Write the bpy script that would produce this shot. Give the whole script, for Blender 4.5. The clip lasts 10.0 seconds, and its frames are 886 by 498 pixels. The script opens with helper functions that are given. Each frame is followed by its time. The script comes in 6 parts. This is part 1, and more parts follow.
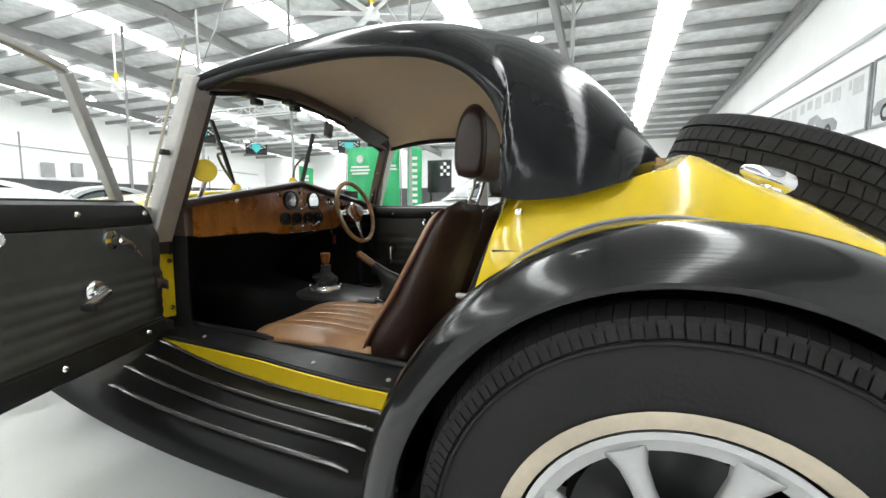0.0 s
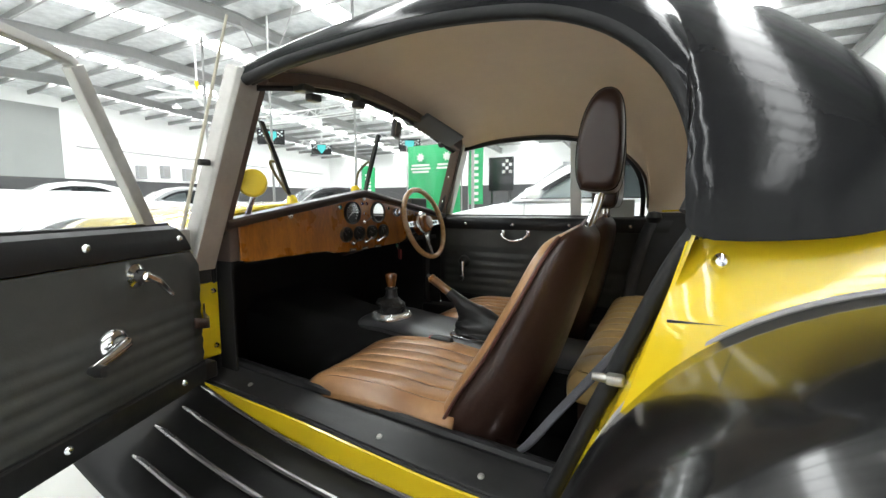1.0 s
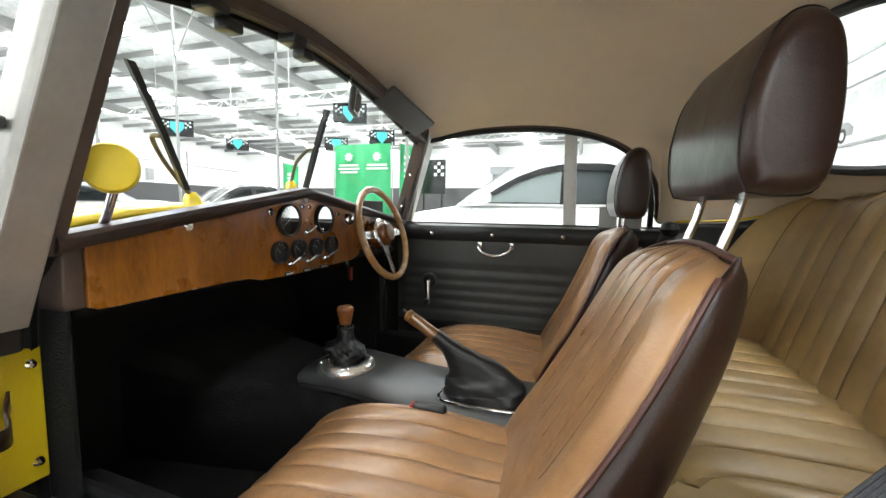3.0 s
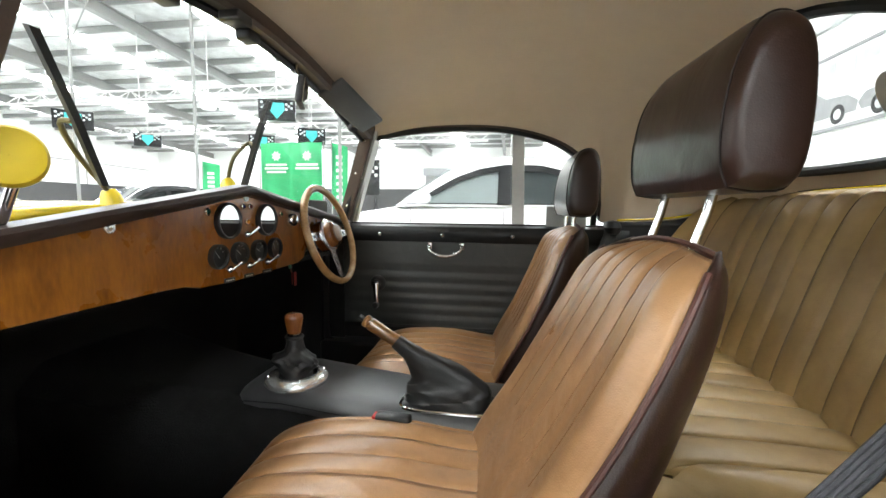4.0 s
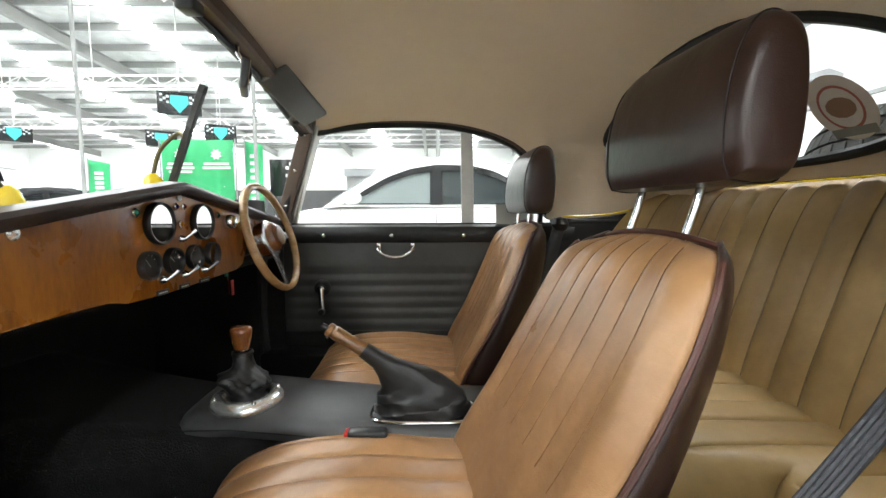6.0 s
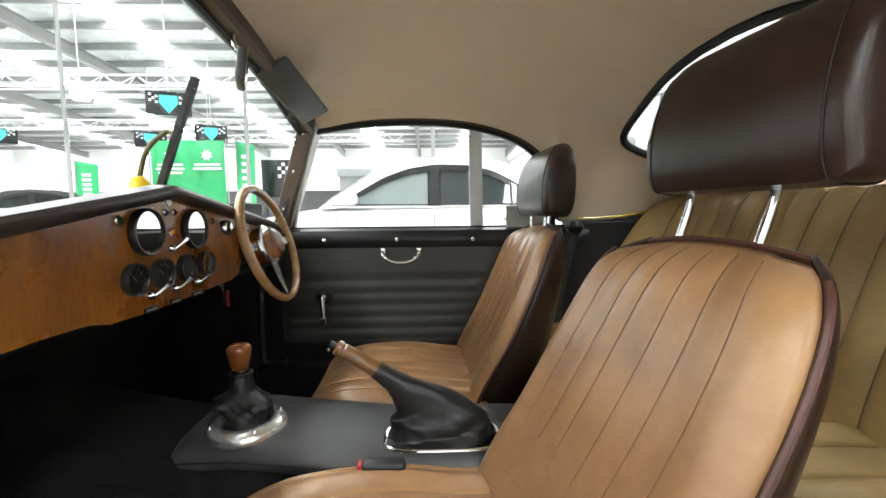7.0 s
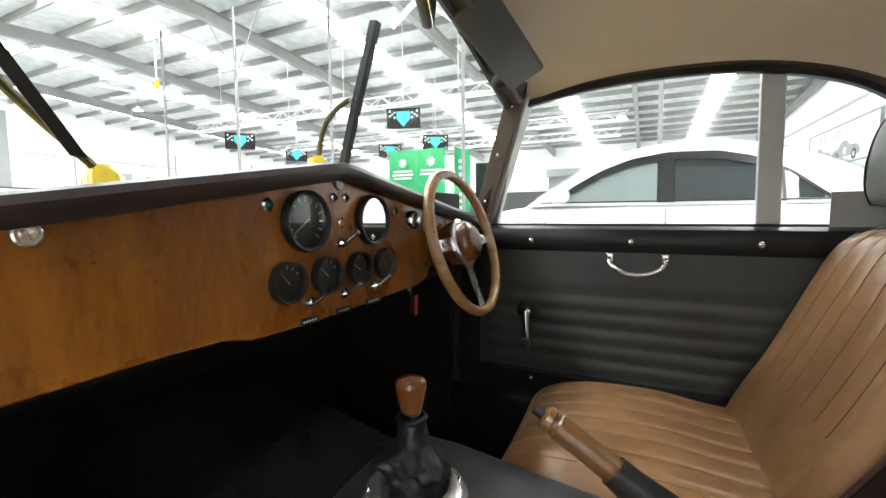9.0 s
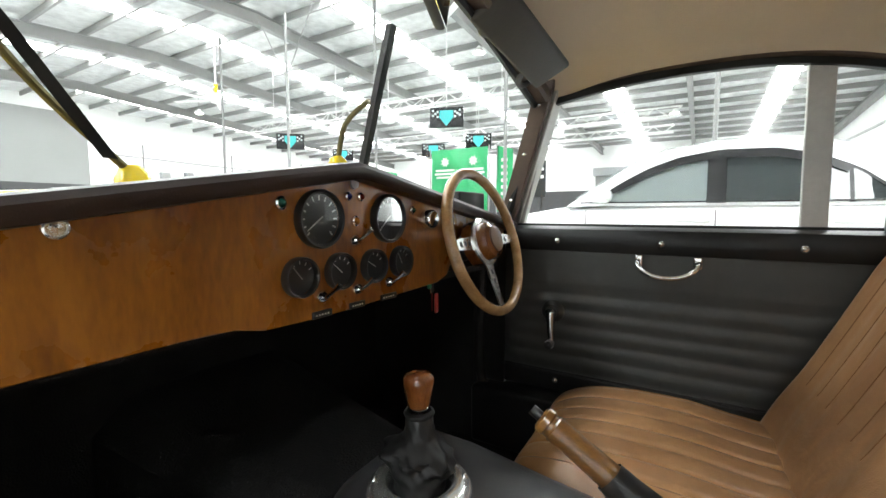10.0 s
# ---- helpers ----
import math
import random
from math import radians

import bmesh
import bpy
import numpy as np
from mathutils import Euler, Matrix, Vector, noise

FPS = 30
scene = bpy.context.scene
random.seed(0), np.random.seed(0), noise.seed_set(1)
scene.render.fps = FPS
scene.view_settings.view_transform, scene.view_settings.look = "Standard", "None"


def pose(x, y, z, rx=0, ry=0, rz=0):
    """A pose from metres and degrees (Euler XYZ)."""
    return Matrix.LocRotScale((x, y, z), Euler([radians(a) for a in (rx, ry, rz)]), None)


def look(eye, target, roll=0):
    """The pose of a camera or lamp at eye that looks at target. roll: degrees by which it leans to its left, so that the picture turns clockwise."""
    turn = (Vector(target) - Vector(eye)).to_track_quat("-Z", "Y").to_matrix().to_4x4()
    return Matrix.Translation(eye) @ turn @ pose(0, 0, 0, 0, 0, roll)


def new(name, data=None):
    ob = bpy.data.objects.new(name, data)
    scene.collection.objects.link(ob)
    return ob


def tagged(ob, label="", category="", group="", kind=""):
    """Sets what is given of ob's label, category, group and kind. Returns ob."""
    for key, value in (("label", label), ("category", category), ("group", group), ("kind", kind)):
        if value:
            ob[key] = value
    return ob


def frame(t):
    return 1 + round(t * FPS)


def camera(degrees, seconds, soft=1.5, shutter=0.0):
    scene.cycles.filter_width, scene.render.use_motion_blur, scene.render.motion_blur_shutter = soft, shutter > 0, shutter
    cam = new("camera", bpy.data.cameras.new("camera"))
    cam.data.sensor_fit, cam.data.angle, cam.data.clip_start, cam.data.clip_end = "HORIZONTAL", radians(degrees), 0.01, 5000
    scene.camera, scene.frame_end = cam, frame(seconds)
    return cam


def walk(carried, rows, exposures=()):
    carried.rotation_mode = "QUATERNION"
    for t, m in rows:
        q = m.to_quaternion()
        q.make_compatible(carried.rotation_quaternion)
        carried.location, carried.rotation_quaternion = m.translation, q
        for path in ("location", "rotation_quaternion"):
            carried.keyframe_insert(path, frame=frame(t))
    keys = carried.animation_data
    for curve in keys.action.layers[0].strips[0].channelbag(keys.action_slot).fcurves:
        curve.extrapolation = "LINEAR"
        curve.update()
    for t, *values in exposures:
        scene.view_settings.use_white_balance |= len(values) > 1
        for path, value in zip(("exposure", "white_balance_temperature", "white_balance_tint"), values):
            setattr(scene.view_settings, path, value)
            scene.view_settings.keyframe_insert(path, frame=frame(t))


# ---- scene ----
cam = camera(92.5, 10.0)
# time, eye, target, roll
PATH = [
    (0.0, (-0.037, 0.023, 0.843), (-0.736, 1.886, 0.647), -0.0),
    (0.5, (-0.149, 0.167, 0.882), (-0.986, 1.972, 0.678), -0.2),
    (1.0, (-0.252, 0.283, 0.902), (-1.197, 2.033, 0.692), -0.2),
    (1.5, (-0.361, 0.401, 0.907), (-1.304, 2.152, 0.699), 0.1),
    (2.0, (-0.458, 0.51, 0.914), (-1.367, 2.28, 0.706), 0.5),
    (2.5, (-0.525, 0.569, 0.913), (-1.309, 2.397, 0.71), 0.7),
    (4.0, (-0.641, 0.624, 0.903), (-0.968, 2.588, 0.717), 0.6),
    (4.5, (-0.667, 0.619, 0.905), (-0.871, 2.6, 0.721), 0.4),
    (5.0, (-0.691, 0.629, 0.896), (-0.797, 2.619, 0.719), 0.2),
    (5.5, (-0.717, 0.64, 0.892), (-0.738, 2.632, 0.713), 0.1),
    (7.0, (-0.791, 0.744, 0.905), (-0.727, 2.734, 0.723), -0.5),
    (7.5, (-0.811, 0.815, 0.901), (-0.959, 2.801, 0.72), -0.7),
    (8.0, (-0.824, 0.916, 0.889), (-1.241, 2.864, 0.714), -1.1),
    (8.5, (-0.852, 1.0, 0.893), (-1.5, 2.884, 0.715), -0.8),
    (9.0, (-0.869, 1.056, 0.881), (-1.729, 2.854, 0.713), -0.5),
    (9.5, (-0.848, 1.067, 0.879), (-1.831, 2.8, 0.696), -0.0),
    (10.0, (-0.824, 1.072, 0.881), (-1.859, 2.775, 0.709), 0.0),
]
walk(cam, [(t, look(eye, target, roll)) for t, eye, target, roll in PATH],
     [(0.0, -0.02), (1.0, 0.3), (2.5, 0.6), (5.5, 0.75), (8.0, 0.7), (10.0, 0.5)])

# ---- light ----
world = bpy.data.worlds.new("sky")
scene.world = world
world.use_nodes = True
wn = world.node_tree.nodes
sky = wn.new("ShaderNodeTexSky")
sky.sky_type, sky.sun_disc, sky.sun_elevation, sky.sun_rotation = "NISHITA", False, radians(50), radians(200)
world.node_tree.links.new(sky.outputs[0], wn["Background"].inputs[0])
wn["Background"].inputs[1].default_value = 0.1
SKYLIGHT = 14.0      # glow of the translucent roof sheets
HIGHBAY = 30.0

# ---- materials ----
def mat(name, color, rough=0.5, metal=0.0, vary=0.15, scale=8.0, bump=0.0, bscale=60.0, coat=0.0, second=None, spec=0.5, sheen=0.0):
    """A surface with two scales of variation in colour and gloss, and fine relief."""
    m = bpy.data.materials.new(name)
    m.use_nodes = True
    nt = m.node_tree
    N, L = nt.nodes, nt.links
    b = N["Principled BSDF"]
    tc = N.new("ShaderNodeTexCoord")
    n1 = N.new("ShaderNodeTexNoise")
    n1.inputs["Scale"].default_value, n1.inputs["Detail"].default_value = scale, 6
    n2 = N.new("ShaderNodeTexNoise")
    n2.inputs["Scale"].default_value, n2.inputs["Detail"].default_value = scale * 7, 3
    L.new(tc.outputs["Object"], n1.inputs["Vector"])
    L.new(tc.outputs["Object"], n2.inputs["Vector"])
    add = N.new("ShaderNodeMath")
    add.operation = "MULTIPLY_ADD"
    add.inputs[1].default_value = 0.35
    L.new(n2.outputs["Fac"], add.inputs[0])
    L.new(n1.outputs["Fac"], add.inputs[2])
    ramp = N.new("ShaderNodeMapRange")
    ramp.inputs["From Min"].default_value, ramp.inputs["From Max"].default_value = 0.42, 0.92
    L.new(add.outputs[0], ramp.inputs["Value"])
    mix = N.new("ShaderNodeMix")
    mix.data_type = "RGBA"
    c = Vector(color)
    lo = second if second else tuple(c * (1 - vary))
    hi = tuple(Vector([min(1, v) for v in c * (1 + vary * 0.6)]))
    mix.inputs[6].default_value = (*lo, 1)
    mix.inputs[7].default_value = (*hi, 1)
    L.new(ramp.outputs[0], mix.inputs[0])
    L.new(mix.outputs[2], b.inputs["Base Color"])
    rr = N.new("ShaderNodeMapRange")
    rr.inputs["To Min"].default_value, rr.inputs["To Max"].default_value = max(0.02, rough * 0.8), min(1, rough * 1.2)
    L.new(n1.outputs["Fac"], rr.inputs["Value"])
    L.new(rr.outputs[0], b.inputs["Roughness"])
    b.inputs["Metallic"].default_value = metal
    b.inputs["Coat Weight"].default_value = coat
    b.inputs["Coat Roughness"].default_value = 0.06
    b.inputs["Specular IOR Level"].default_value = spec
    b.inputs["Sheen Weight"].default_value = sheen
    if bump:
        nb = N.new("ShaderNodeTexNoise")
        nb.inputs["Scale"].default_value, nb.inputs["Detail"].default_value = bscale, 4
        L.new(tc.outputs["Object"], nb.inputs["Vector"])
        bm_ = N.new("ShaderNodeBump")
        bm_.inputs["Strength"].default_value, bm_.inputs["Distance"].default_value = bump, 0.004
        L.new(nb.outputs["Fac"], bm_.inputs["Height"])
        L.new(bm_.outputs[0], b.inputs["Normal"])
    return m


def leather(name, color, dark, rough=0.42, crease=0.5, worn=None):
    """Grained hide: pores, soft creases and darker worn patches."""
    m = mat(name, color, rough, vary=0.2, scale=5, second=dark)
    N, L = m.node_tree.nodes, m.node_tree.links
    tc = [n for n in N if n.type == "TEX_COORD"][0]
    v = N.new("ShaderNodeTexVoronoi")
    v.inputs["Scale"].default_value = 320
    v.feature = "DISTANCE_TO_EDGE"
    L.new(tc.outputs["Object"], v.inputs["Vector"])
    w = N.new("ShaderNodeTexNoise")
    w.inputs["Scale"].default_value, w.inputs["Detail"].default_value, w.inputs["Distortion"].default_value = 11, 4, 0.35
    L.new(tc.outputs["Object"], w.inputs["Vector"])
    b1 = N.new("ShaderNodeBump")
    b1.inputs["Strength"].default_value, b1.inputs["Distance"].default_value = 0.18, 0.001
    L.new(v.outputs["Distance"], b1.inputs["Height"])
    b2 = N.new("ShaderNodeBump")
    b2.inputs["Strength"].default_value, b2.inputs["Distance"].default_value = crease, 0.008
    L.new(w.outputs["Fac"], b2.inputs["Height"])
    L.new(b1.outputs[0], b2.inputs["Normal"])
    L.new(b2.outputs[0], N["Principled BSDF"].inputs["Normal"])
    if worn:
        wn_ = N.new("ShaderNodeTexNoise")
        wn_.inputs["Scale"].default_value, wn_.inputs["Detail"].default_value, wn_.inputs["Distortion"].default_value = 3.4, 7, 0.8
        L.new(tc.outputs["Object"], wn_.inputs["Vector"])
        wr = N.new("ShaderNodeMapRange")
        wr.inputs["From Min"].default_value, wr.inputs["From Max"].default_value, wr.inputs["To Max"].default_value = 0.50, 0.72, 0.75
        L.new(wn_.outputs["Fac"], wr.inputs["Value"])
        wm = N.new("ShaderNodeMix")
        wm.data_type = "RGBA"
        wm.inputs[7].default_value = (*worn, 1)
        base = [n for n in N if n.type == "MIX"][0]
        L.new(base.outputs[2], wm.inputs[6])
        L.new(wr.outputs[0], wm.inputs[0])
        L.new(wm.outputs[2], N["Principled BSDF"].inputs["Base Color"])
    return m


def wood(name, color, dark, rough=0.22, stretch=(6, 1.2, 6), coat=0.7):
    """Varnished veneer with a wandering figure along y."""
    m = mat(name, color, rough, vary=0.1, coat=coat)
    N, L = m.node_tree.nodes, m.node_tree.links
    tc = [n for n in N if n.type == "TEX_COORD"][0]
    mp = N.new("ShaderNodeMapping")
    mp.inputs["Scale"].default_value = stretch
    L.new(tc.outputs["Object"], mp.inputs["Vector"])
    a = N.new("ShaderNodeTexNoise")
    a.inputs["Scale"].default_value, a.inputs["Detail"].default_value, a.inputs["Distortion"].default_value = 2.2, 8, 1.4
    L.new(mp.outputs[0], a.inputs["Vector"])
    g = N.new("ShaderNodeTexNoise")
    g.inputs["Scale"].default_value, g.inputs["Detail"].default_value = 30, 3
    L.new(mp.outputs[0], g.inputs["Vector"])
    s = N.new("ShaderNodeMath")
    s.operation, s.inputs[1].default_value = "MULTIPLY_ADD", 0.4
    L.new(g.outputs["Fac"], s.inputs[0])
    L.new(a.outputs["Fac"], s.inputs[2])
    r = N.new("ShaderNodeValToRGB")
    r.color_ramp.elements[0].position, r.color_ramp.elements[0].color = 0.45, (*dark, 1)
    r.color_ramp.elements[1].position, r.color_ramp.elements[1].color = 0.85, (*color, 1)
    L.new(s.outputs[0], r.inputs[0])
    L.new(r.outputs[0], N["Principled BSDF"].inputs["Base Color"])
    return m


def glass_mat(name, tint=(0.97, 0.99, 0.98), ior=1.35):
    m = bpy.data.materials.new(name)
    m.use_nodes = True
    N, L = m.node_tree.nodes, m.node_tree.links
    N.remove(N["Principled BSDF"])
    t = N.new("ShaderNodeBsdfTransparent")
    t.inputs[0].default_value = (*tint, 1)
    g = N.new("ShaderNodeBsdfGlossy")
    g.inputs["Roughness"].default_value = 0.02
    f = N.new("ShaderNodeFresnel")
    f.inputs["IOR"].default_value = ior
    mx = N.new("ShaderNodeMixShader")
    L.new(f.outputs[0], mx.inputs[0])
    L.new(t.outputs[0], mx.inputs[1])
    L.new(g.outputs[0], mx.inputs[2])
    L.new(mx.outputs[0], N["Material Output"].inputs[0])
    return m


def glow(name, color, strength):
    m = bpy.data.materials.new(name)
    m.use_nodes = True
    b = m.node_tree.nodes["Principled BSDF"]
    b.inputs["Base Color"].default_value = (*[0.5 * c for c in color], 1)
    b.inputs["Emission Color"].default_value = (*color, 1)
    b.inputs["Emission Strength"].default_value = strength
    return m


YELLOW = mat("yellow_paint", (0.70, 0.50, 0.014), 0.22, vary=0.06, scale=3, coat=0.8)
BLACK = mat("black_paint", (0.011, 0.0108, 0.0108), 0.18, vary=0.5, scale=5, coat=0.25, spec=0.35)
ROOF = mat("black_roof", (0.009, 0.009, 0.010), 0.13, vary=0.5, scale=4, bump=0.04, bscale=90, spec=0.22)
RUBBER = mat("black_rubber", (0.010, 0.010, 0.0105), 0.5, vary=0.3, scale=20, bump=0.15, bscale=120, spec=0.3)
TYRE = mat("tyre_rubber", (0.011, 0.0107, 0.0105), 0.72, vary=0.3, scale=14, bump=0.25, bscale=150, spec=0.3)
WHITEWALL = mat("whitewall", (0.50, 0.43, 0.33), 0.6, vary=0.2, scale=12)
VINYL = leather("black_vinyl", (0.016, 0.016, 0.0165), (0.009, 0.009, 0.009), 0.38, 0.25)
VINYL.node_tree.nodes["Principled BSDF"].inputs["Specular IOR Level"].default_value = 0.35
CARD = leather("grey_black_vinyl", (0.050, 0.051, 0.047), (0.036, 0.037, 0.034), 0.5, 0.25)
# dark vinyl with a raised grey: skylight sheen on the tunnel put into the colour
SHEENVINYL = leather("grey_sheen_vinyl", (0.062, 0.062, 0.064), (0.045, 0.045, 0.047), 0.34, 0.2)
CARPET = mat("black_carpet", (0.012, 0.012, 0.012), 0.95, vary=0.4, scale=30, bump=0.8, bscale=300, spec=0.2)
TAN = leather("tan_leather", (0.36, 0.198, 0.090), (0.215, 0.105, 0.044), 0.30, 0.55, (0.17, 0.078, 0.034))
OCHRE = leather("ochre_leather", (0.37, 0.245, 0.095), (0.26, 0.165, 0.065), 0.46, 0.45, (0.19, 0.12, 0.055))
BROWN = leather("dark_brown_leather", (0.034, 0.016, 0.011), (0.021, 0.0095, 0.0075), 0.30, 0.35)
PIPING = leather("maroon_piping", (0.075, 0.026, 0.018), (0.045, 0.016, 0.012), 0.4, 0.2)
LINING = mat("beige_headlining", (0.60, 0.485, 0.355), 0.9, vary=0.08, scale=2.5, bump=0.25, bscale=260, sheen=0.2)
# headlining hue at about a third; the shade below the rear window is in the colour
SHADEDLINING = mat("shaded_lining_cloth", (0.22, 0.175, 0.125), 0.9, vary=0.15, scale=6, bump=0.3, bscale=220)
TRIMBROWN = mat("brown_trim", (0.07, 0.045, 0.033), 0.6, vary=0.25, scale=10, bump=0.2, bscale=120)
DASHTOP = leather("dark_brown_dash_cover", (0.035, 0.022, 0.019), (0.022, 0.014, 0.012), 0.3, 0.15)
VENEER = wood("dash_veneer", (0.31, 0.112, 0.012), (0.12, 0.035, 0.005), 0.28, (3.0, 5.5, 1.6), 0.25)
RIMWOOD = wood("rim_wood", (0.42, 0.25, 0.11), (0.25, 0.13, 0.05), 0.2, (8, 8, 8))
KNOBWOOD = wood("knob_wood", (0.25, 0.085, 0.02), (0.10, 0.03, 0.008), 0.18, (14, 14, 4))
GRIPWOOD = wood("grip_wood", (0.24, 0.11, 0.024), (0.09, 0.036, 0.010), 0.3, (4, 14, 14))
CHROME = mat("chrome", (0.78, 0.78, 0.78), 0.1, 1.0, vary=0.1, scale=20)
RINGCHROME = mat("brushed_chrome", (0.86, 0.86, 0.85), 0.19, 0.80, vary=0.1, scale=20)
ALU = mat("grey_aluminium", (0.42, 0.41, 0.385), 0.42, 0.75, vary=0.15, scale=12)
SILVER = mat("silver_paint", (0.52, 0.52, 0.52), 0.35, 0.5, vary=0.08, scale=9)
GREYPLASTIC = mat("grey_plastic", (0.075, 0.077, 0.08), 0.6, vary=0.12, scale=14, bump=0.2, bscale=180)
BLACKPLASTIC = mat("black_plastic", (0.015, 0.015, 0.015), 0.4, vary=0.3, scale=20)
GLASS = glass_mat("clear_glass")
WHITECAR = mat("white_car_paint", (0.86, 0.87, 0.88), 0.2, vary=0.03, scale=2, coat=0.8)
TINT = glass_mat("tinted_glass", (0.52, 0.56, 0.56), 1.5)
DARKTINT = glass_mat("dark_tinted_glass", (0.17, 0.195, 0.20), 1.6)
# dark ribs in a lighter metallic grey that stands in for their bright highlights
RIB = mat("glint_rib", (0.15, 0.148, 0.142), 0.22, 0.7, vary=0.08, scale=6)
BOARD = mat("black_rubber_mat", (0.006, 0.006, 0.006), 0.42, vary=0.5, scale=6, bump=0.06, bscale=90, spec=0.12)
FLOOR = mat("painted_concrete", (0.62, 0.63, 0.62), 0.28, vary=0.12, scale=0.7, bump=0.05, bscale=8)
WALL = mat("white_wall", (0.87, 0.87, 0.86), 0.8, vary=0.05, scale=0.6)
DARKWALL = mat("charcoal_wall", (0.07, 0.07, 0.072), 0.7, vary=0.15, scale=1.5)
STEEL = mat("grey_steel_paint", (0.29, 0.29, 0.284), 0.55, vary=0.12, scale=1.2)
SHEET = mat("foil_roof_sheet", (0.66, 0.67, 0.67), 0.42, 0.15, vary=0.28, scale=3.5, bump=0.5, bscale=14)
SKYSHEET = glow("translucent_roof_sheet", (0.97, 1.0, 1.0), SKYLIGHT)
LAMPGLOW = glow("lamp_diffuser", (1.0, 0.99, 0.96), HIGHBAY)

SEAM = mat("tan_seam_thread", (0.17, 0.082, 0.033), 0.7, vary=0.2, scale=40)
OCHRESEAM = mat("ochre_seam_thread", (0.12, 0.075, 0.03), 0.7, vary=0.2, scale=40)
DARKSEAM = mat("dark_seam_thread", (0.012, 0.006, 0.005), 0.7, vary=0.2, scale=40)

# ---- building helpers ----
YC = 1.585                              # the car's middle line


def thing(name, label, category, at=(0, 0, 0), group="", kind=""):
    ob = new(name)
    ob.location = at
    ob.empty_display_size = 0.05
    return tagged(ob, label, category, group, kind)


def smooth_mesh(ob, on=True):
    if on:
        ob.data.polygons.foreach_set("use_smooth", [True] * len(ob.data.polygons))
        ob.data.set_sharp_from_angle(angle=radians(38))


def part(name, geo, material, parent=None, label="", smooth=True, bevel=0.0, solid=0.0, sub=0):
    """Links one mesh under a thing or a part. geo: (verts, faces) in world metres, or a bmesh."""
    me = bpy.data.meshes.new(name)
    if isinstance(geo, bmesh.types.BMesh):
        geo.to_mesh(me)
        geo.free()
    else:
        me.from_pydata([tuple(v) for v in geo[0]], [], geo[1])
    me.materials.append(material)
    ob = new(name, me)
    if parent:
        ob.parent = parent
        ob.matrix_parent_inverse = base_matrix(parent).inverted()
    if label:
        ob["label"] = label
    if sub:
        s = ob.modifiers.new("round", "SUBSURF")
        s.levels = s.render_levels = sub
    if solid:
        s = ob.modifiers.new("thickness", "SOLIDIFY")
        s.thickness, s.offset = abs(solid), (-1 if solid > 0 else 1)
    if bevel:
        s = ob.modifiers.new("edge", "BEVEL")
        s.width, s.segments, s.limit_method, s.angle_limit = bevel, 2, "ANGLE", radians(40)
    smooth_mesh(ob, smooth)
    return ob


def base_matrix(ob):
    m = ob.matrix_basis
    return base_matrix(ob.parent) @ ob.matrix_parent_inverse @ m if ob.parent else m.copy()


def join(*geos):
    V, F = [], []
    for v, f in geos:
        k = len(V)
        V += [tuple(p) for p in v]
        F += [tuple(i + k for i in q) for q in f]
    return V, F


def moved(geo, m):
    return [m @ Vector(v) for v in geo[0]], geo[1]


def mirrored(geo, yc=YC):
    return [(v[0], 2 * yc - v[1], v[2]) for v in geo[0]], [tuple(reversed(f)) for f in geo[1]]


def box(x0, x1, y0, y1, z0, z1):
    V = [(x, y, z) for x in (x0, x1) for y in (y0, y1) for z in (z0, z1)]
    return V, [(0, 1, 3, 2), (4, 6, 7, 5), (0, 4, 5, 1), (2, 3, 7, 6), (0, 2, 6, 4), (1, 5, 7, 3)]


def grid(rows, closed=False, caps=False):
    """A skin over rows of points; closed: each row is a ring."""
    n = len(rows[0])
    V = [tuple(p) for r in rows for p in r]
    F = []
    for i in range(len(rows) - 1):
        for j in range(n if closed else n - 1):
            k = (j + 1) % n
            F.append((i * n + j, i * n + k, (i + 1) * n + k, (i + 1) * n + j))
    if caps:
        F.append(tuple(reversed(range(n))))
        F.append(tuple((len(rows) - 1) * n + j for j in range(n)))
    return V, F


def tube(path, r, n=10, caps=True, squash=1.0):
    """A rod of radius r (a number, or one for each point) along a path."""
    P = [Vector(p) for p in path]
    rows = []
    up = Vector((0.13, 0.21, 0.97)).normalized()
    for i, p in enumerate(P):
        d = (P[min(i + 1, len(P) - 1)] - P[max(i - 1, 0)]).normalized()
        if abs(d.dot(up)) > 0.95:
            up = Vector((0.9, 0.1, 0.3)).normalized()
        a = d.cross(up).normalized()
        b = a.cross(d)
        up = b
        q = r[i] if isinstance(r, (list, tuple)) else r
        rows.append([p + a * math.cos(2 * math.pi * k / n) * q + b * math.sin(2 * math.pi * k / n) * q * squash for k in range(n)])
    return grid(rows, True, caps)


def lathe(profile, m=Matrix(), n=32, closed=False):
    """profile: (radius, height) turned round the local z axis, then laid by m."""
    rows = [[m @ Vector((r * math.cos(2 * math.pi * k / n), r * math.sin(2 * math.pi * k / n), h)) for k in range(n)] for r, h in profile]
    if closed:
        rows.append(rows[0])
    return grid(rows, True)


def disc(r, h, m=Matrix(), n=28):
    return lathe([(0.0005, h), (r, h)], m, n)


def arc(points, n=24):
    """A smooth line through points (Catmull-Rom)."""
    P = [Vector(p) for p in points]
    P = [2 * P[0] - P[1]] + P + [2 * P[-1] - P[-2]]
    out = []
    segs = len(P) - 3
    per = max(2, n // segs)
    for i in range(segs):
        a, b, c, d = P[i:i + 4]
        for k in range(per):
            t = k / per
            out.append(0.5 * (2 * b + (c - a) * t + (2 * a - 5 * b + 4 * c - d) * t * t + (3 * b - a - 3 * c + d) * t ** 3))
    out.append(P[-2])
    return out


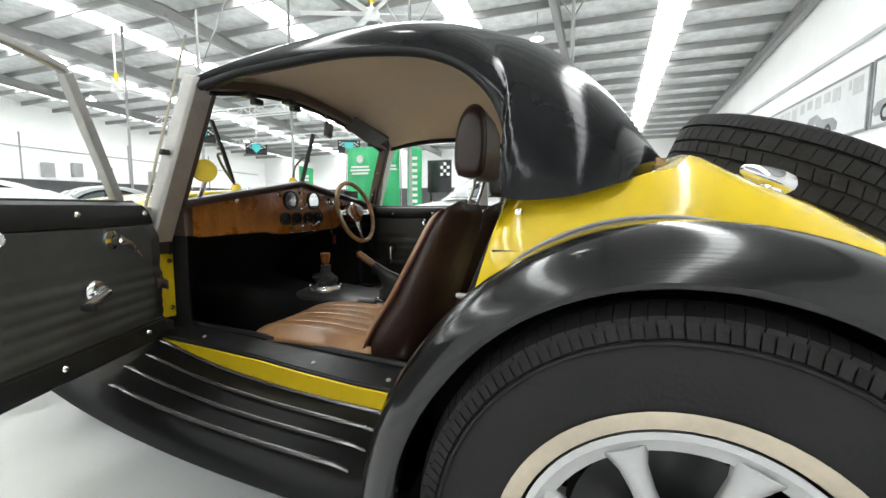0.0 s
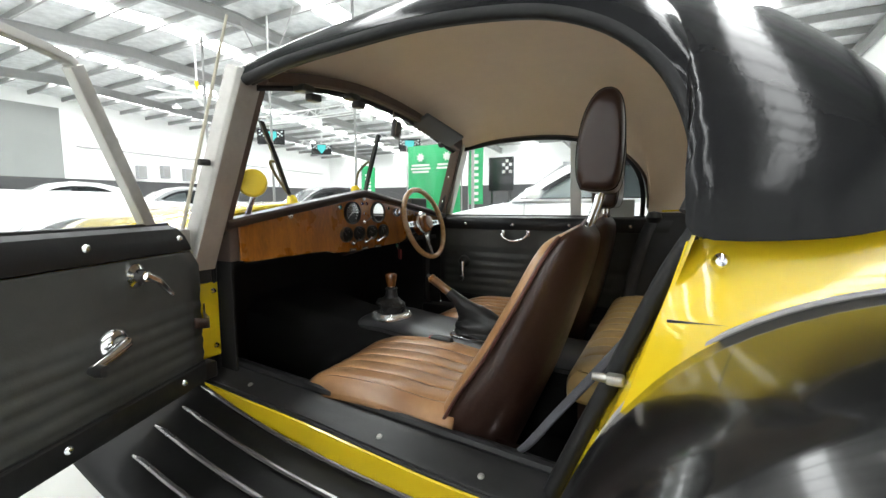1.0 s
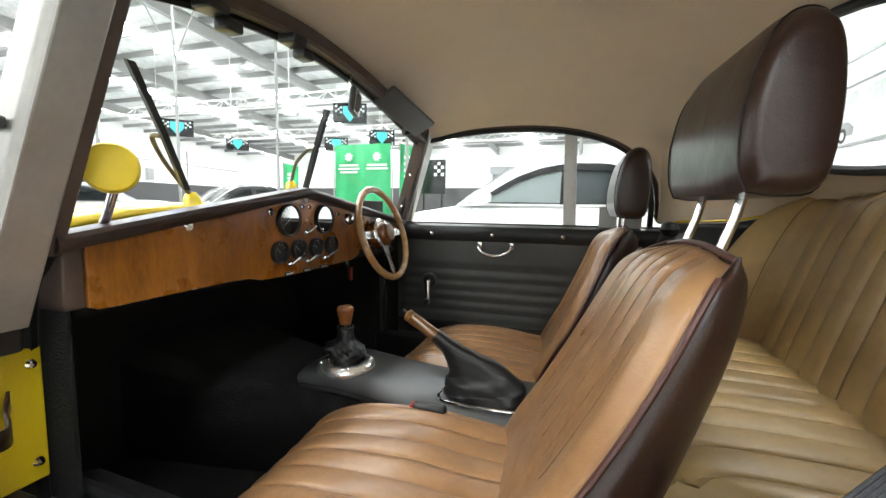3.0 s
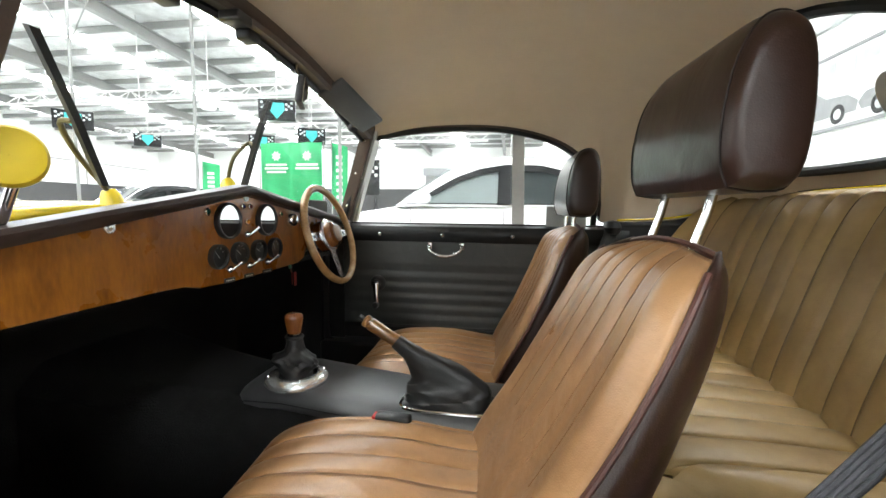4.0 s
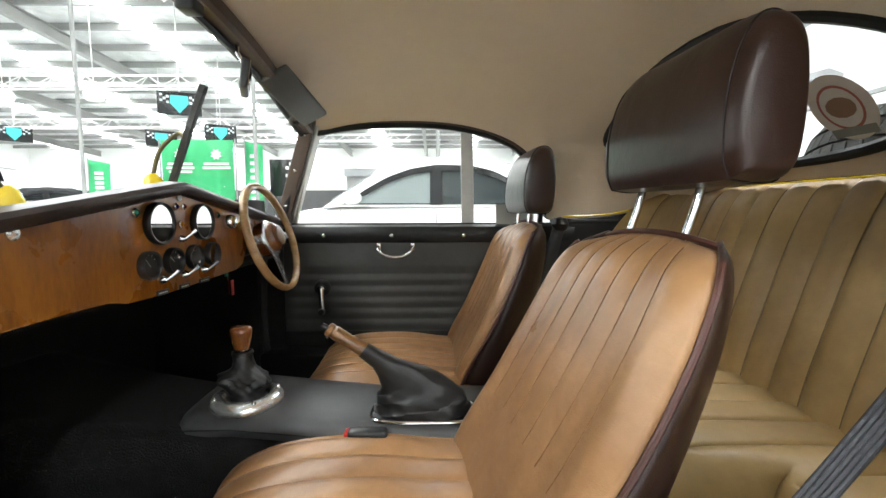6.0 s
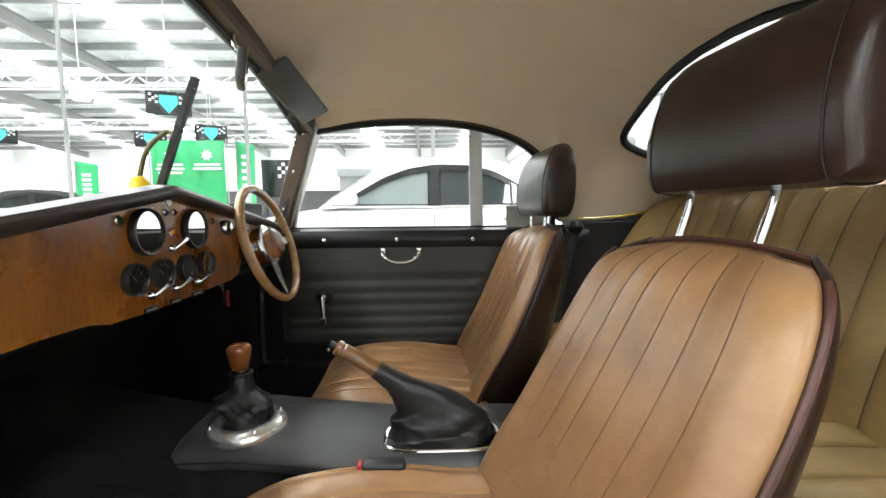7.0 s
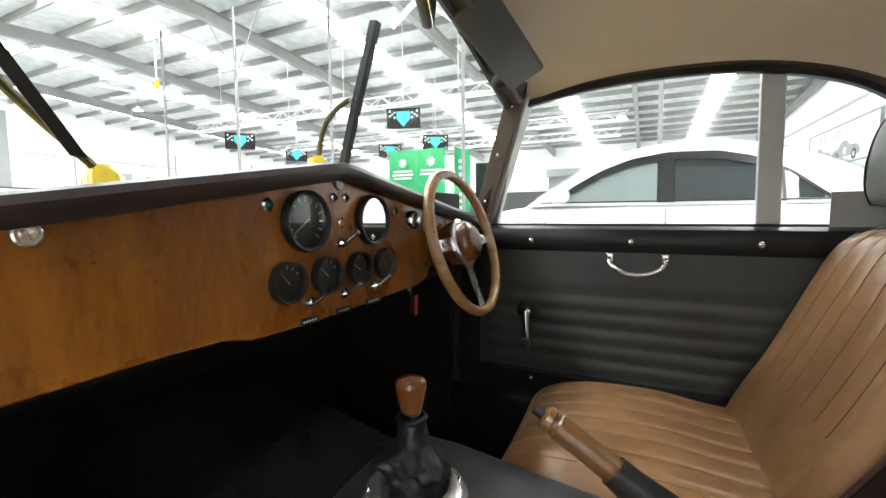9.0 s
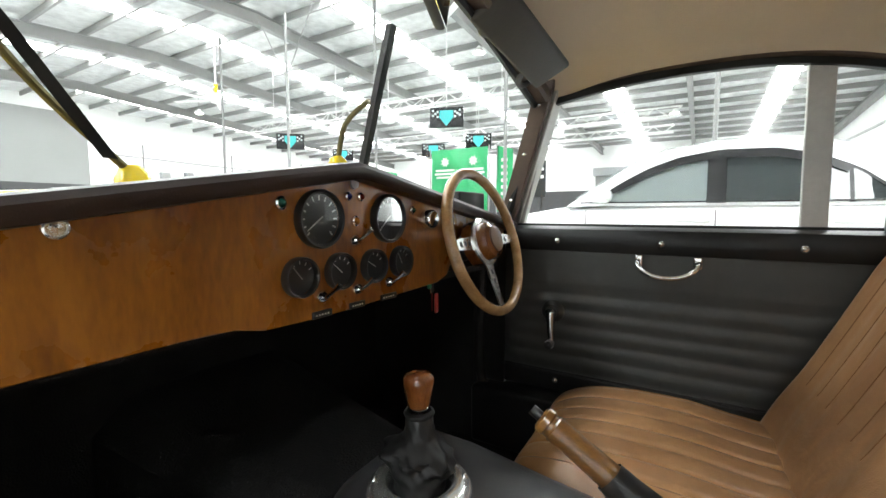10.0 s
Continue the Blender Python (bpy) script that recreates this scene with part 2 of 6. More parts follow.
def axis_to(d, at=(0, 0, 0), up=(0, 0, 1)):
    """A pose whose z axis points along d."""
    d = Vector(d).normalized()
    x = Vector(up).cross(d)
    x = x.normalized() if x.length > 1e-4 else Vector((1, 0, 0))
    y = d.cross(x)
    m = Matrix((x, y, d)).transposed().to_4x4()
    m.translation = Vector(at)
    return m


def rbox(x0, x1, y0, y1, z0, z1, r, seg=3):
    """A box with rounded edges."""
    bm = bmesh.new()
    V, F = box(x0, x1, y0, y1, z0, z1)
    vs = [bm.verts.new(v) for v in V]
    for f in F:
        bm.faces.new([vs[i] for i in f])
    bmesh.ops.bevel(bm, geom=bm.edges[:], offset=r, segments=seg, profile=0.5, affect="EDGES")
    bm.verts.index_update()
    out = [tuple(v.co) for v in bm.verts], [tuple(v.index for v in f.verts) for f in bm.faces]
    bm.free()
    return out


def lerp(a, b, t):
    return a + (b - a) * t


def curve_at(table, x):
    """Linear look-up in (x, value) pairs."""
    if x <= table[0][0]:
        return table[0][1]
    for (a, u), (b, v) in zip(table, table[1:]):
        if x <= b:
            return lerp(u, v, (x - a) / (b - a))
    return table[-1][1]


# ---- the hall ----
RIDGE_Y, RIDGE_Z, FALL = 9.0, 6.7, 0.066
WX0, WX1, WY0, WY1 = -29.0, 4.8, -14.0, 31.0


def roof_z(y):
    return RIDGE_Z - FALL * abs(y - RIDGE_Y)


floor = tagged(part("floor", box(WX0 - 0.2, WX1 + 0.2, WY0 - 0.2, WY1 + 0.2, -0.2, 0.0), FLOOR, smooth=False), "pale grey polished concrete workshop floor", "floor", kind="structure")


def gable_wall(name, x0, x1, label):
    V, F = [], []
    for x in (x0, x1):
        V += [(x, WY0, 0), (x, WY1, 0), (x, WY1, roof_z(WY1)), (x, RIDGE_Y, RIDGE_Z), (x, WY0, roof_z(WY0))]
    F = [(4, 3, 2, 1, 0), (5, 6, 7, 8, 9)] + [(i, (i + 1) % 5, 5 + (i + 1) % 5, 5 + i) for i in range(5)]
    return tagged(part(name, (V, F), WALL, smooth=False), label, "wall", kind="structure")


gable_wall("wall_west", WX0 - 0.2, WX0, "white painted gable wall of the hall")
gable_wall("wall_east", WX1, WX1 + 0.2, "white painted wall hung with large pictures")
tagged(part("wall_north", box(WX0, WX1, WY1, WY1 + 0.2, 0, roof_z(WY1)), WALL, smooth=False), "white painted far wall of the hall", "wall", kind="structure")
tagged(part("wall_south", box(WX0, WX1, WY0 - 0.2, WY0, 0, roof_z(WY0)), WALL, smooth=False), "white painted wall of the hall", "wall", kind="structure")

STRIPS = [(-26.0, 0.9), (-20.5, 0.9), (-15.0, 0.9), (-9.5, 0.9), (-4.2, 0.85), (1.6, 0.78)]
edges = [WX0] + [e for x, w in STRIPS for e in (x - w / 2, x + w / 2)] + [WX1]


def roof_slab(x0, x1, y0, y1, up=0.0, t=0.05):
    V = []
    for x in (x0, x1):
        for y in (y0, y1):
            V += [(x, y, roof_z(y) + up), (x, y, roof_z(y) + up + t)]
    return V, box(0, 1, 0, 1, 0, 1)[1]


sheets = [roof_slab(edges[i], edges[i + 1], a, b) for i in range(0, len(edges), 2) for a, b in ((WY0, RIDGE_Y), (RIDGE_Y, WY1))]
tagged(part("ceiling", join(*sheets), SHEET, smooth=False), "foil-lined sheet metal hall roof", "ceiling", kind="structure")
for x, w in STRIPS:
    tagged(part("skylight", join(*[roof_slab(x - w / 2, x + w / 2, a, b, 0.01, 0.02) for a, b in ((WY0, RIDGE_Y), (RIDGE_Y, WY1))]), SKYSHEET, smooth=False),
           "bright translucent skylight strip in the roof", "skylight", "roof skylights", "structure")


def beam(name, a, b, w, h, label, group, category="beam", material=STEEL):
    """An I-beam from a to b with its top at the line."""
    a, b = Vector(a), Vector(b)
    d = (b - a).normalized()
    s = d.cross(Vector((0, 0, 1))).normalized()
    u = s.cross(d)
    t = 0.02
    sec = [(-w, 0), (w, 0), (w, -t), (0.012, -t), (0.012, -h + t), (w, -h + t), (w, -h), (-w, -h), (-w, -h + t), (-0.012, -h + t), (-0.012, -t), (-w, -t)]
    rows = [[p + s * y + u * z for y, z in sec] for p in (a, b)]
    return tagged(part(name, grid(rows, True, True), material, smooth=False), label, category, group, "structure")


for x in (-24.0, -17.5, -11.8, -6.6, -1.4, 4.66):
    for y0, y1 in ((WY0, RIDGE_Y), (RIDGE_Y, WY1)):
        beam("rafter", (x, y0, roof_z(y0) - 0.2), (x, y1, roof_z(y1) - 0.2), 0.09, 0.36, "grey painted steel roof rafter", "roof rafters")
y = WY0 + 0.8
while y < WY1:
    tagged(part("purlin", box(WX0, WX1, y - 0.035, y + 0.035, roof_z(y) - 0.2, roof_z(y) - 0.005), STEEL, smooth=False), "grey steel roof purlin", "beam", "roof purlins", "structure")
    y += 1.35

# ---- the coupe: shell ----
car = thing("coupe_car", "yellow and black vintage-style coupe with open passenger door", "car")

# roof: arches fanned from the door rail and body edge over to the middle line
RAIL = arc([(-1.150, 0.968, 1.195), (-1.02, 0.98, 1.222), (-0.87, 0.985, 1.234), (-0.70, 0.985, 1.240), (-0.56, 0.985, 1.231), (-0.44, 0.983, 1.210), (-0.345, 0.977, 1.168),
            (-0.275, 0.965, 1.105), (-0.238, 0.950, 1.04), (-0.220, 0.930, 0.975), (-0.218, 0.913, 0.92), (-0.226, 0.898, 0.862), (-0.12, 0.893, 0.861), (-0.05, 0.90, 0.876), (0.015, 0.95, 0.902), (0.085, 1.20, 0.945)], 60)
RAIL_R = arc([(-1.175, 0.975, 1.172), (-1.02, 0.985, 1.203), (-0.87, 0.99, 1.212), (-0.71, 0.99, 1.206), (-0.58, 0.985, 1.183), (-0.475, 0.98, 1.143), (-0.405, 0.975, 1.09),
            (-0.355, 0.965, 1.02), (-0.337, 0.955, 0.95), (-0.335, 0.945, 0.895), (-0.325, 0.942, 0.86), (-0.14, 0.945, 0.868), (-0.02, 0.965, 0.888), (0.03, 1.0, 0.912), (0.065, 1.10, 0.935), (0.09, 1.30, 0.955)], 60)
RIDGE = arc([(-1.19, YC, 1.292), (-1.02, YC, 1.362), (-0.85, YC, 1.395), (-0.68, YC, 1.405), (-0.49, YC, 1.395), (-0.33, YC, 1.350), (-0.175, YC, 1.282), (-0.05, YC, 1.160), (0.095, YC, 0.962)], 60)


def along(P, t):
    k = t * (len(P) - 1)
    i = min(int(k), len(P) - 2)
    return P[i].lerp(P[i + 1], k - i)


def rise(t, bx, rx, q, a):
    w = min(1, max(0, (0.80 - t) / 0.16)) * min(1, max(0, (bx - rx) / 0.12))
    return lerp(q, math.sin(a) ** 1.2, w)


def skin_x(t, bx, rx, q, c):
    """How far an arch has come over; behind the door it first goes in, then forward."""
    w = min(1, max(0, (0.80 - t) / 0.16)) * min(1, max(0, (bx - rx) / 0.12))
    return lerp(bx, rx, lerp(q, 1 - c ** 2.8, w))


def roof_skin(inset, stations=56, across=34):
    rows = []
    for i in range(stations + 1):
        t = i / stations
        bl, br, r = along(RAIL, t), along(RAIL_R, t), along(RIDGE, t)
        row = []
        for j in range(across + 1):
            s = -1 + 2 * j / across
            side = 1 if s < 0 else -1
            b = bl if s < 0 else br
            a = (1 - abs(s)) * math.pi / 2
            c, q = math.cos(a) ** 0.72, math.sin(a) ** 0.85
            x, z = skin_x(t, b.x, r.x, q, c), lerp(b.z, r.z, rise(t, b.x, r.x, q, a))
            y = YC - side * (YC - b.y) * c
            row.append(Vector((x, y, z)))
        rows.append(row)
    for _ in range(16):
        soft = [[p.copy() for p in row] for row in rows]
        for i in range(1, stations):
            for j in range(2, across - 1):
                w = min(1, (min(j, across - j) - 1) / 7) * 0.25
                soft[i][j] = rows[i][j] * (1 - 2 * w) + (rows[i - 1][j] + rows[i + 1][j]) * w
        rows = soft
    if inset:
        out = []
        for row in rows:
            new_row = []
            for j, p in enumerate(row):
                c = Vector((min(max(p.x, -1.05), -0.35), YC, 0.95))
                f = min(1, (1 - abs(-1 + 2 * j / across)) * 9)
                new_row.append(p + (c - p).normalized() * (0.017 + (inset - 0.012) * f))
            out.append(new_row)
        rows = out
    return rows


def cut_through(ob, cutter_geo):
    """Cuts an opening through a mesh object, for good."""
    cutter = part("cutter", cutter_geo, RUBBER)
    b = ob.modifiers.new("cut", "BOOLEAN")
    b.object, b.operation, b.solver = cutter, "DIFFERENCE", "EXACT"
    bpy.context.view_layer.update()
    ev = ob.evaluated_get(bpy.context.evaluated_depsgraph_get())
    me = bpy.data.meshes.new_from_object(ev)
    ob.modifiers.clear()
    ob.data = me
    bpy.data.objects.remove(cutter)


LINED = roof_skin(0.03)


def rear_x(y, z):
    """Where the lining of the rear slope stands at a height and width."""
    best = None
    for i in range(26, 56):
        for j in range(34):
            a, b, c, d = LINED[i][j], LINED[i][j + 1], LINED[i + 1][j + 1], LINED[i + 1][j]
            if min(a.y, b.y, c.y, d.y) > y or max(a.y, b.y, c.y, d.y) < y or min(a.z, b.z, c.z, d.z) > z or max(a.z, b.z, c.z, d.z) < z:
                continue
            for p, q, r in ((a, b, c), (a, c, d)):
                det = (q.y - p.y) * (r.z - p.z) - (r.y - p.y) * (q.z - p.z)
                if abs(det) < 1e-9:
                    continue
                u = ((y - p.y) * (r.z - p.z) - (r.y - p.y) * (z - p.z)) / det
                v = ((q.y - p.y) * (z - p.z) - (y - p.y) * (q.z - p.z)) / det
                if u >= -0.001 and v >= -0.001 and u + v <= 1.001:
                    x = p.x + u * (q.x - p.x) + v * (r.x - p.x)
                    best = x if best is None else max(best, x)
    return -0.2 if best is None else best


# rear window: a rounded opening in the slope of the roof
def rear_window_ring(scale=1.0, wider=0.0, n=56):
    """The opening's outline as (y, z); its ends droop with the roof."""
    out = []
    for k in range(n):
        a = 2 * math.pi * k / n
        c, s = math.cos(a), math.sin(a)
        u = math.copysign(abs(c) ** 0.72, c)
        v = math.copysign(abs(s) ** 0.9, s)
        half = (0.522 * scale + wider) if u > 0 else 0.36 * scale
        z = 1.125 + v * ((0.123 + 0.011 * u if v > 0 else 0.128) * scale + wider * 0.4)
        out.append((YC + u * half, z - 0.07 * abs(u * scale) ** 2.5 * (1 + v) / 2))
    return out


roof = part("roof", grid(roof_skin(0.0)), ROOF, car, "black vinyl-covered roof", solid=0.012)
cut_through(roof, grid([[(x, y, z) for y, z in rear_window_ring(1.0, 0.06)] for x in (-0.45, 0.4)], True, True))
smooth_mesh(roof)
lining = part("headlining", grid(LINED), LINING, car, "beige cloth headlining", solid=0.004)
cut_through(lining, grid([[(x, y, z) for y, z in rear_window_ring()] for x in (-0.45, 0.4)], True, True))
smooth_mesh(lining)

# body side and tail
DECK = [(-0.35, 0.87), (-0.2, 0.885), (-0.1, 0.90), (0.0, 0.92), (0.06, 0.940), (0.115, 0.946), (0.155, 0.928), (0.20, 0.899), (0.31, 0.850), (0.43, 0.779), (0.57, 0.70), (0.75, 0.58), (0.92, 0.43), (1.0, 0.31)]


def tail_rows(y_side=0.893):
    rows = []
    for i in range(28):
        x = lerp(-0.23, 1.0, i / 27)
        zd = curve_at(DECK, x)
        pinch = max(0, (x - 0.2) / 0.8) ** 2 * 0.16
        yl = y_side + pinch
        row = [(yl, 0.30), (yl - 0.004, 0.45), (yl, zd - 0.16), (yl + 0.012, zd - 0.09), (yl + 0.04, zd - 0.035), (yl + 0.09, zd - 0.008), (yl + 0.18, zd + 0.004), (yl + 0.35, zd + 0.015), (YC, zd + 0.02)]
        row = [Vector((x, y, z)) for y, z in row]
        full = row + [Vector((p.x, 2 * YC - p.y, p.z)) for p in reversed(row[:-1])]
        rows.append(full)
    return rows


rows = tail_rows()
# the front edge of the panel follows the raked rear edge of the door
for p in rows[0]:
    if p.z < 0.86:
        p.x = -0.23 - (0.86 - p.z) * 0.30
    if abs(p.y - YC) < 0.615:
        p.x = 0.10
for row in rows[1:9]:
    for p in row:
        if abs(p.y - YC) < 0.615 and p.x < 0.12:
            p.x = 0.12
part("tail_body", grid(rows), YELLOW, car, "yellow painted tail panel", solid=0.01)
ZS = [lerp(0.385, 0.862, k / 10) for k in range(11)]
part("rear_jamb_panel", grid([[(-0.226 - (0.86 - z) * 0.30, 0.896, z), (-0.230 - (0.86 - z) * 0.31, 0.905, z), (-0.212 - (0.86 - z) * 0.42, 0.972, z), (-0.195 - (0.86 - z) * 0.42, 1.0, z)] for z in ZS]), YELLOW, car, "yellow painted door jamb")
part("rear_jamb_panel", mirrored(grid([[(-0.228 - (0.86 - z) * 0.30, 0.897, z), (-0.218 - (0.86 - z) * 0.30, 0.905, z), (-0.214 - (0.86 - z) * 0.30, 1.0, z)] for z in ZS])), VINYL, car, "black vinyl jamb behind the door")

# rear wings
HUBX, HUBZ, TYRE_R = 0.072, 0.362, 0.36
# across the wing: y, centre and radius of the arch there
WING = [(0.890, 0.065, 0.395, 0.428), (0.84, 0.07, 0.380, 0.444), (0.78, 0.075, 0.368, 0.456), (0.71, 0.078, 0.362, 0.464), (0.65, 0.079, 0.362, 0.465), (0.615, 0.078, 0.363, 0.460), (0.592, 0.076, 0.365, 0.450), (0.577, 0.073, 0.368, 0.436), (0.567, 0.070, 0.372, 0.420), (0.560, 0.067, 0.376, 0.400), (0.556, 0.065, 0.377, 0.382), (0.561, 0.065, 0.377, 0.374), (0.582, 0.065, 0.376, 0.372)]


def wing_rows():
    rows = []
    for i in range(49):
        a = radians(lerp(190, -28, i / 48))
        g = max(0, (math.degrees(a) - 145) / 45)
        rows.append([(cx + r * (1 + 0.06 * g) * math.cos(a), y, cz + r * (1 + 0.06 * g) * math.sin(a)) for y, cx, cz, r in WING])
    return rows


wing = grid(wing_rows())
part("rear_wing", wing, BLACK, car, "glossy black rear wing", solid=0.008)
part("rear_wing", mirrored(wing), BLACK, car, "glossy black rear wing", solid=0.008)

liner = grid([[(0.065 + r * (1 + 0.06 * max(0, (math.degrees(a) - 145) / 45)) * math.cos(a), y, 0.392 + r * math.sin(a)) for r, y in ((0.0005, 0.872), (0.2, 0.872), (0.422, 0.872), (0.422, 0.884))] for a in [radians(lerp(215, -40, k / 40)) for k in range(41)]])
for g in (liner, mirrored(liner)):
    part("wheel_arch", g, CARPET, car, "matt black wheel arch", solid=0.004)

# sill, running board with ribs
SILL_TOP = [(-1.36, 0.455), (-1.05, 0.44), (-0.70, 0.42), (-0.30, 0.398)]
SILL_EDGE = [(-1.36, 0.432), (-0.96, 0.41), (-0.78, 0.392), (-0.62, 0.379), (-0.30, 0.37)]
BOARD_Z = [(-1.75, 0.62), (-1.55, 0.51), (-1.42, 0.455), (-1.30, 0.415), (-1.15, 0.378), (-1.0, 0.353), (-0.8, 0.333), (-0.5, 0.320), (-0.36, 0.318)]


def board_z(x):
    """The running board's swept-up height, rounded between its stations."""
    return sum(curve_at(BOARD_Z, x + d) for d in (-0.09, -0.045, 0, 0.045, 0.09)) / 5


rows, strip_rows = [], []
for i in range(13):
    x = lerp(-1.36, -0.385, i / 12)
    zt, ze = curve_at(SILL_TOP, x), curve_at(SILL_EDGE, x)
    rows.append([(x, 0.945, 0.25), (x, 0.945, ze), (x, 0.949, ze + 0.008), (x, 0.962, ze + 0.014), (x, 1.0, zt - 0.006), (x, 1.012, zt), (x, 1.06, zt), (x, 1.078, zt - 0.008), (x, 1.085, zt - 0.03), (x, 1.085, 0.25)])
    x = lerp(-1.40, -0.385, i / 12)
    strip_rows.append([(x, 0.938, board_z(x) - 0.03), (x, 0.938, curve_at(SILL_EDGE, x) - 0.004), (x, 0.945, curve_at(SILL_EDGE, x)), (x, 0.95, curve_at(SILL_EDGE, x) - 0.004), (x, 0.95, board_z(x) - 0.03)])
part("sill", grid(rows, True, True), VINYL, car, "black vinyl covered door sill")
part("sill_panel", grid(strip_rows, True, True), YELLOW, car, "yellow painted sill panel")
part("sill_seal", tube([(x, 1.03, curve_at(SILL_TOP, x) + 0.004) for x in [lerp(-1.325, -0.40, k / 12) for k in range(13)]], 0.012, 8), RUBBER, car, "black rubber sill seal")
part("sill_welt", tube([(x, 0.944, curve_at(SILL_EDGE, x) + 0.002) for x in [lerp(-1.36, -0.40, k / 12) for k in range(13)]], 0.004, 6), RUBBER, car, "thin black sill welt")
for x in (-1.19, -0.78, -0.545):
    part("sill_screw", lathe([(0.0005, 0.004), (0.005, 0.003), (0.007, 0)], axis_to((0, -0.35, 1), (x, 0.972, curve_at(SILL_EDGE, x) + 0.018)), 12), ALU, car, "dull metal screw head")
part("floor_pan", box(-2.05, 0.25, 0.985, 2.185, 0.20, 0.235), CARPET, car, "black carpeted floor", smooth=False)
board = []
for i in range(37):
    x = lerp(-1.75, -0.36, i / 36)
    z = board_z(x)
    e = 0.642 + 0.05 * max(0, (x + 0.46) / 0.10) ** 2
    board.append([(x, 0.955, z), (x, e + 0.05, z - 0.002), (x, e + 0.02, z - 0.010), (x, e + 0.004, z - 0.026), (x, e, z - 0.045), (x, e + 0.012, z - 0.058), (x, e + 0.04, z - 0.062), (x, 0.955, z - 0.062)])
part("running_board", grid(board, True, True), BOARD, car, "black rubber-covered running board")
for y, x0, x1 in ((0.928, -1.33, -0.508), (0.852, -1.285, -0.503), (0.777, -1.262, -0.497), (0.703, -1.205, -0.492)):
    xs = [lerp(x0, x1, k / 20) for k in range(21)]
    part("tread_strip", tube([(x, y, board_z(x) + (0.004 if 0 < k < 20 else -0.002)) for k, x in enumerate(xs)], [0.003] + [0.0062] * 19 + [0.005], 8), RIB, car, "dark metallic tread strip, lightened for its highlight")


# ---- wheels ----
def wheel_parts(parent, m, tyre_r, width, spokes=8):
    """Tyre, whitewall and spoked alloy under parent; local z is the axle, outwards."""
    w = width / 2
    sec = [(tyre_r * 0.575, -w * 0.72), (tyre_r * 0.62, -w * 0.93), (tyre_r * 0.75, -w * 1.02), (tyre_r * 0.88, -w * 0.98), (tyre_r * 0.965, -w * 0.86), (tyre_r * 0.992, -w * 0.7), (tyre_r, -w * 0.3), (tyre_r, w * 0.3)]
    sec += [(r, -h) for r, h in reversed(sec[:6])]
    tyre = part("tyre", lathe(sec, m, 64), TYRE, parent, "black treaded tyre")
    blocks = []
    n = 56
    for k in range(2 * n):
        for band, (h0, h1) in enumerate(((-0.90, -0.60), (-0.52, -0.205), (-0.13, 0.13), (0.205, 0.52), (0.60, 0.90))):
            nb = 2 * n if band in (0, 4) else n
            if k >= nb:
                continue
            a0 = 2 * math.pi * (k + 0.25 * (band % 2)) / nb
            a1 = a0 + 2 * math.pi / nb * 0.92
            r0, r1 = tyre_r - 0.005, tyre_r + 0.0072
            drop = 0.012 * tyre_r / 0.36
            V = []
            for a in (a0, a1):
                for h in (h0, h1):
                    edge = drop if abs(h) > 0.8 else 0.0
                    skew = 0.05 * h * (1 if band != 2 else -2)
                    for r in (r0 - edge, r1 - edge):
                        V.append(m @ Vector((r * math.cos(a + skew), r * math.sin(a + skew), h * w)))
            blocks.append((V, box(0, 1, 0, 1, 0, 1)[1]))
    for side in (-1, 1):
        lugs = []
        for k in range(146):
            a = 2 * math.pi * k / 146
            half, tip = (0.0185, 0.972) if k % 2 else (0.0165, 0.966)
            V = []
            for da in (-half, half):
                for r, h in ((0.915, 0.965), (tip, 0.86)):
                    for e in (0.0, 0.0032):
                        rr = r * tyre_r + e * 0.5
                        V.append(m @ Vector((rr * math.cos(a + da), rr * math.sin(a + da), side * (h * w + e))))
            lugs.append((V, box(0, 1, 0, 1, 0, 1)[1]))
        part("sidewall_rib", lathe([(tyre_r * 0.893, side * w * 0.975), (tyre_r * 0.898, side * (w * 0.985 + 0.002)), (tyre_r * 0.907, side * (w * 0.982 + 0.002)), (tyre_r * 0.911, side * w * 0.96)], m, 64), TYRE, tyre)
        tagged(part("shoulder", join(*lugs), TYRE, tyre, smooth=False), kind="stuff")
    tagged(part("tread", join(*blocks), TYRE, tyre, smooth=False), kind="stuff")
    part("whitewall", lathe([(tyre_r * 0.605, w * 0.94), (tyre_r * 0.625, w * 0.975), (tyre_r * 0.66, w * 1.0), (tyre_r * 0.672, w * 0.995)], m, 64), WHITEWALL, tyre, "cream whitewall band")
    rim = part("rim", join(lathe([(tyre_r * 0.585, w * 0.80), (tyre_r * 0.59, w * 0.9), (tyre_r * 0.565, w * 0.92), (tyre_r * 0.53, w * 0.84), (tyre_r * 0.51, w * 0.80), (tyre_r * 0.49, w * 0.3), (tyre_r * 0.50, -w * 0.8)], m, 56)), SILVER, parent, "silver painted spoked alloy rim")
    for k in range(spokes):
        a = 2 * math.pi * (k + 0.5) / spokes
        rows = []
        for r, h, hw, t in ((0.13, 0.50, 0.050, 0.10), (0.20, 0.55, 0.043, 0.09), (0.34, 0.62, 0.043, 0.085), (0.44, 0.68, 0.052, 0.085), (0.50, 0.73, 0.074, 0.09), (0.535, 0.76, 0.095, 0.09)):
            ring = []
            for q in range(12):
                u, v = math.cos(math.pi * q / 6), math.sin(math.pi * q / 6)
                rr, tt = r * tyre_r, u * hw * tyre_r
                ring.append(m @ Vector((rr * math.cos(a) - tt * math.sin(a), rr * math.sin(a) + tt * math.cos(a), h * w + v * t * tyre_r * 0.5)))
            rows.append(ring)
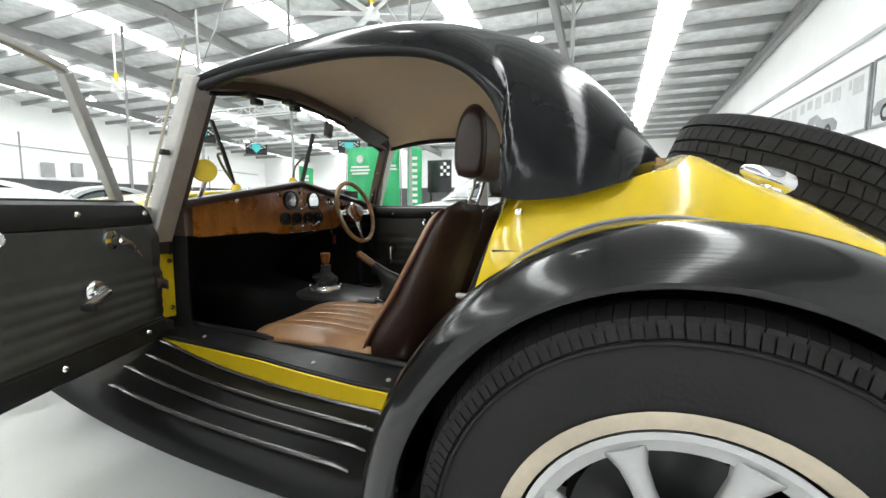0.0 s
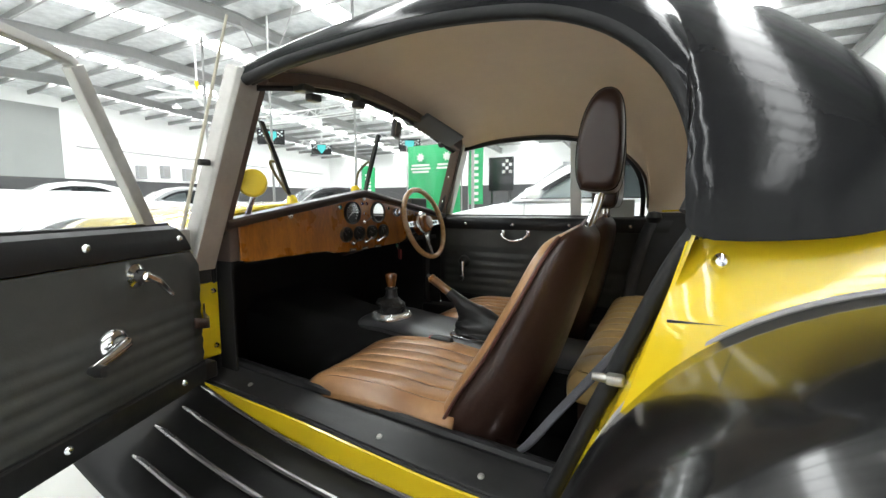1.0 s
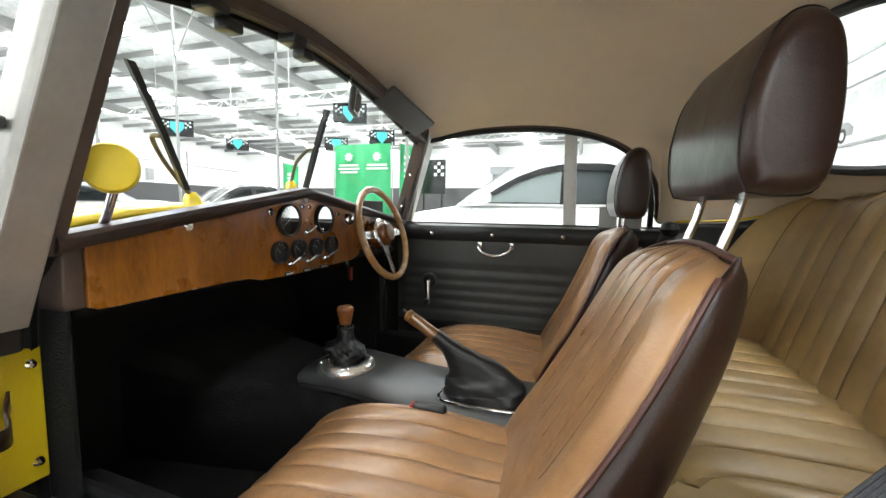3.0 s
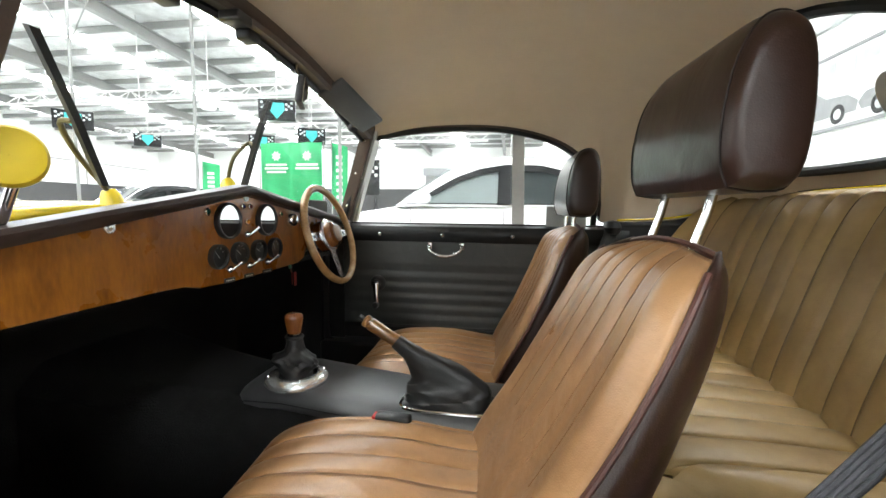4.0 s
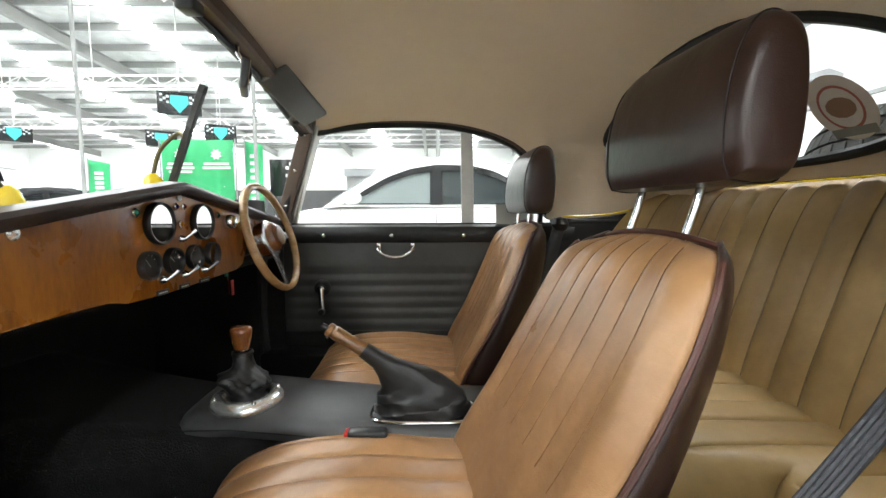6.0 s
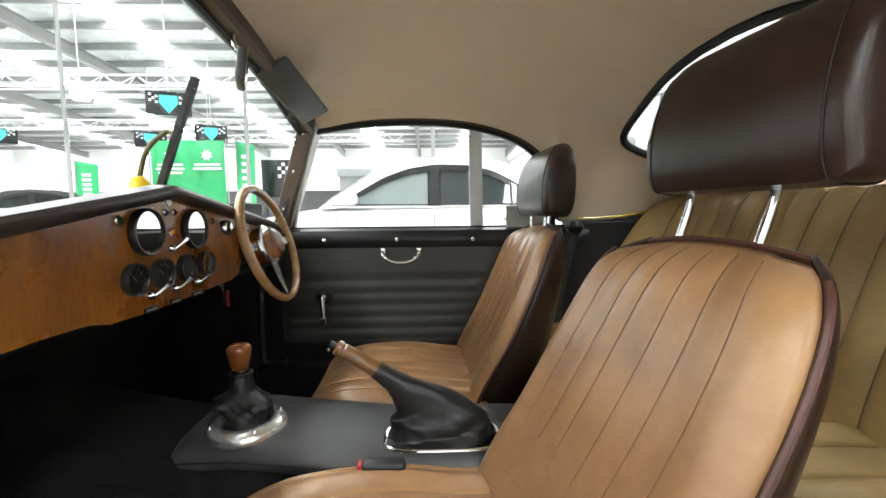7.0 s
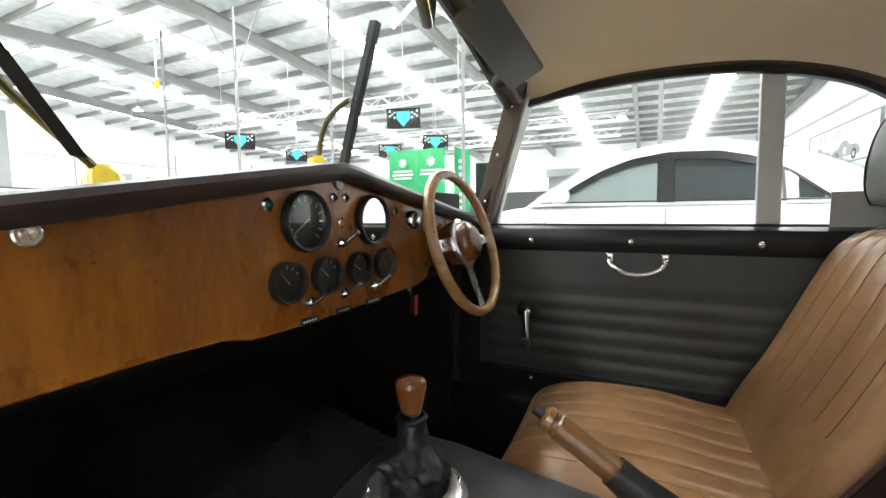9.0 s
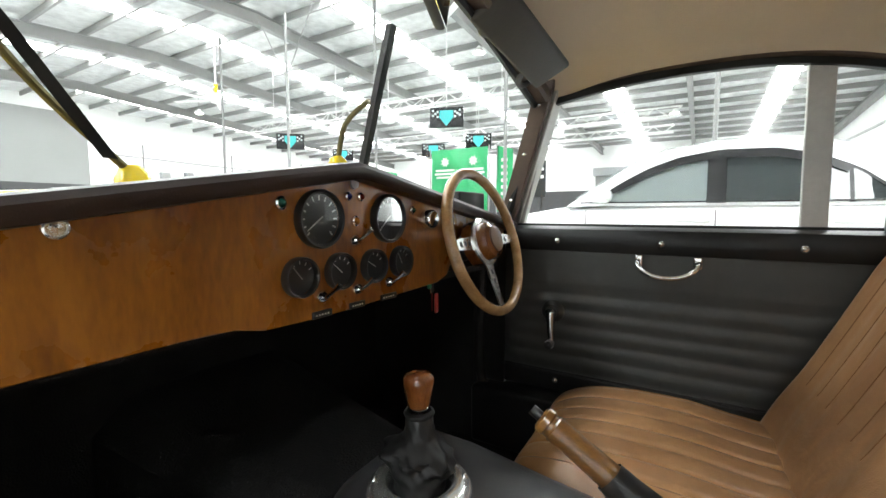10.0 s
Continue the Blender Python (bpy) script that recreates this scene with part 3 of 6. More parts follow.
        part("spoke", grid(rows, True, True), SILVER, rim)
    part("hub_cap", lathe([(0.0005, w * 0.66), (tyre_r * 0.08, w * 0.64), (tyre_r * 0.17, w * 0.6), (tyre_r * 0.19, w * 0.45)], m, 32), SILVER, rim)
    part("brake_drum", lathe([(0.0005, -w * 0.1), (tyre_r * 0.40, -w * 0.1), (tyre_r * 0.42, -w * 0.5)], m, 32), BLACKPLASTIC, rim, "dark brake drum")


for name_y, out in ((0.665, -1), (2 * YC - 0.665, 1)):
    wh = part("rear_wheel", tube([(HUBX, name_y - 0.05, HUBZ), (HUBX, name_y + 0.05, HUBZ)], 0.03), BLACKPLASTIC, car, "rear wheel with whitewall tyre and silver rim")
    wheel_parts(wh, axis_to((0, out, 0), (HUBX, name_y, HUBZ)), TYRE_R, 0.2)

spare = thing("spare_wheel", "black treaded spare wheel lying on the tail deck", "spare wheel", (0.50, 1.60, 0.84))
wheel_parts(spare, axis_to((0.40, 0, 0.92), (0.46, 1.60, 0.905)), 0.315, 0.225)

# chrome lamp on the tail
lamp = thing("tail_lamp", "small chrome bullet lamp on the yellow tail", "lamp", (0.265, 1.03, 0.87))
part("housing", lathe([(0.0005, -0.075), (0.012, -0.07), (0.022, -0.045), (0.028, -0.01), (0.03, 0.02), (0.027, 0.05), (0.016, 0.062), (0.0005, 0.066)], axis_to((1, 0, -0.42), (0.265, 1.03, 0.900)) @ Matrix.Scale(0.72, 4), 24), CHROME, lamp)
part("foot", rbox(0.245, 0.285, 1.015, 1.045, 0.850, 0.890, 0.008), CHROME, lamp)

# ---- cabin shell ----
part("bulkhead", box(-1.76, -1.72, 1.05, 2.12, 0.2, 0.745), CARPET, car, "black carpeted bulkhead", smooth=False)
for y0, y1 in ((1.02, 1.05), (2.12, 2.15)):
    part("footwell_side", box(-1.72, -1.36, y0, y1, 0.2, 0.745), CARPET, car, "black carpeted footwell side", smooth=False)
for y0, y1 in ((0.985, 1.0), (2.17, 2.185)):
    d = 0.004 if y0 < 1.5 else -0.004
    side = [(0.16, 0.2), (-0.40, 0.2), (-0.395, 0.25), (-0.228, 0.79), (-0.21, 0.832), (0.16, 0.84)]
    if y0 > 1.5:
        side = [(0.16, 0.2), (-0.44, 0.2), (-0.44, 0.40), (-0.325, 0.83), (-0.32, 0.862), (-0.12, 0.872), (0.0, 0.90), (0.08, 0.935), (0.16, 0.955)]
    part("kick_panel", box(-1.45, -1.285, 1.002 if y0 < 1.5 else 2.162, 1.008 if y0 < 1.5 else 2.168, 0.235, 0.80), CARPET, car, "black carpeted kick panel", smooth=False)
    part("quarter_lining", grid([[(x, y, z) for x, z in side] for y in (y0 + d, y1 + d)], True, True), VINYL, car, "black vinyl quarter lining", smooth=False)
for y0, y1, x0 in ((2.165, 2.222, -0.325),):
    part("quarter_capping", rbox(x0, 0.16, y0, y1, 0.846, 0.866, 0.006), VINYL, car, "black vinyl capping")
part("parcel_shelf", box(0.10, 0.155, 1.02, 2.15, 0.885, 0.90), SHADEDLINING, car, "beige-brown cloth parcel shelf, darkened for shade", smooth=False)
part("rear_trim", box(0.086, 0.097, 1.15, 2.02, 0.90, 0.958), SHADEDLINING, car, "beige-brown cloth rear trim, darkened for shade", smooth=False)
part("seat_back_panel", box(0.16, 0.18, 0.99, 2.18, 0.2, 0.89), CARPET, car, smooth=False)
part("right_sill", rbox(-1.36, -0.24, 2.10, 2.215, 0.235, 0.40, 0.012), VINYL, car, "black vinyl covered sill")

# scuttle and bonnet
rows = []
for x, zc, half, zs in ((-1.365, 0.908, 0.625, 0.80), (-1.45, 0.915, 0.62, 0.80), (-1.75, 0.915, 0.58, 0.78), (-2.2, 0.90, 0.50, 0.74), (-2.7, 0.875, 0.41, 0.70), (-3.0, 0.85, 0.36, 0.66)):
    row = []
    for j in range(17):
        a = math.pi * j / 16
        row.append((x, YC - half * math.copysign(abs(math.cos(a)) ** 0.7, math.cos(a)), zs + (zc - zs) * abs(math.sin(a)) ** 0.7))
    rows.append([(x, YC - half, 0.30)] + row + [(x, YC + half, 0.30)])
part("bonnet", grid(rows), YELLOW, car, "yellow painted scuttle and bonnet", solid=0.01)
part("front_panel", grid([rows[-1], [(-3.02, YC, 0.4)] * len(rows[-1])]), BLACK, car)
for mir in (False, True):
    fw = []
    for i in range(25):
        a = radians(lerp(-10, 185, i / 24))
        fw.append([(-2.85 + r * math.cos(a) * (1.35 if math.cos(a) > 0 else 1.0), y, 0.28 + r * math.sin(a)) for y, r in ((1.16, 0.40), (1.03, 0.40), (0.90, 0.39), (0.80, 0.38), (0.76, 0.365), (0.78, 0.355))])
    g = grid(fw)
    part("front_wing", mirrored(g) if mir else g, BLACK, car, "glossy black front wing", solid=0.008)
    wy = 0.90 if not mir else 2 * YC - 0.90
    fwh = part("front_wheel", tube([(-2.85, wy - 0.05, 0.31), (-2.85, wy + 0.05, 0.31)], 0.03), BLACKPLASTIC, car, "front wheel with whitewall tyre")
    wheel_parts(fwh, axis_to((0, -1 if not mir else 1, 0), (-2.85, wy, 0.31)), 0.305, 0.19)

# door posts
for mir in (False, True):
    def put(name, geo, material, label="", **k):
        return part(name, mirrored(geo) if mir else geo, material, car, label, **k)
    put("hinge_pillar", rbox(-1.44, -1.355, 0.945, 1.0, 0.30, 0.80, 0.008), BLACKPLASTIC, "black painted hinge pillar")
    put("pillar_seal", tube(arc([(-1.325, 1.03, 0.385), (-1.352, 1.02, 0.42), (-1.355, 1.015, 0.60), (-1.345, 1.01, 0.78), (-1.28, 0.995, 0.88), (-1.165, 1.0, 1.195)], 20), 0.014, 8), RUBBER, "black rubber door seal")
    put("pillar_seal", tube(arc([(-1.325, 1.005, 0.385), (-1.356, 0.997, 0.42), (-1.358, 0.992, 0.60), (-1.348, 0.99, 0.745)], 12), 0.011, 8), RUBBER, "black rubber door seal")
    if not mir:
        hp = put("hinge_plate", rbox(-1.358, -1.342, 0.925, 1.0, 0.488, 0.695, 0.004), YELLOW, "yellow bolted hinge plate")
        for z in (0.518, 0.67):
            part("bolt", lathe([(0.0005, 0.006), (0.005, 0.005), (0.008, 0)], axis_to((1, 0, 0), (-1.342, 0.986, z)), 10), CHROME, hp)
        for z in (0.465, 0.722):
            part("hinge", rbox(-1.36, -1.31, 0.915, 0.965, z - 0.022, z + 0.022, 0.006), BLACKPLASTIC, car, "black door hinge")
    # windscreen post, outer aluminium channel and brown inner cover
    lo, hi = Vector((-1.325, 0.915, 0.745)), Vector((-1.165, 0.965, 1.225))
    sec = [(-0.03, -0.008), (-0.022, -0.016), (0.022, -0.016), (0.03, -0.008), (0.03, 0.05), (-0.03, 0.05)]
    d = (hi - lo).normalized()
    sx = d.cross(Vector((0, 1, 0))).normalized()
    put("windscreen_post", grid([[p + sx * u + Vector((0, 1, 0)) * v for u, v in sec] for p in (lo, hi)], True, True), ALU, "dull grey aluminium windscreen post", smooth=False, bevel=0.003)
    q = Vector((0.0, 0.056, 0.0))
    post = put("post_cover", grid([[p + q + sx * u + Vector((0, 1, 0)) * v for u, v in ((-0.022, -0.004), (-0.022, 0.016), (0.022, 0.016), (0.022, -0.004))] for p in (lo + d * 0.1, hi - d * 0.01)], True, True), TRIMBROWN, "brown painted pillar cover", smooth=False, bevel=0.003)
    for f in (0.35, 0.6, 0.85):
        c = lo.lerp(hi, f) + Vector((0, 0.073, 0))
        c = c if not mir else Vector((c.x, 2 * YC - c.y, c.z))
        part("screw", lathe([(0.0005, 0.004), (0.004, 0.003), (0.006, 0)], axis_to((0, -1 if mir else 1, 0), c), 10), CHROME, post)
    # rubber edge round the door opening
    rail = RAIL_R if mir else RAIL
    stop = min(i for i, p in enumerate(rail) if p.z < 0.875)
    def inward(p, d):
        q = Vector((-0.66, p.y + 0.1, 1.02)) - p
        return p + q.normalized() * d
    put("roof_edge_seal", tube([inward(p, 0.004) for p in rail[:stop]], 0.010 if mir else 0.014, 12), TRIMBROWN if mir else RUBBER, "brown trim round the door opening" if mir else "thick black rubber door-opening edge")
    if not mir:
        put("inner_edge_seal", tube([inward(p, 0.003) + Vector((0, 0.018, 0)) for p in rail[:stop]], 0.010, 12), RUBBER, "black rubber inner edge")
    if mir:
        put("rear_jamb", tube(arc([(-0.232, 0.915, 0.86), (-0.29, 0.925, 0.66), (-0.355, 0.945, 0.46), (-0.385, 0.985, 0.40)], 14), 0.013, 8), RUBBER, "black rubber rear jamb seal")
    else:
        put("rear_jamb", tube(arc([(-0.216, 0.985, 0.868), (-0.252, 0.985, 0.80), (-0.294, 0.982, 0.70), (-0.334, 0.978, 0.60), (-0.376, 0.972, 0.50), (-0.412, 0.966, 0.41)], 20), 0.015, 12), RUBBER, "wide black rubber jamb seal")

part("door_latch", join(rbox(-0.330, -0.304, 0.940, 0.962, 0.629, 0.644, 0.004), tube([(-0.320, 0.950, 0.636), (-0.336, 0.946, 0.638), (-0.350, 0.944, 0.639)], [0.007, 0.007, 0.006], 12)), ALU, car, "dull metal door striker")
part("hood_button", lathe([(0.0005, 0.012), (0.006, 0.011), (0.009, 0.004), (0.01, 0)], axis_to((0, -1, 0.1), (-0.198, 0.893, 0.832)), 14), CHROME, car, "small chrome stud")

# windscreen header, glass
HEADER = arc([(-1.135, 1.0, 1.202), (-1.14, 1.17, 1.238), (-1.15, 1.38, 1.260), (-1.16, 1.60, 1.255), (-1.17, 1.80, 1.235), (-1.182, 2.0, 1.200), (-1.19, 2.16, 1.170)], 30)
part("windscreen_header", grid([[p + Vector((u, 0, v)) for u, v in ((-0.025, -0.012), (0.02, -0.018), (0.028, -0.012), (0.028, 0.012), (-0.02, 0.016))] for p in HEADER], True, True), TRIMBROWN, car, "brown painted windscreen header rail")
part("header_seal", tube([p + Vector((-0.012, 0, -0.02)) for p in HEADER], 0.008, 6), RUBBER, car, "black rubber windscreen seal")
glass_rows = []
for p in HEADER:
    f = (p.y - 1.0) / 1.17
    bot = Vector((-1.325 - 0.03 * math.sin(math.pi * f), p.y, 0.80 + 0.12 * abs(math.sin(math.pi * f)) ** 0.8))
    glass_rows.append([p + Vector((-0.015, 0, -0.01)), p.lerp(bot, 0.5) + Vector((-0.012, 0, 0)), bot])
wg = part("windscreen_glass", grid(glass_rows), GLASS, car, "clear windscreen glass")
wg.visible_shadow = False
inner = [[Vector((rear_x(y, z) + 0.003, y, z)) for y, z in rear_window_ring(f)] for f in (0.02, 0.35, 0.7, 0.85, 1.0)]
rg = part("rear_window_glass", grid(inner, True), GLASS, car, "clear rear window")
rg.visible_shadow = False
part("rear_window_seal", tube(inner[-1] + inner[-1][:1], 0.012, 8), RUBBER, car, "black rubber rear window seal")
part("inner_rail", tube(arc([(-0.29, 2.170, 0.872), (-0.12, 2.172, 0.882), (0.0, 2.168, 0.908), (0.07, 2.158, 0.935)], 16), 0.0035, 8), YELLOW, car, "thin yellow painted body rail")

# ---- doors ----
def door(parent, left):
    """A door in its closed place on the car's left side (mirrored for the right), as named parts."""
    X0, X1 = (-1.178 if left else -1.30), -0.235
    ZB = 0.452 if left else 0.40                 # lower edge
    ZT = 0.852 if left else 0.842                # top of the padded rail
    def put(name, geo, material, up=parent, label="", **k):
        if not left:
            geo = mirrored(geo)
        return part(name, geo, material, up, label, **k)
    def rear(z):
        return X1 - (0.86 - z) * 0.30
    def front(z):
        return X0 + (max(0, z - 0.755) * 0.72 if left else 0)
    def span(z, f, a=0.0, b=0.0):
        return lerp(front(z) + a, rear(z) - b, f)
    prof = [(0.955, ZB), (0.94, ZB + 0.04), (0.936, 0.6), (0.938, 0.78), (0.945, ZT - 0.007)]
    put("outer_skin", grid([[(span(z, i / 8), y, z) for y, z in prof] for i in range(9)]), YELLOW, label="yellow painted outer skin", solid=-0.012)
    put("edge", tube([(front(ZT - 0.01), 0.955, ZT - 0.01), (front(0.755), 0.955, 0.755), (X0, 0.95, 0.6), (X0 + 0.004, 0.955, ZB + 0.02)], 0.012, 6), YELLOW, label="yellow painted door edge")
    put("edge_seal", tube([(X0 + 0.004, 0.955, ZB + 0.018), (X0 + 0.03, 0.965, ZB - 0.005), (rear(ZB) - 0.03, 0.965, ZB - 0.005), (rear(ZB + 0.02), 0.955, ZB + 0.02), (rear(0.8), 0.955, 0.82)], 0.012, 6), RUBBER, label="black rubber door edge")
    # fluted card: rolls between stitched grooves
    lines = [lerp(ZB + 0.065, 0.668, k / 5) for k in range(6)]
    zs, rows = [], []
    z = ZB + 0.03
    while z <= ZT - 0.055:
        zs.append(z)
        z += 0.005
    def bulge(z):
        if z > lines[-1]:
            return 0.0035 * min(1, (z - lines[-1]) / 0.03)
        g = min(abs(z - q) for q in lines)
        return 0.0035 * min(1, (g / 0.018)) ** 0.7
    for i in range(21):
        rows.append([(span(zz, i / 20, 0.008, 0.012), 0.996 + bulge(zz), zz) for zz in zs])
    put("door_card", grid(rows), CARD, label="dark grey fluted vinyl door card", solid=0.006)
    put("top_rail", grid([[(span(ZT + z, i / 12, 0.004, 0.006), y, ZT + z) for y, z in ((0.965, 0.0), (0.985, 0.004), (0.999 if left else 1.003, -0.004), (1.006 if left else 1.011, -0.022), (1.005 if left else 1.009, -0.042), (1.002, -0.056 if left else -0.060), (0.99, -0.060 if left else -0.064), (0.965, -0.052))] for i in range(13)], True, True), VINYL, label="padded black vinyl top rail")
    put("kick_strip", grid([[(span(ZB + 0.02, i / 8, 0.01, 0.012), y, ZB + z) for y, z in ((0.965, 0.0), (1.0, 0.005), (1.004, 0.02), (1.004, 0.052), (0.998, 0.058), (0.965, 0.058))] for i in range(9)], True, True), VINYL, label="black vinyl lower strip")
    put("welt", tube([(span(ZB + 0.058, i / 8, 0.012, 0.014), 1.001, ZB + 0.059) for i in range(9)], 0.0025, 6), RUBBER, label="thin black welt")
    for x, x2 in ((-1.103, -1.09), (-0.875, -0.812), (-0.62, -0.48), (-0.38, -0.40)) if left else ((-1.14, -1.14), (-0.90, -0.90), (-0.645, -0.645), (-0.40, -0.40)):
        for xx, z, y in ((x, ZT - 0.026 if left else 0.808, 1.0055 if left else 1.0105), (x2, ZB + 0.034, 1.004)):
            put("snap", lathe([(0.0005, 0.006), (0.004, 0.0055), (0.0065, 0.003), (0.008, 0)], axis_to((0, 1, 0), (min(xx, rear(z) - 0.03), y, z)), 14), CHROME)
    # pull handle
    hx = -0.615 if left else -0.886
    hz = 0.783 if left else 0.758
    h = put("pull_handle", tube(arc([(hx - 0.058, 1.002, hz + 0.012), (hx - 0.062, 1.024, hz + 0.008), (hx - 0.052, 1.036, hz - 0.008), (hx - 0.02, 1.04, hz - 0.022), (hx + 0.02, 1.04, hz - 0.022), (hx + 0.052, 1.036, hz - 0.008), (hx + 0.062, 1.024, hz + 0.008), (hx + 0.058, 1.002, hz + 0.012)], 28), 0.0055, 10), CHROME, label="chrome pull handle")
    for s in (-1, 1):
        put("foot", rbox(hx + s * 0.06 - 0.009, hx + s * 0.06 + 0.009, 0.999, 1.014, hz - 0.004, hz + 0.024, 0.004), CHROME, h)
    # release lever and window winder
    if left:
        a = put("door_lever", lathe([(0.0005, 0.03), (0.012, 0.029), (0.014, 0.012), (0.024, 0.006), (0.025, 0)], axis_to((0, 1, 0), (-0.977, 1.0, 0.76)), 20), CHROME, label="chrome door release lever")
        put("arm", tube([(-0.977, 1.028, 0.76), (-0.995, 1.036, 0.748), (-1.035, 1.034, 0.711)], [0.009, 0.008, 0.0045], 8), CHROME, a)
    wx, wz = (-0.918, 0.638) if left else (-1.15, 0.62)
    b = put("window_winder", lathe([(0.0005, 0.030), (0.013, 0.028), (0.016, 0.020), (0.017, 0.012)], axis_to((0, 1, 0), (wx, 1.0, wz)), 20), CHROME, label="chrome window winder")
    put("escutcheon", lathe([(0.018, 0.014), (0.024, 0.011), (0.030, 0.005), (0.031, 0)], axis_to((0, 1, 0), (wx, 1.0, wz)), 24), CHROME if left else BLACKPLASTIC, b)
    e = (wx + 0.082, wz - 0.02) if left else (wx + 0.008, wz - 0.075)
    put("arm", tube([(wx, 1.024, wz), (lerp(wx, e[0], 0.5), 1.032, lerp(wz, e[1], 0.5)), (e[0], 1.034, e[1])], [0.013, 0.010, 0.008], 10), CHROME, b)
    put("knob", lathe([(0.0005, 0.03), (0.010, 0.028), (0.012, 0.016), (0.008, 0)], axis_to((0, 1, 0), (e[0], 1.034, e[1])), 14), BLACKPLASTIC, b, "black winder knob")
    # window frame and panes
    top = arc([(-0.905, 0.98, 1.148), (-0.885, 0.98, 1.158), (-0.80, 0.982, 1.166), (-0.68, 0.982, 1.172), (-0.52, 0.98, 1.168), (-0.40, 0.975, 1.138), (-0.315, 0.965, 1.085), (-0.262, 0.96, 1.01), (-0.245, 0.957, 0.93), (-0.25, 0.955, 0.842)], 36)
    if not left:
        top = arc([(-1.18, 0.985, 1.162), (-1.02, 0.985, 1.186), (-0.87, 0.985, 1.194), (-0.72, 0.985, 1.189), (-0.60, 0.98, 1.170), (-0.50, 0.975, 1.138), (-0.43, 0.968, 1.092), (-0.382, 0.96, 1.025), (-0.362, 0.957, 0.94), (-0.362, 0.955, 0.842)], 36)
    def bar(pts, w, t, material, label, name="window_frame"):
        P = [Vector(p) for p in pts]
        rows = []
        for i, p in enumerate(P):
            d = (P[min(i + 1, len(P) - 1)] - P[max(i - 1, 0)]).normalized()
            s = d.cross(Vector((0, 1, 0))).normalized()
            rows.append([p + s * u + Vector((0, v, 0)) for u, v in ((-w, -t), (w, -t), (w, t), (-w, t))])
        return put(name, grid(rows, True, True), material, label=label, smooth=False, bevel=0.002)
    alu = ALU
    if left:
        put("quarter_plate", ([(x, y, z) for y in (0.963, 0.969) for x, z in ((-1.112, ZT - 0.004), (-1.062, ZT - 0.004), (-1.062, 0.868))], [(0, 1, 2), (5, 4, 3), (0, 3, 4, 1), (1, 4, 5, 2), (2, 5, 3, 0)]), ALU, label="grey aluminium corner plate", smooth=False)
    bar([(-1.062, 0.966, 0.85), (-0.985, 0.973, 0.995), tuple(top[0])] if left else [(front(ZT) + 0.038, 0.96, ZT), tuple(top[0])], 0.014, 0.010, alu, "grey aluminium window frame")
    bar(top, 0.008 if left else 0.009, 0.010, alu if left else RUBBER, "thin window channel")
    if not left:
        bar([(-0.627, 0.957, 0.842), (-0.633, 0.971, 1.180)], 0.022, 0.009, alu, "grey aluminium window divider", "divider")
    pts = ([Vector((-1.062, 0.965, ZT - 0.01))] if left else [Vector((front(ZT) + 0.01, 0.965, ZT - 0.01))]) + top
    g = put("window_pane", ([tuple(p) for p in pts], [tuple(range(len(pts)))]), GLASS, label="clear side window pane", smooth=False)
    g.visible_shadow = False
    put("pane_gasket", tube([(front(ZT), 0.972, ZT + 0.004), (-0.8, 0.972, ZT + 0.004), (rear(ZT) - 0.02, 0.965, ZT + 0.004)], 0.006, 6), RUBBER, label="black rubber window gasket")


dr = part("passenger_door", rbox(-1.18, -0.375, 0.96, 0.985, 0.48, 0.75, 0.005), VINYL, car, "open passenger door with fluted black card")
door(dr, True)
hinge = Vector((-1.19, 0.92, 0))
swung = Vector((-1.36, 0.90, 0))
dr.matrix_basis = Matrix.Translation(swung) @ Matrix.Rotation(radians(-68), 4, "Z") @ Matrix.Translation(-hinge)
dd = part("driver_door", mirrored(rbox(-1.25, -0.375, 0.96, 0.985, 0.41, 0.78, 0.005)), VINYL, car, "closed driver door with fluted black card")
door(dd, False)
part("check_strap", grid([[Vector(p) + Vector((0, 0, v)) for v in (-0.013, 0.013)] for p in arc([(-1.232, 0.862, 0.625), (-1.245, 0.90, 0.615), (-1.28, 0.925, 0.607), (-1.32, 0.94, 0.612), (-1.342, 0.955, 0.628)], 16)]), BROWN, car, "dark brown leather door check strap", solid=0.004)

# aerial beside the windscreen post
aerial = thing("aerial", "thin cream telescopic radio aerial beside the windscreen post", "aerial", (-1.30, 0.88, 0.80))
part("rod", tube([(-1.298, 0.885, 0.83), (-1.235, 0.90, 1.02), (-1.14, 0.925, 1.32)], [0.0045, 0.004, 0.003], 8), mat("cream_rod", (0.5, 0.46, 0.36), 0.5), aerial)
part("foot", rbox(-1.315, -1.283, 0.868, 0.900, 0.795, 0.845, 0.006), ALU, aerial)
part("clip", rbox(-1.25, -1.225, 0.898, 0.925, 0.995, 1.01, 0.004), BLACKPLASTIC, aerial)

# ---- dashboard ----
dash = thing("dashboard", "varnished walnut dashboard with round black gauges", "dashboard", (-1.30, YC, 0.74))
DX = -1.28


def lip_z(y):
    return 0.862 + 0.094 * (1 - abs(y - 1.56) / 0.58)


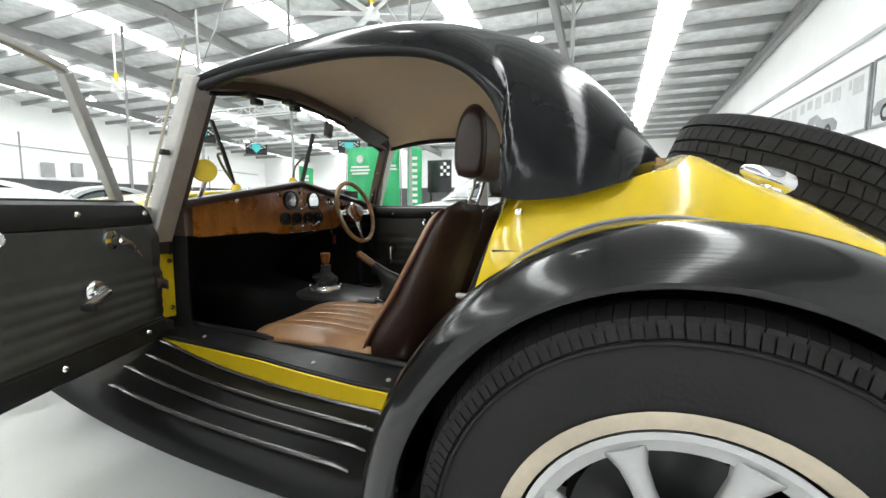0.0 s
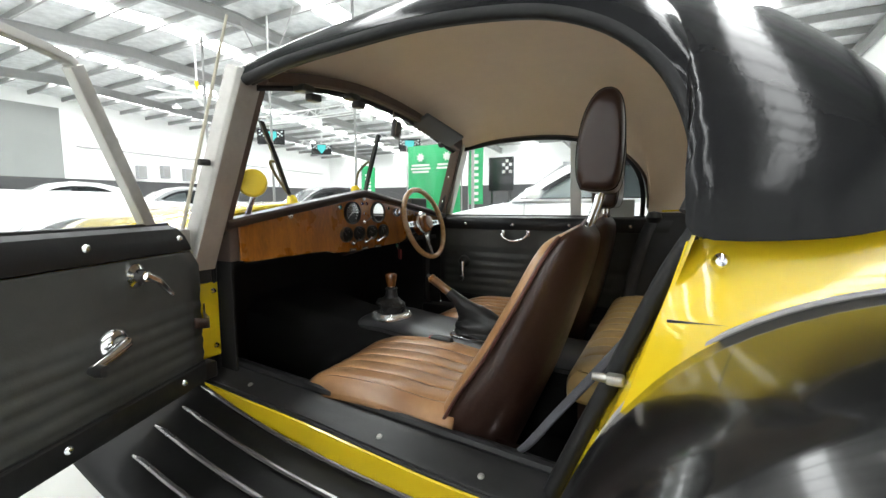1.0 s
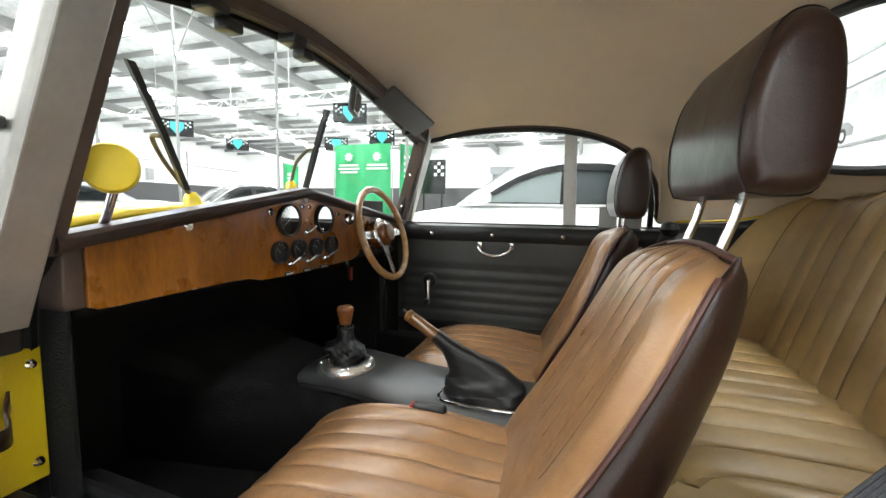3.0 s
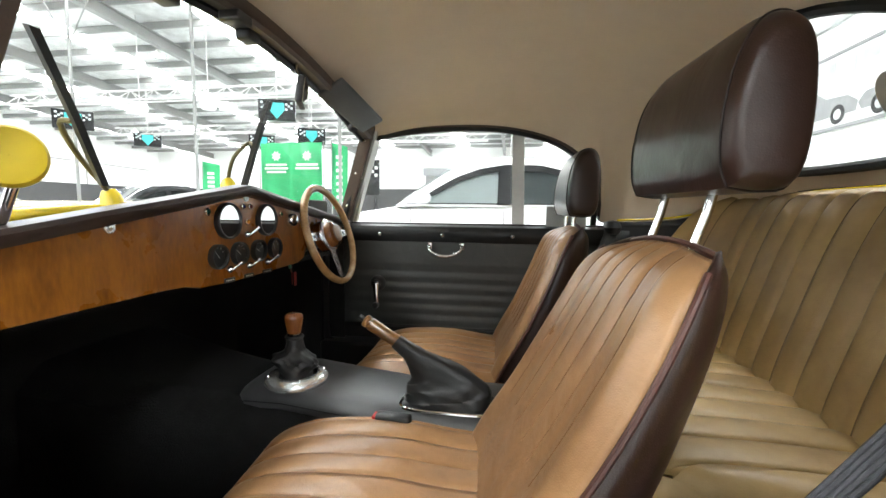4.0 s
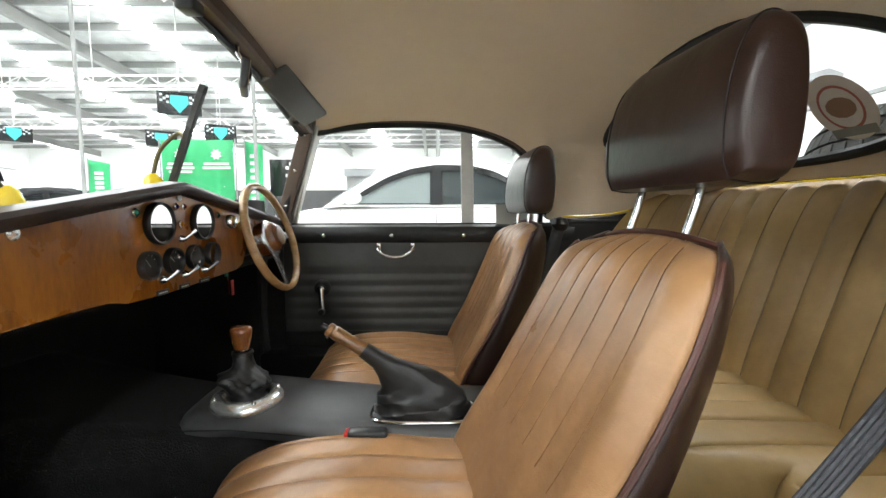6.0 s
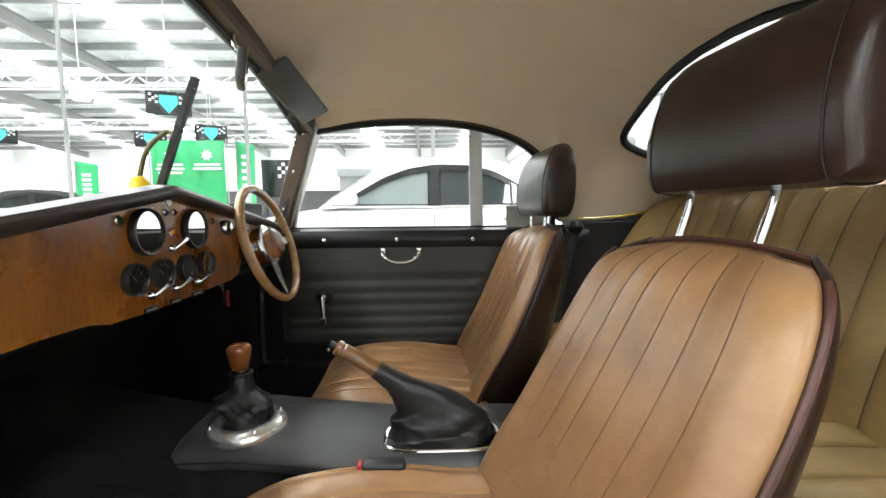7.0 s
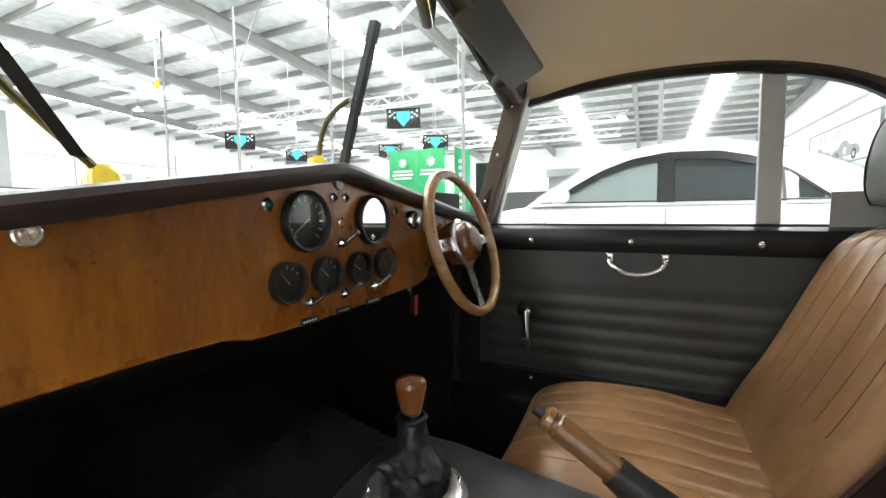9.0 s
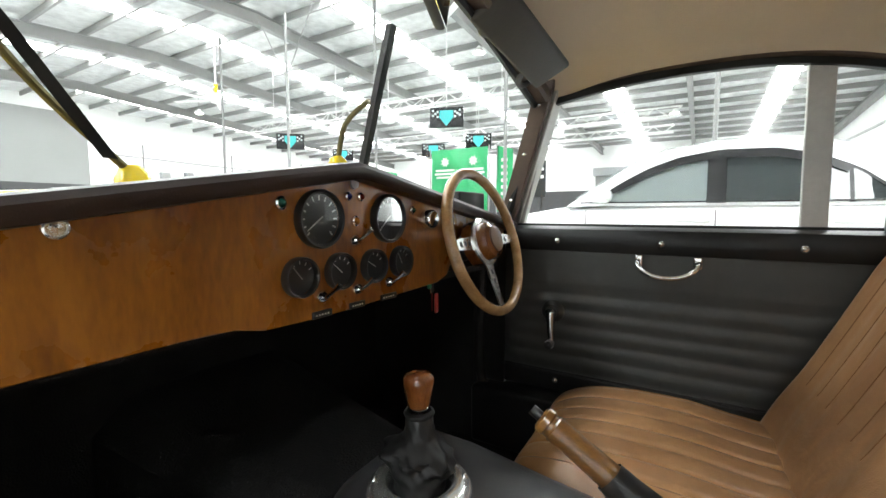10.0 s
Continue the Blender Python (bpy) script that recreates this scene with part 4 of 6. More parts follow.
panel_top = [(y, lip_z(y) - 0.018) for y in (2.14, 1.56, 1.03)]
outline = [(1.03, 0.752), (1.045, 0.744), (1.30, 0.746), (1.36, 0.744), (1.40, 0.734), (1.50, 0.731), (1.80, 0.738), (1.84, 0.75), (1.86, 0.78), (1.87, 0.81), (2.14, 0.81)] + panel_top
V = [(DX, y, z) for y, z in outline] + [(DX - 0.018, y, z) for y, z in outline]
n = len(outline)
F = [tuple(range(n)), tuple(reversed(range(n, 2 * n)))] + [(i, i + n, (i + 1) % n + n, (i + 1) % n) for i in range(n)]
part("veneer_panel", (V, F), VENEER, dash, "honey-coloured varnished veneer panel", smooth=False, bevel=0.002)
rows = []
for y in [lerp(0.985, 2.185, i / 40) for i in range(41)]:
    z = lip_z(y)
    rows.append([(-1.262, y, z - 0.024), (-1.257, y, z - 0.016), (-1.257, y, z - 0.007), (-1.263, y, z), (-1.30, y, z + 0.002), (-1.345, y, z - 0.006), (-1.36, y, z - 0.02), (-1.36, y, z - 0.03), (-1.28, y, z - 0.026)])
part("padded_top", grid(rows, True, True), DASHTOP, dash, "dark brown leather-covered padded top")
part("end_cheek", rbox(-1.36, -1.283, 1.0, 1.03, 0.75, 0.855, 0.004), TRIMBROWN, dash, "brown leather-covered end piece")
part("underside", box(-1.72, -1.30, 1.02, 2.15, 0.735, 0.75), CARPET, dash, smooth=False)
FACE = mat("gauge_face", (0.03, 0.03, 0.031), 0.35)
MARK = mat("gauge_marking", (0.7, 0.7, 0.68), 0.5)
LENS = glass_mat("gauge_glass", (0.9, 0.92, 0.92), 1.27)
LENS_SMALL = glass_mat("small_gauge_glass", (0.9, 0.92, 0.92), 1.15)
QX = Matrix(((0, 0, 1), (1, 0, 0), (0, 1, 0))).to_4x4()         # local z looks back along +x


def facing(y, z, x=DX):
    m = QX.copy()
    m.translation = (x, y, z)
    return m


def gauge(y, z, r, ticks, needle, span=(225, -45), name="gauge"):
    m = facing(y, z)
    g = part(name, lathe([(r * 0.98, 0), (r, 0.004), (r, 0.011), (r * 0.96, 0.014), (r * 0.88, 0.013), (r * 0.85, 0.006)], m, 40), BLACKPLASTIC, dash, "round black gauge")
    part("dial", disc(r * 0.87, 0.004, m), FACE, g)
    marks = []
    for k in range(ticks):
        a = radians(lerp(span[0], span[1], k / (ticks - 1)))
        w, r0, r1 = 0.028 * r, r * 0.62, r * 0.80
        c, s = math.cos(a), math.sin(a)
        marks.append(([m @ Vector((rr * c - t * s, rr * s + t * c, 0.0045)) for rr, t in ((r0, -w), (r1, -w), (r1, w), (r0, w))], [(0, 1, 2, 3)]))
    part("markings", join(*marks), MARK, g, smooth=False)
    a = radians(needle)
    c, s = math.cos(a), math.sin(a)
    part("needle", ([m @ Vector((rr * c - t * s, rr * s + t * c, 0.006)) for rr, t in ((-0.15 * r, -0.03 * r), (0.7 * r, -0.015 * r), (0.7 * r, 0.015 * r), (-0.15 * r, 0.03 * r))], [(0, 1, 2, 3)]), MARK, g, "white needle", smooth=False)
    part("glass", disc(r * 0.86, 0.010, m), LENS if r > 0.035 else LENS_SMALL, g).visible_shadow = False


gauge(1.486, 0.872, 0.041, 13, 215)
gauge(1.636, 0.871, 0.041, 13, 220)
for y, k in ((1.450, 130), (1.523, 140), (1.598, 150), (1.671, 120)):
    gauge(y, 0.795, 0.0275, 5, k, (150, 30))


def pilot(y, z, r, color, label):
    m = facing(y, z)
    g = part("warning_lamp", lathe([(r * 1.35, 0), (r * 1.35, 0.004), (r * 1.0, 0.006)], m, 20), CHROME, dash, label)
    part("lens", lathe([(r, 0.003), (r * 0.8, 0.007), (r * 0.4, 0.009), (0.0003, 0.0095)], m, 20), mat("lens_" + label.split()[0], color, 0.15), g)


pilot(1.425, 0.893, 0.0065, (0.01, 0.09, 0.06), "green warning lamp in a chrome ring")
pilot(1.545, 0.905, 0.005, (0.02, 0.02, 0.09), "blue warning lamp in a chrome ring")
pilot(1.572, 0.905, 0.005, (0.15, 0.015, 0.01), "red warning lamp in a chrome ring")
pilot(1.560, 0.868, 0.006, (0.45, 0.16, 0.01), "amber warning lamp in a chrome ring")
pilot(1.71, 0.885, 0.0055, (0.015, 0.06, 0.03), "green warning lamp in a chrome ring")


def toggle(y, z, tag=0.0):
    m = facing(y, z)
    t = part("toggle_switch", lathe([(0.009, 0), (0.009, 0.004), (0.006, 0.008), (0.0045, 0.012)], m, 14), CHROME, dash, "chrome toggle switch")
    part("lever", tube([m @ Vector((0, 0, 0.01)), m @ Vector((0.004, 0.010, 0.022)), m @ Vector((0.007, 0.018, 0.03))], [0.0025, 0.003, 0.0045], 8), CHROME, t)
    if tag:
        part("embossed_tag", rbox(DX - 0.001, DX + 0.003, y - tag / 2, y + tag / 2, z - 0.03, z - 0.02, 0.001, 1), BLACKPLASTIC, dash, "black embossed label strip")
        bars = [box(DX + 0.0032, DX + 0.0036, y - tag / 2 + 0.004 + k * tag * 0.15, y - tag / 2 + 0.004 + k * tag * 0.15 + tag * 0.09, z - 0.0262, z - 0.0238) for k in range(5)]
        part("tag_print", join(*bars), MARK, dash, "white bars on the label strip", smooth=False)


toggle(1.558, 0.838)
for y, w in ((1.490, 0.036), (1.562, 0.034), (1.640, 0.042)):
    toggle(y, 0.762, w)
part("lock", lathe([(0.0095, 0), (0.0095, 0.003), (0.008, 0.004), (0.007, 0.0015), (0.004, 0.0015), (0.004, 0.005), (0.0005, 0.0055)], facing(1.205, 0.868), 20), RINGCHROME, dash, "chrome glovebox lock")
part("round_switch", lathe([(0.018, 0), (0.018, 0.018), (0.015, 0.022), (0.0005, 0.023)], facing(1.755, 0.868), 24), CHROME, dash, "chrome rotary switch")
part("brass_knob", lathe([(0.012, 0), (0.012, 0.01), (0.0005, 0.013)], facing(1.83, 0.855), 20), mat("brass", (0.5, 0.32, 0.1), 0.3, 1.0), dash, "brass push button")
part("screw", lathe([(0.009, 0), (0.008, 0.003), (0.0005, 0.004)], facing(1.56, 0.925), 16), ALU, dash, "round screw head")
keys = thing("key_bunch", "bunch of keys hanging below the dashboard", "keys", (-1.33, 1.86, 0.74))
part("ring", tube([(-1.33, 1.86 + 0.012 * math.cos(a), 0.735 + 0.012 * math.sin(a)) for a in [k * math.pi / 6 for k in range(13)]], 0.0015, 6), CHROME, keys)
part("key", join(rbox(-1.334, -1.331, 1.853, 1.867, 0.70, 0.722, 0.002, 1), box(-1.3335, -1.3315, 1.857, 1.863, 0.66, 0.70)), CHROME, keys)
part("tag", rbox(-1.328, -1.324, 1.862, 1.876, 0.655, 0.70, 0.002, 1), mat("red_tag", (0.35, 0.03, 0.02), 0.4), keys, "small red key tag")
part("fob", rbox(-1.336, -1.330, 1.845, 1.858, 0.712, 0.728, 0.002, 1), mat("green_fob", (0.03, 0.22, 0.12), 0.4), keys, "small green key fob")

# ---- steering wheel ----
SW = Vector((-1.222, 1.91, 0.819))
swm = axis_to((0.957, 0.0, 0.29), SW, (0, 1, 0))
sw = thing("steering_wheel", "wood-rimmed steering wheel with three drilled alloy spokes", "steering wheel", tuple(SW))
R = 0.153
up2 = (swm.to_3x3().inverted() @ Vector((0, 0, 1)))
ang0 = math.atan2(up2.y, up2.x)
part("rim", tube([swm @ Vector((R * math.cos(2 * math.pi * k / 64), R * math.sin(2 * math.pi * k / 64), 0)) for k in range(65)], 0.0118, 12, False), RIMWOOD, sw, "light wooden rim")
for k in (90, -90, 180):
    a = ang0 + radians(k)
    c, s = math.cos(a), math.sin(a)
    def at(r, t, h):
        return swm @ Vector((r * c - t * s, r * s + t * c, h))
    holes = [0.068, 0.088, 0.108]
    outline2 = [(0.03, -0.017), (R - 0.006, -0.009), (R - 0.006, 0.009), (0.03, 0.017)]
    geo = grid([[at(r, t, h - 0.008 * (1 - (r - 0.03) / 0.145) - 0.004) for r, t in outline2] for h in (0, 0.004)], True, True)
    sp = part("spoke", geo, RINGCHROME, sw, "polished alloy spoke", smooth=False)
    for r in holes:
        h = -0.008 * (1 - (r - 0.03) / 0.145) + 0.0004
        part("drilled_hole", ([at(r + 0.006 * math.cos(q), 0.006 * math.sin(q), h + 0.008 / 0.145 * 0.006 * math.cos(q)) for q in [2 * math.pi * j / 14 for j in range(14)]], [tuple(range(14))]), BLACKPLASTIC, sp, smooth=False)
part("hub", lathe([(0.050, -0.034), (0.050, -0.012), (0.044, -0.008), (0.043, 0.010), (0.039, 0.018), (0.028, 0.023)], swm, 36), KNOBWOOD, sw, "varnished wooden hub")
part("horn_button", lathe([(0.028, 0.021), (0.027, 0.026), (0.018, 0.029), (0.0005, 0.030)], swm, 30), mat("horn_button_brown", (0.20, 0.11, 0.06), 0.3), sw, "brown horn button")
part("boss_ring", lathe([(0.047, -0.010), (0.053, -0.008), (0.053, -0.003), (0.045, 0.0)], swm, 36), RINGCHROME, sw, "polished boss ring")
part("column", tube([swm @ Vector((0, 0, -0.04)), swm @ Vector((0, 0, -0.5))], 0.03, 16), BLACKPLASTIC, sw, "black steering column")
part("stalk", tube([swm @ Vector((0, 0, -0.07)), swm @ Vector((0.02 * math.cos(ang0), 0.02 * math.sin(ang0), -0.06)), swm @ Vector((0.12 * math.cos(ang0 - 1.7), 0.12 * math.sin(ang0 - 1.7), -0.04))], 0.004, 8), CHROME, sw, "thin chrome indicator stalk")

# radio bracket at the screen foot
radio = thing("small_radio", "small black box on the dashboard top", "radio", (-1.31, 1.99, 0.87))
part("box", rbox(-1.34, -1.30, 1.93, 2.06, 0.885, 0.93, 0.004), BLACKPLASTIC, radio)
part("leg", box(-1.325, -1.315, 1.96, 2.03, 0.86, 0.885), BLACKPLASTIC, radio, smooth=False)

# ---- seats ----
def flute(u, n, depth):
    """Rolls across u in 0..1, with narrow stitched valleys between."""
    f = (u * n) % 1.0
    return -depth * abs(2 * f - 1) ** 7 - depth * 0.35 * (2 * f - 1) ** 2


def bucket_seat(yc, label, upright=0.0, rest_dx=0.0, rest_dz=0.0, turn=5.0, shift=0.0, rest_h=0.196, rest_dy=-0.009, post_dy=0.01):
    st = thing("front_seat", label, "car seat", (-0.9, yc, 0.25), "front bucket seats")
    # cushion
    top = [(-1.09, 0.383, 0.135), (-1.088, 0.413, 0.160), (-1.068, 0.44, 0.180), (-1.01, 0.458, 0.197), (-0.93, 0.464, 0.205), (-0.83, 0.462, 0.208), (-0.74, 0.45, 0.205), (-0.665, 0.445, 0.20)]
    line = arc([(x, w, z) for x, z, w in top], 28)
    rows = []
    for p in line:
        row = []
        for j in range(61):
            s = -1 + 2 * j / 60
            y = yc + s * p.y
            z = p.z - 0.035 * max(0, (abs(s) - 0.80) / 0.20) ** 2 + 0.010 * (1 - s * s) * -0.6
            if abs(s) < 0.84:
                z += flute((s + 0.84) / 1.68, 6, 0.0042)
            row.append((p.x, y, z))
        rows.append(row)
    cush = part("cushion", grid(rows), TAN, st, "worn tan leather fluted cushion", solid=0.02)
    for k in range(7):
        j = round((0.08 + 0.84 * k / 6) * 60)
        part("seam", tube([Vector(r[j]) + Vector((0, 0, 0.0004)) for r in rows[1:]], 0.0011, 5), SEAM, cush)
    base = []
    for p in line:
        w = p.y
        base.append([(p.x, yc - w, p.z - 0.036), (p.x + 0.004, yc - w + 0.006, p.z - 0.075), (p.x + 0.02, yc - w + 0.03, 0.31), (p.x + 0.02, yc + w - 0.03, 0.31), (p.x + 0.004, yc + w - 0.006, p.z - 0.075), (p.x, yc + w, p.z - 0.036), (p.x, yc + w - 0.03, p.z - 0.05), (p.x, yc - w + 0.03, p.z - 0.05)])
    part("cushion_base", grid(base, True, True), BROWN, st, "dark brown leather cushion side")
    for s in (-1, 1):
        part("piping", tube([(p.x, yc + s * p.y, p.z - 0.035) for p in line], 0.0042, 6), PIPING, cush)
    part("front_piping", tube([(line[0].x - 0.002, yc + f * line[0].y, line[0].z - 0.035 * abs(f) ** 6) for f in [-1 + k / 10 for k in range(21)]], 0.0042, 6), PIPING, cush)
    # backrest: front line from the fold to the top, and half width
    F = arc([(-0.70, 0.198, 0.42), (-0.655, 0.207, 0.50), (-0.602, 0.213, 0.58), (-0.556, 0.215, 0.66), (-0.514, 0.210, 0.74), (-0.484, 0.199, 0.80), (-0.458, 0.176, 0.838), (-0.425, 0.135, 0.860)], 35)
    F = [Vector((p.x - upright * (p.z - 0.43) / 0.42, p.y, p.z)) for p in F]
    rows = []
    for i, p in enumerate(F):
        f = i / (len(F) - 1)
        row = []
        for j in range(57):
            s = -1 + 2 * j / 56
            bol = 0.019 * min(1, max(0.35, 0.35 + (abs(s) - 0.55) / 0.25 * 0.65)) * (1 - max(0, (abs(s) - 0.82) / 0.18) ** 2) * min(1, (1 - f) * 4 + 0.15)
            fl = flute((s + 0.66) / 1.32, 5, 0.0048) * min(1, max(0.15, (f - 0.25) * 1.8)) * (1 if abs(s) < 0.66 else 0)
            row.append((p.x - bol - fl - 0.006 * (1 - s * s) * math.sin(math.pi * f), yc + s * p.y, p.z - 0.012 * f ** 6 * s * s))
        rows.append(row)
    back = part("backrest", grid(rows), TAN, st, "worn tan leather fluted backrest", solid=-0.015)
    for k in range(6):
        j = round((0.17 + 0.66 * k / 5) * 56)
        part("seam", tube([Vector(r[j]) + Vector((-0.0006, 0, 0)) for r in rows[9:-2]], 0.0007, 5), SEAM, back)
    B = arc([(-0.585, 0.19, 0.27), (-0.53, 0.203, 0.40), (-0.475, 0.206, 0.53), (-0.432, 0.203, 0.66), (-0.402, 0.19, 0.76), (-0.392, 0.165, 0.825), (-0.408, 0.14, 0.853)], 36)
    B = [Vector((p.x - upright * (p.z - 0.43) / 0.42, p.y, p.z)) for p in B]
    rows = []
    for i in range(36):
        f = i / 35
        a, b = along(F, f), along(B, f)
        row = [(a.x + 0.006, yc - a.y, a.z)]
        for k in range(1, 16):
            g = k / 16
            ang = math.pi * g
            ww = lerp(a.y, b.y * 0.94, math.sin(ang)) * math.copysign(abs(math.cos(ang)) ** 0.62, math.cos(ang))
            q = math.sin(ang) ** 0.8
            row.append((lerp(a.x + 0.006, b.x, q), yc - ww, lerp(a.z, b.z, q)))
        row.append((a.x + 0.006, yc + a.y, a.z))
        rows.append(row)
    part("back_shell", grid(rows), BROWN, st, "dark brown leather back shell", solid=0.006)
    for s in (-1, 1):
        part("piping", tube([(p.x + 0.004, yc + s * (p.y + 0.003), p.z) for p in F[:-5]], 0.0042, 8), PIPING, back)
    part("top_piping", tube([(F[-1].x + 0.004, yc + s * F[-1].y, F[-1].z - 0.012 * s * s + 0.004) for s in [-1 + k / 8 for k in range(17)]], 0.0045, 6), PIPING, back)
    # headrest on two chrome posts
    for s in (-1, 1):
        part("headrest_post", tube([(-0.425 - upright, yc + s * 0.069 + post_dy, 0.82), (-0.398 + rest_dx, yc + s * 0.069 + post_dy, 0.90 + rest_dz / 2), (-0.382 + rest_dx, yc + s * 0.069 + post_dy, 0.97 + rest_dz)], 0.0062, 12), CHROME, st, "chrome headrest post")
    # a boxy cushion: straight back, front curving back towards the top, rounded ends
    hy = yc + rest_dy
    side = arc([(-0.034, 0.002, 0), (-0.043, 0.03, 0), (-0.043, 0.085, 0), (-0.032, 0.145, 0), (-0.012, 0.184, 0), (0.012, 0.194, 0), (0.032, 0.180, 0), (0.041, 0.140, 0), (0.042, 0.07, 0), (0.032, 0.008, 0), (0.0, -0.002, 0), (-0.034, 0.002, 0)], 44)[:-1]
    rows = []
    n = 29
    for j in range(n):
        s = math.sin(math.pi / 2 * (-1 + 2 * j / (n - 1)))
        e = (1 - abs(s) ** 12) ** 0.5 if abs(s) < 1 else 0.0
        k = 0.72 + 0.28 * e
        drop = 1 - (0.16 if s > 0 else 0.05) * max(0, (abs(s) - 0.45) / 0.55) ** 3
        rows.append([(-0.386 + rest_dx + (p.x - 0.002) * k, hy + s * 0.157, 0.927 + rest_dz + (0.095 + (p.y - 0.095) * k) * (drop if p.y > 0.1 else 1) * rest_h / 0.196) for p in side])
    hr = part("headrest", grid(rows, True, True), BROWN, st, "dark brown stitched leather headrest")
    for s in (-0.86, 0.86):
        j = min(range(n), key=lambda q: abs(math.sin(math.pi / 2 * (-1 + 2 * q / (n - 1))) - s))
        ring = [Vector(p) + (Vector(p) - Vector((-0.386 + rest_dx, p[1], 1.02 + rest_dz))).normalized() * 0.0008 for p in rows[j]]
        part("seam", tube(ring + ring[:1], 0.0014, 5), DARKSEAM, hr)
    for s in (-1, 1):
        part("seat_rail", rbox(-1.02, -0.62, yc + s * 0.15 - 0.015, yc + s * 0.15 + 0.015, 0.235, 0.315, 0.004, 1), BLACKPLASTIC, st, "black seat rail")
    st.rotation_euler.z = radians(turn)
    st.location.x += shift
    return st


bucket_seat(1.24, "tan leather bucket seat with brown headrest, passenger side")
bucket_seat(1.92, "tan leather bucket seat with brown headrest, behind the steering wheel", 0.045, -0.072, -0.040, 2.0, 0.0, 0.19, 0.03, 0.045)

def bench_front(y):
    """Depth of the cushion, rounded off at the passenger's door end."""
    f = min(1, max(0, (y - 1.225) / 0.05))
    return lerp(0.25, 0.435, f * f * (3 - 2 * f))


bench = thing("rear_bench", "ochre leather rear bench with fluted cushion and back", "car seat", (-0.2, YC, 0.25))
rows = []
BL = arc([(-0.452, 0.45, 0), (-0.452, 0.485, 0), (-0.435, 0.508, 0), (-0.39, 0.52, 0), (-0.25, 0.522, 0), (-0.12, 0.518, 0), (0.0, 0.512, 0)], 24)
for p in BL:
    row = []
    for j in range(137):
        s = j / 136
        y = lerp(1.04, 2.13, s)
        e = min(s, 1 - s)
        z = p.y - 0.03 * max(0, 1 - e / 0.035) ** 2 + flute(s, 14, 0.010) * (1 if p.x > -0.44 else 0.2)
        row.append((p.x * bench_front(y) / 0.452, y, z))
    rows.append(row)
bc = part("cushion", grid(rows), OCHRE, bench, "ochre fluted leather cushion", solid=0.02)
for k in range(1, 14):
    j = round(136 * k / 14)
    part("seam", tube([Vector(r[j]) + Vector((0, 0, 0.0006)) for r in rows[3:]], 0.0023, 5), OCHRESEAM, bc)
ys = [lerp(1.045, 2.125, k / 108) for k in range(109)]
part("cushion_base", grid([[(-bench_front(y) + 0.012, y, 0.235), (-bench_front(y) + 0.006, y, 0.44), (-bench_front(y) + 0.012, y, 0.468), (0.03, y, 0.468), (0.03, y, 0.235)] for y in ys], True, True), BROWN, bench, "dark brown vinyl cushion front")
part("piping", tube([(-bench_front(y) - 0.003, y, 0.446) for y in ys], 0.005, 6), PIPING, bc)
rows = []
BB = arc([(-0.098, 0.48, 0), (-0.086, 0.56, 0), (-0.052, 0.68, 0), (-0.008, 0.82, 0), (0.03, 0.91, 0), (0.06, 0.948, 0), (0.09, 0.957, 0), (0.115, 0.94, 0)], 28)
for i, p in enumerate(BB):
    f = i / (len(BB) - 1)
    row = []
    for j in range(141):
        s = j / 140
        k = min(s, 1 - s)
        inset = 0.10 * max(0, (f - 0.55) / 0.45) ** 2
        y = lerp(1.015 + inset, 2.155 - inset, s)
        edge = max(0, 1 - k / 0.05) ** 2
        wrap = max(0, 1 - k / 0.13) ** 1.8 * 0.15 * (1 - max(0, f - 0.35) / 0.65 * 0.85)
        row.append((p.x - flute(s, 15, 0.011) * (1 - max(0, (f - 0.72) / 0.28) * 0.8) - wrap, y, p.y - 0.035 * edge * f))
    rows.append(row)
bb = part("backrest", grid(rows), OCHRE, bench, "ochre fluted leather backrest", solid=-0.03)
for k in range(1, 15):
    j = round(140 * k / 15)
    part("seam", tube([Vector(r[j]) + Vector((-0.0006, 0, 0)) for r in rows[:-9]], 0.0014, 5), OCHRESEAM, bb)

# ---- tunnel, gear lever, handbrake ----
rows = []
for x, zt, w0, w1 in ((-2.0, 0.56, 0.19, 0.25), (-1.7, 0.53, 0.165, 0.21), (-1.45, 0.485, 0.14, 0.17), (-1.25, 0.462, 0.112, 0.13), (-1.0, 0.456, 0.100, 0.118), (-0.6, 0.456, 0.100, 0.118), (-0.44, 0.452, 0.10, 0.118)):
    c = 1.578
    rows.append([(x, c - w1, 0.23), (x, c - w1 + 0.004, zt - 0.05), (x, c - w0 - 0.002, zt - 0.016), (x, c - w0 + 0.012, zt - 0.003), (x, c - w0 + 0.03, zt), (x, c, zt + 0.004), (x, c + w0 - 0.03, zt), (x, c + w0 - 0.012, zt - 0.003), (x, c + w0 + 0.002, zt - 0.016), (x, c + w1 - 0.004, zt - 0.05), (x, c + w1, 0.23)])
part("transmission_tunnel", grid(rows), CARPET, car, "black carpeted transmission tunnel", solid=0.01)
cover = []
TUNNEL = [(-1.262, 0.462, 0.100, 1.592), (-1.254, 0.478, 0.106, 1.592), (-1.235, 0.486, 0.110, 1.59), (-1.145, 0.488, 0.108, 1.586), (-1.0, 0.478, 0.105, 1.575), (-0.87, 0.470, 0.104, 1.566), (-0.6, 0.466, 0.104, 1.564), (-0.44, 0.462, 0.104, 1.564)]
